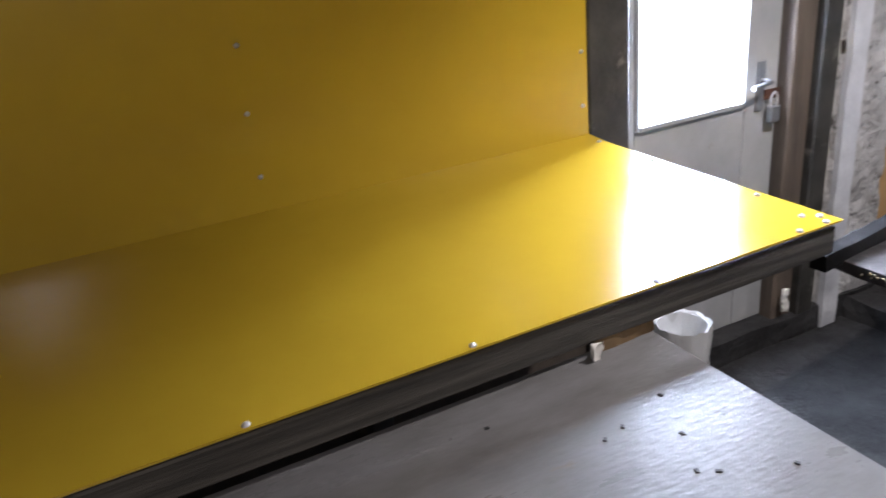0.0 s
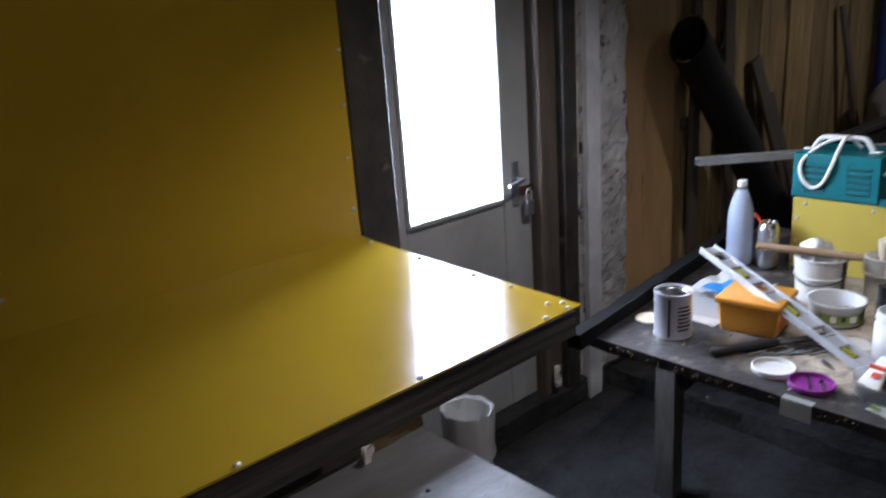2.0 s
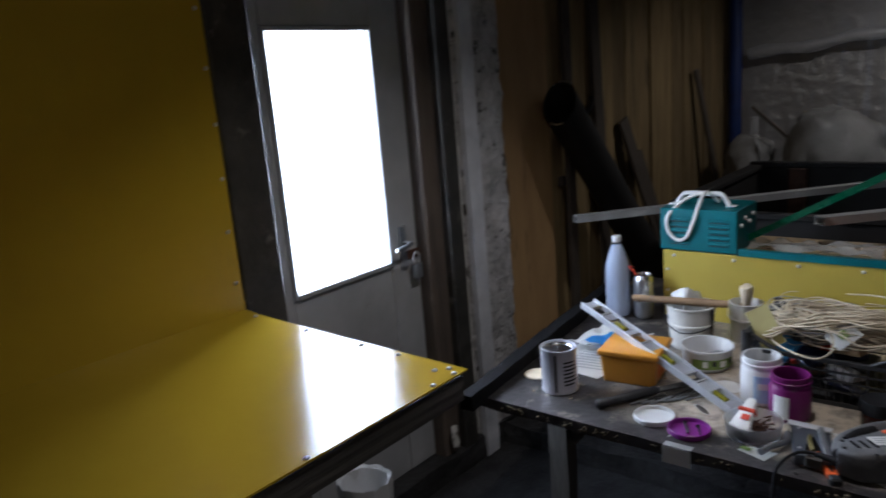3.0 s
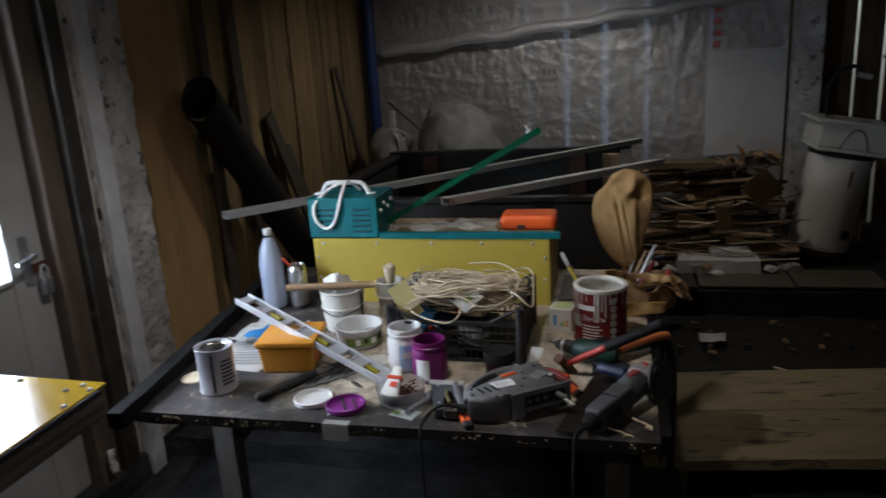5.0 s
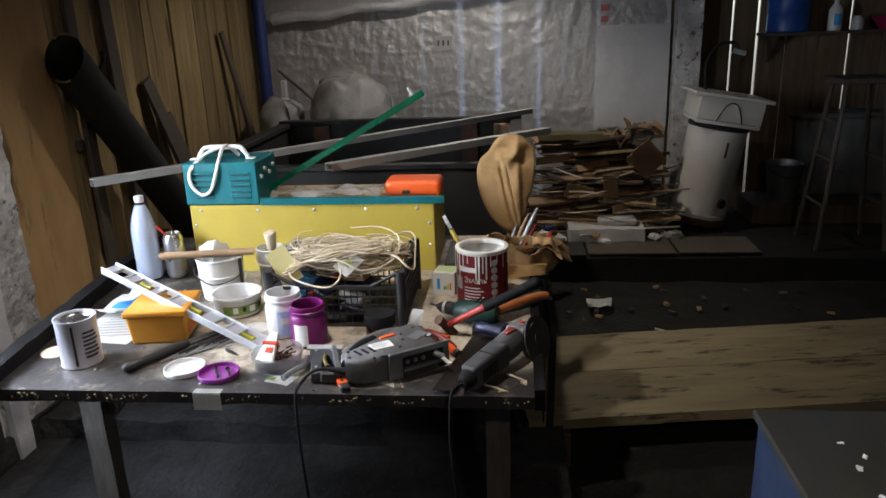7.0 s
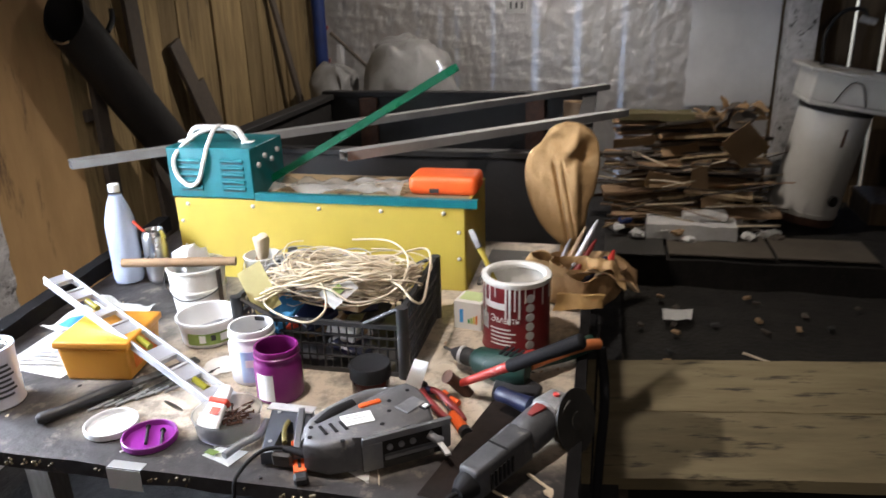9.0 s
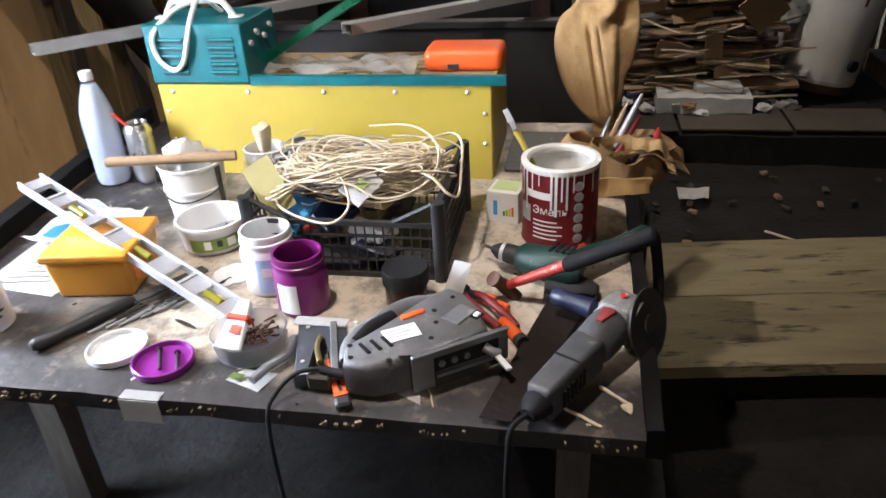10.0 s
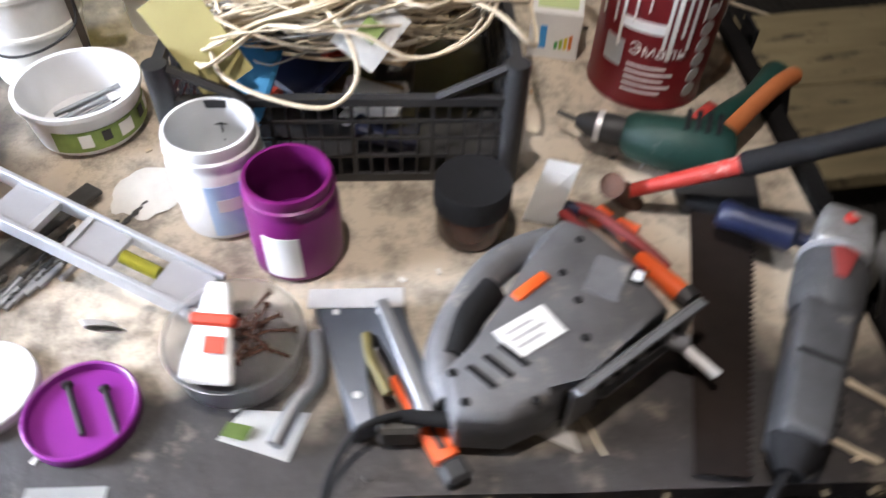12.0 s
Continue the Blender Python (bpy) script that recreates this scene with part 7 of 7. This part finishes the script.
for k, (y0, z0, w, h, tx) in enumerate(((-0.84, 0.60, 0.20, 0.22, 42), (-0.60, 0.40, 0.10, 0.20, 8), (-0.38, 0.36, 0.20, 0.10, -12), (-0.20, 0.60, 0.26, 0.06, 3), (-0.70, 0.24, 0.16, 0.08, 14))):
    whole("cardboard_piece", rough_up(grid_box(-w / 2, w / 2, -0.004, 0.004, -h / 2, h / 2, 0.04), 0.008, 16, k), CARDBOARD, "torn piece of brown cardboard in the heap", "cardboard", Matrix.Translation((5.26 + 0.02 * k, y0, z0)) @ pose(0, 0, 0, 0, 0, 90 + 6 * k) @ pose(0, 0, 0, -14, tx, 0), smooth=50, group="cardboard in the heap")
for k in range(26):
    c = Vector((5.2 + rnd.uniform(-0.1, 0.3), -0.55 + rnd.uniform(-0.55, 0.45), 0.03 + rnd.uniform(0.0, 0.08)))
    bm = bmesh.new()
    bmesh.ops.create_icosphere(bm, subdivisions=2, radius=1)
    for v in bm.verts:
        v.co = Vector((v.co.x * rnd.uniform(0.04, 0.045), v.co.y * 0.05, v.co.z * 0.02)) + noise.noise_vector(v.co * 2 + Vector((k, 0, 0))) * 0.02
    whole("rubbish_scrap", bm, rnd.choice((HAZE, PAPER, FOAM, CARDBOARD, GREYWOOD, BLUEPAINT)), "crumpled scrap of rubbish by the heap", "rubbish", Matrix.Translation(c) @ pose(0, 0, 0, 0, 0, 31 * k), group="rubbish by the heap")
for k in range(16):
    c = Vector((5.58 + rnd.uniform(-0.12, 0.12), -0.80 + rnd.uniform(-0.17, 0.17), 0.72 + rnd.uniform(-0.03, 0.08)))
    q = rnd.uniform(0.04, 0.09)
    whole("crumpled_rag", rough_up(grid_box(-q, q, -q * 0.8, q * 0.8, 0, 0.006, q / 3), 0.035, 13, k), rnd.choice((CARDBOARD, LEATHER, GREYWOOD, STICK)), "brown crumpled scrap on top of the heap", "rags", Matrix.Translation(c) @ pose(0, 0, 0, rnd.uniform(-60, 60), rnd.uniform(-60, 60), 40 * k), smooth=50, group="scraps on the heap")
foam = rough_up(grid_box(5.13, 5.33, -0.83, -0.30, 0.036, 0.13, 0.05), 0.012, 14)
whole("foam_slab", foam, FOAM, "broken slab of dirty white foam on the floor", "foam slab", smooth=40)
whole("foam_piece", rough_up(B(5.2, 5.36, -0.78, -0.52, 0.132, 0.18, bevel=0.01), 0.008, 20), FOAM, "smaller piece of foam on the slab", "foam piece", smooth=40)
# boards and sheets on the earth floor
for k, (x0, x1, y0, y1, mat, lab) in enumerate(((4.88, 5.28, -1.0, -0.42, GREYWOOD, "dusty dark sheet of board on the floor"), (4.89, 5.25, -1.55, -1.02, GREYWOOD, "worn dark board lying on the floor"), (4.84, 5.20, -0.40, -0.05, STEEL_DARK, "dull grey metal sheet on the floor"))):
    whole("floor_sheet", B(x0, x1, y0, y1, 0.022 + 0.001 * k, 0.034 + 0.001 * k, bevel=0.002), material("dusty_board", (0.12, 0.10, 0.075), (0.08, 0.066, 0.05), 4, 0.8, bump=0.3) if k < 2 else mat, lab, "sheet", pose(0, 0, 0))
whole("pale_paper", bent_sheet([(4.25, -0.36), (4.40, -0.36), (4.40, -0.52), (4.27, -0.50)], -0.12, 0.03, 6, 0.002), PAPER, "scrap of white paper in the pit", "paper scrap")
for k in range(30):
    c = (rnd.uniform(3.7, 4.7), rnd.uniform(-1.9, -0.2), -0.135)
    whole("pit_litter", rough_up(B(-0.02, 0.02, -0.012, 0.012, 0, 0.012), 0.01, 60, k), rnd.choice((CARDBOARD, GREYWOOD, GREYWOOD, STICK, CONCRETE)), "small bit of litter on the dark earth", "litter", pose(*c, rnd.uniform(-20, 20), 0, 40 * k), group="litter on the earth")
whole("pit_lath", rod((3.95, -0.70, -0.11), (3.75, -1.0, -0.12), 0.006), ROPE, "thin pale lath lying in the pit", "lath", smooth=60)

# boards bridging the pit beside the table
for k, (w0, w1) in enumerate(((0.0, 0.395), (0.405, 0.80))):
    bd = grid_box(w0, w1, -2.6, 0.02 + 0.03 * k, -0.02, 0.025, 0.10)
    whole("floor_plank", rough_up(bd, 0.006, 7, k), WALKWAY, "thick worn pine plank laid over the pit", "plank", pose(2.71, 0.0, 0.0, 0, 0, 8.5), 40, group="planks over the pit")
for yy in (-0.10, -2.2):
    whole("plank_sleeper", B(2.7, 3.7, yy - 0.05, yy + 0.05, -0.19, -0.026, bevel=0.004), GREYWOOD, "dark sleeper under the floor planks", "beam")

# blue chest by the walker
bc = thing("blue_chest", "blue steel chest with a worn flecked top", "chest", pose(1.2, -0.9, -0.15))
wpart("body", B(0.95, 1.60, -1.6, -0.47, -0.15, 0.70, bevel=0.006), material("dark_blue_steel", (0.012, 0.025, 0.065), (0.008, 0.016, 0.04), 8, 0.5, 0.65, bump=0.2, spots=(0.06, 0.06, 0.06), spot_at=0.68, spot_scale=14), bc)
wpart("lid", B(0.94, 1.61, -1.61, -0.46, 0.7002, 0.72, bevel=0.003), material("flecked_top", (0.012, 0.014, 0.017), (0.028, 0.025, 0.012), 2.5, 0.65, 0.85, bump=0.2, stretch=(1, 6, 1), spots=(0.5, 0.5, 0.48), spot_at=0.70, spot_scale=26), bc)
for k in range(26):
    whole("paint_flake", rough_up(B(-0.006, 0.006, -0.004, 0.004, 0, 0.002), 0.003, 200, k), PAPER, "white paint flake on the chest lid", "flake", pose(random.uniform(1.15, 1.58), random.uniform(-1.0, -0.5), 0.7203, 0, 0, 47 * k), group="flakes on the chest lid")
yb = thing("yellow_board", "yellow board edged in dark steel standing upright", "board", pose(1.62, -0.9, -0.15))
wpart("panel", B(1.63, 1.65, -1.50, -0.92, -0.15, 1.02, bevel=0.002), YELLOW, yb)
wpart("edge", B(1.625, 1.655, -0.9195, -0.89, -0.15, 1.02, bevel=0.002), STEEL_DARK, yb)

# pendant lamps over the workplace, out of view; the third is only added light
for at in LAMPS:
    lamp = thing("unseen_pendant", "out-of-view bulb on a black cord from the ceiling", "lamp", pose(at[0], at[1], at[2]), group="bare bulbs")
    part("cord", rod((0, 0, 0.12), (0, 0, 2.72 - at[2]), 0.003), RUBBER, lamp)
    # added shade, out of view, to keep the table lamp off the bench
    if at is LAMPS[0]:
        part("shade", L([(0.02, 0.105), (0.035, 0.10), (0.15, -0.115), (0.152, -0.122), (0.148, -0.120), (0.032, 0.095), (0.02, 0.10)], 32), STEEL_DARK, lamp, "added dark shade that cuts off light, tilted to one side", 40, pose(0, 0, 0, 0, -4, 0))
    # added shade to keep the back lamp's light off the right-hand planks
    if at is LAMPS[2]:
        part("shade", L([(0.02, 0.105), (0.035, 0.10), (0.15, -0.088), (0.152, -0.095), (0.148, -0.093), (0.032, 0.095), (0.02, 0.10)], 32), STEEL_DARK, lamp, "added dark shade that cuts off light, tilted to one side", 40, pose(0, 0, 0, 12, -8, 0))
    part("socket", L([(0.0, 0.13), (0.018, 0.13), (0.02, 0.07), (0, 0.07)], 14), BLACK_PL, lamp)
